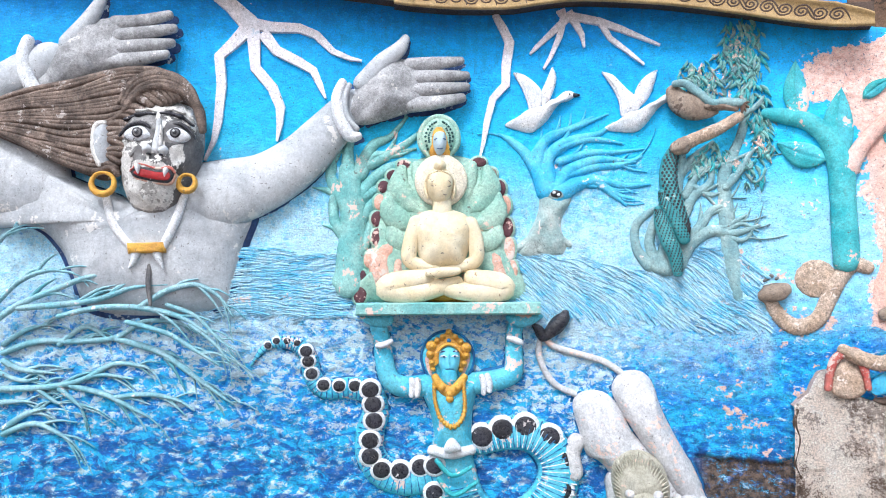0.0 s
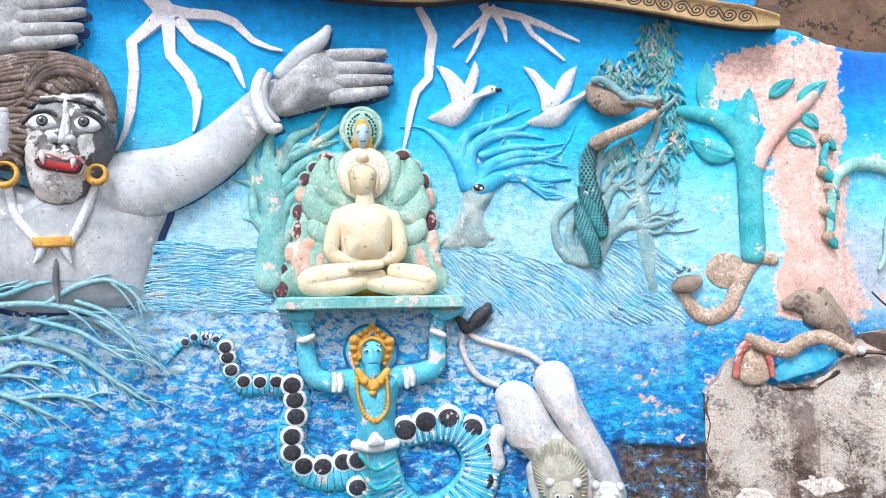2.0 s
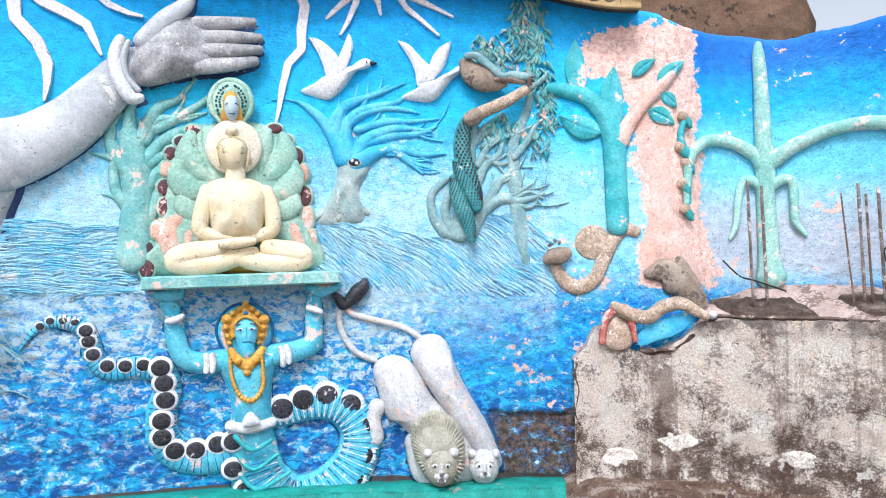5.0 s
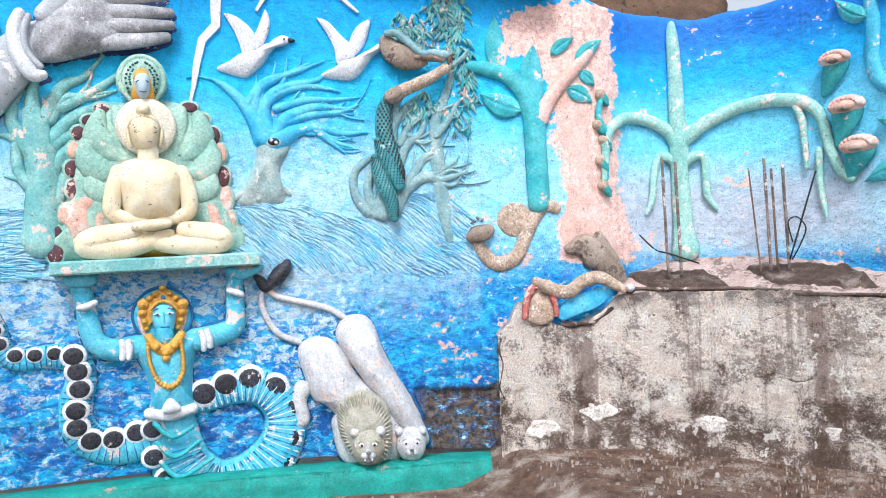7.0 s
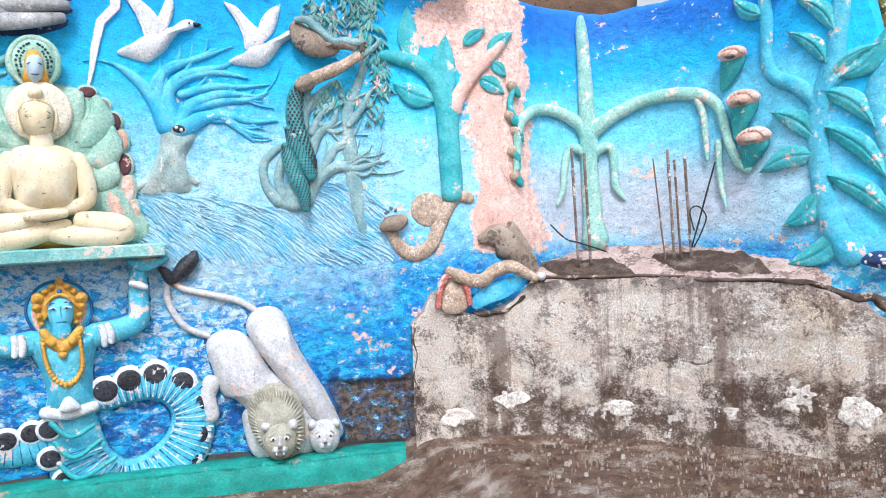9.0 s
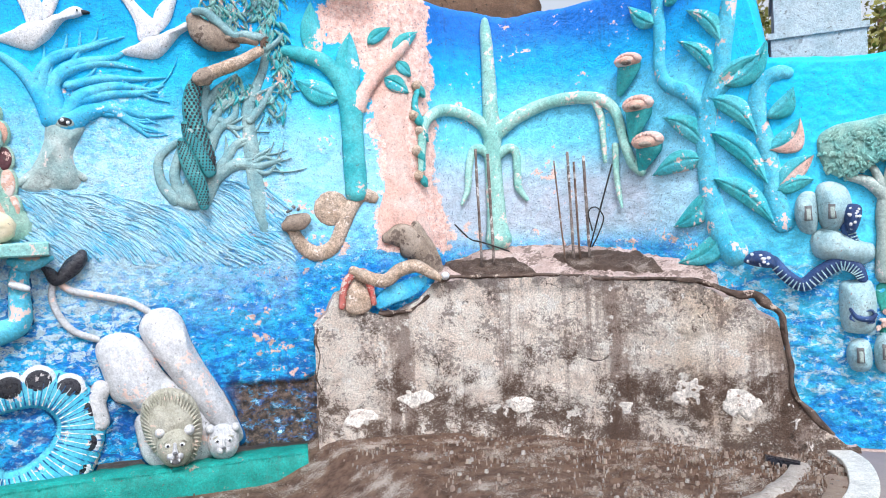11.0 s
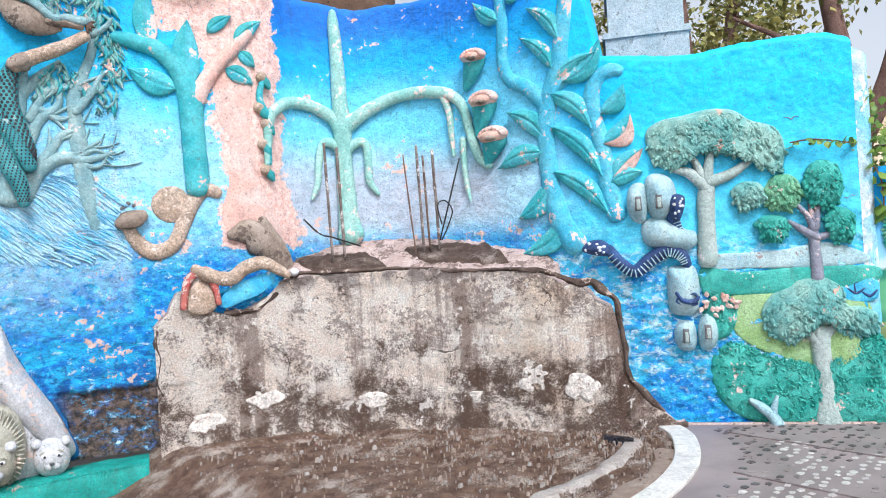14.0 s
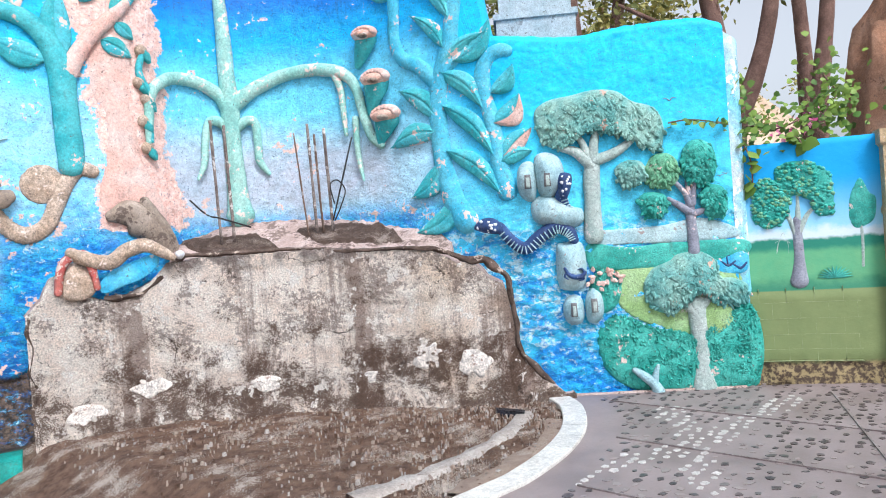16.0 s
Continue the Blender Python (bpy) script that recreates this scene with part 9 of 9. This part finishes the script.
def ivy():
    r = root("ivy", "green ivy trailing over the low wall top", "ivy")
    def sprig(points, n, spread, size):
        g = Shape()
        limb(g, [(*p, 0.006) for p in points], BARK)
        pts = [Vector(p) for p in spline(points, 8)]
        verts, faces = [], []
        for k in range(n):
            p = random.choice(pts) + Vector((random.gauss(0, spread), random.gauss(0, spread), random.gauss(0, spread)))
            d = Vector((random.uniform(-1, 0.1), random.uniform(-0.7, 0.7), random.uniform(-1, 0.2))).normalized()
            w = d.cross(Vector((-1, random.uniform(-0.6, 0.6), random.uniform(0, 0.8)))).normalized()
            u = d.cross(w)
            ln = size * random.uniform(0.7, 1.3)
            i = len(verts)
            for a, b, c in ((0, 0, 0), (0.2, 0.42, 0.05), (0.55, 0.36, 0.03), (1.0, 0.0, -0.04), (0.55, -0.36, 0.03), (0.2, -0.42, 0.05), (0.4, 0, -0.03)):
                verts.append(tuple(p + d * ln * a + w * ln * b + u * ln * c))
            faces += [(i + j, i + (j + 1) % 6, i + 6) for j in range(6)]
        g.add(verts, faces, IVY)
        g.make("sprig", r)
    b = lambda u, z, d: LOW.at(u, z, d)
    sprig([b(0.02, 1.9, -0.1), b(0.1, 2.0, -0.1), b(0.3, 1.95, -0.05), b(0.5, 2.02, -0.1)], 170, 0.08, 0.055)
    sprig([b(0.0, 1.85, -0.1), b(-0.02, 2.1, -0.12), b(0.02, 2.3, -0.15), b(-0.03, 2.35, -0.1)], 150, 0.07, 0.055)
    sprig([b(0.6, 1.95, -0.25), b(0.7, 2.1, -0.3), b(0.78, 2.2, -0.3), b(0.7, 2.35, -0.3)], 260, 0.13, 0.055)
    sprig([b(0.3, 1.9, -0.05), b(0.42, 1.87, 0.02), b(0.46, 1.8, 0.04)], 8, 0.015, 0.12)
    sprig([b(0.06, 1.86, 0.0), b(0.1, 1.75, 0.03), b(0.11, 1.6, 0.03), b(0.1, 1.52, 0.03)], 9, 0.02, 0.11)
    sprig([b(0.0, 2.0, 0.0), WALL.at(LEN - 0.1, 2.02, 0.08), WALL.at(LEN - 0.3, 2.06, 0.06), WALL.at(LEN - 0.45, 2.05, 0.05)], 22, 0.012, 0.05)
    g = Shape()
    leaf_cloud(g, b(0.35, 2.05, -0.6), (0.5, 0.5, 0.25), 60, 0.09, PINKFLOWER)
    g.make("flowers", r, "pink flowers")


ivy()

# ---- rubble and stone chips ----
def chunk(n):
    g = Shape()
    pts = [(math.cos(a) * random.uniform(0.7, 1.1), math.sin(a) * random.uniform(0.5, 1.0)) for a in (2 * math.pi * k / n for k in range(n))]
    verts = [(x, y, 0) for x, y in pts] + [(x * 0.96, y * 0.96, 1) for x, y in pts]
    g.add(verts, [(i, (i + 1) % n, (i + 1) % n + n, i + n) for i in range(n)] + [tuple(range(n, 2 * n))], CHIP)
    return g


chips = []
for k in range(9):
    chips.append(chunk(random.randint(4, 6)).make("stone_chip", pave, smooth=False))
KX = np.array([p[0] for p in KERB])
KY = np.array([p[1] for p in KERB])


def paved(x, y):
    d = np.hypot(KX - x, KY - y)
    i = int(np.argmin(d))
    nrm = kerb_normal(i)
    return (x - KX[i]) * nrm.x + (y - KY[i]) * nrm.y < -0.2 and x < 8.6 - 0.36 * y - 0.12


WCHIP = paint("white marble chips", (0.60, 0.56, 0.53), (0.48, 0.44, 0.42), amount=0, rough=0.4, strength=0.1)
DCHIP = paint("dark maroon stone chips", (0.06, 0.045, 0.048), (0.13, 0.095, 0.095), amount=0, rough=0.4, strength=0.1)
MCHIP = paint("mauve grey stone chips", (0.20, 0.155, 0.15), (0.30, 0.25, 0.24), amount=0, rough=0.45, strength=0.1)
random.seed(5)
band = spline([(7.15, 1.45), (6.6, 1.15), (6.1, 0.95), (5.6, 0.7), (5.1, 0.35), (4.7, 0.0)], 20)
cross = spline([(7.7, 0.75), (7.0, 0.9), (6.4, 1.05), (6.0, 1.25), (5.6, 1.4)], 20)
pale, rest, count = Shape(), Shape(), 0
STEP = 0.078
for i in range(62):
    for j in range(48):
        x, y = 4.3 + STEP * (i + 0.5 * (j % 2)) + random.uniform(-0.016, 0.016), -1.7 + STEP * j + random.uniform(-0.016, 0.016)
        if not paved(x, y):
            continue
        white = min(math.hypot(x - q[0], y - q[1]) for q in band + cross) < random.uniform(0.06, 0.13)
        if not white and random.random() < 0.28:
            continue
        m, s, a0 = random.randint(4, 6), random.uniform(0.018, 0.030), random.uniform(0, 6.28)
        if not white and count < 291 and 5.0 < x < 6.9 and random.random() < 0.6:
            src = chips[count % 9]
            ob = src if count < 9 else new("stone_chip", src.data)
            ob.parent = pave
            ob.matrix_basis = pose(x, y, 0.028, 0, 0, math.degrees(a0)) @ Matrix.Diagonal((s * 1.3, s, 0.0045, 1))
            count += 1
            continue
        ring = [(x + s * 1.25 * random.uniform(0.7, 1.1) * math.cos(a0 + 6.283 * k / m), y + s * random.uniform(0.7, 1.05) * math.sin(a0 + 6.283 * k / m)) for k in range(m)]
        g = pale if white else rest
        g.add([(p[0], p[1], 0.028) for p in ring] + [(p[0], p[1], 0.033) for p in ring], [(k, (k + 1) % m, (k + 1) % m + m, k + m) for k in range(m)] + [tuple(range(m, 2 * m))], WCHIP if white else random.choice((DCHIP, DCHIP, MCHIP)))
tagged(pale.make("pale_chips", smooth=False), "white marble chips set as a band in the paving", "marble chips", kind="stuff")
tagged(rest.make("dark_chips", smooth=False), "dark maroon and mauve stone chips set in the paving", "stone chips", kind="stuff")
# thin divider strips between the paving fields
for a, b in (((4.4, -0.55), (7.9, 0.55)), ((4.4, -1.15), (8.2, 0.05)), ((5.5, 1.35), (5.15, -1.6)), ((6.35, 1.5), (5.95, -1.6)), ((7.2, 1.9), (6.8, -1.6))):
    g = Shape()
    d = Vector((b[0] - a[0], b[1] - a[1])).normalized() * 0.006
    v = [(a[0] - d.y, a[1] + d.x), (b[0] - d.y, b[1] + d.x), (b[0] + d.y, b[1] - d.x), (a[0] + d.y, a[1] - d.x)]
    g.add([(*p, 0.028) for p in v] + [(*p, 0.0385) for p in v], [(4, 5, 6, 7), (0, 1, 5, 4), (1, 2, 6, 5), (2, 3, 7, 6), (3, 0, 4, 7)], MCHIP)
    g.make("divider_strip", pave, smooth=False)
# edging at the foot of the painted wall
g = Shape()
verts = []
for k in range(31):
    u = 13.75 + (LEN - 13.75) * k / 30
    for d, h in ((0.0, 0.02), (0.0, 0.042), (0.025, 0.040), (0.032, 0.02)):
        verts.append(WALL.at(u, h + 0.004 * noise.noise((u * 9, 0, 1)), d + 0.03 + 0.006 * noise.noise((u * 6, h, 4))))
g.add(verts, [(k * 4 + j, k * 4 + j + 1, k * 4 + j + 5, k * 4 + j + 4) for k in range(30) for j in range(3)] + [(0, 1, 2, 3), (120, 121, 122, 123)], RIM)
tagged(g.make("trim"), "narrow pinkish cement edging along the wall foot", "edging", kind="structure")

g = Shape()
random.seed(8)
PALE = paint("pale plaster rubble", (0.36, 0.31, 0.28), (0.5, 0.45, 0.41), (0.2, 0.15, 0.13), 0.1, 0.95)
for k in range(3800):
    i, j = random.random(), random.randint(0, 75)
    p = earth_point(0, j)
    q = earth_point(59, j)
    x, y = lerp(p, q, random.uniform(0.04, 0.98))[:2]
    s = random.choice((0.004, 0.005, 0.006, 0.007, 0.008, 0.009, 0.011, 0.017)) * random.uniform(0.7, 1.3)
    v = []
    for a in range(5):
        w = 6.283 * a / 5 + random.uniform(-0.3, 0.3)
        v.append((x + s * 1.3 * math.cos(w), y + s * math.sin(w), -0.01))
    z0 = 0.028 + s * random.uniform(0.1, 0.4)
    dip = earth_drop(x)
    v = [(a, b, c + dip) for a, b, c in v]
    z0 += dip
    v += [(x + (a - x) * 0.6, y + (b - y) * 0.6, z0) for a, b, _ in v]
    g.add(v, [(a, (a + 1) % 5, (a + 1) % 5 + 5, a + 5) for a in range(5)] + [(5, 6, 7, 8, 9)], random.choice((PALE, DIRT, DIRT, CEMENT, GRAVEL)))
tagged(g.make("rubble", smooth=False), "small plaster rubble strewn over the earth", "rubble", kind="stuff")
# worn strip of white plaster and gravel beside the kerb
def strip(pts, w0, material, name, label, h):
    g = Shape()
    line = spline(pts, 8)
    verts = []
    for i, q in enumerate(line):
        a, b = Vector(line[max(i - 1, 0)]), Vector(line[min(i + 1, len(line) - 1)])
        d = (b - a).normalized()
        for o in (-1, -0.6, 0, 0.6, 1):
            w = w0 * (1 + 0.4 * noise.noise((i * 0.35, o * 3, 2)))
            verts.append((q[0] - d.y * o * w, q[1] + d.x * o * w, h + 0.02 * noise.noise((q[0] * 7, q[1] * 7 + o, 0)) - (0.05 if abs(o) == 1 else 0)))
    g.add(verts, [(i * 5 + j, i * 5 + j + 1, i * 5 + j + 6, i * 5 + j + 5) for i in range(len(line) - 1) for j in range(4)], material)
    tagged(g.make(name), label, name.replace("_", " "), kind="structure")


strip([(6.69, 2.33), (6.25, 2.20), (5.85, 2.16), (5.57, 2.17), (5.20, 2.21), (4.88, 2.32)], 0.075, PALE, "plaster_strip", "broken strip of pale plaster in the earth", 0.035)
strip([(6.63, 2.05), (6.18, 1.86), (5.86, 1.86), (5.47, 1.84), (5.14, 1.87)], 0.10, GRAVEL, "gravel_strip", "reddish gravel strip beside the kerb", 0.03)
g = Shape()
q = [(6.62, 2.52), (6.63, 2.30)]
g.add([(q[0][0], q[0][1], 0.05), (q[1][0], q[1][1], 0.05), (q[1][0] + 0.06, q[1][1] + 0.03, 0.05), (q[0][0] + 0.06, q[0][1] + 0.05, 0.05), (q[0][0], q[0][1], 0.0), (q[1][0], q[1][1], 0.0), (q[1][0] + 0.06, q[1][1] + 0.03, 0.0), (q[0][0] + 0.06, q[0][1] + 0.05, 0.0)], [(0, 1, 2, 3), (0, 1, 5, 4), (1, 2, 6, 5), (2, 3, 7, 6), (3, 0, 4, 7)], BLACK)
tagged(g.make("dark_slot", smooth=False), "dark narrow drain slot in the earth", "drain slot")
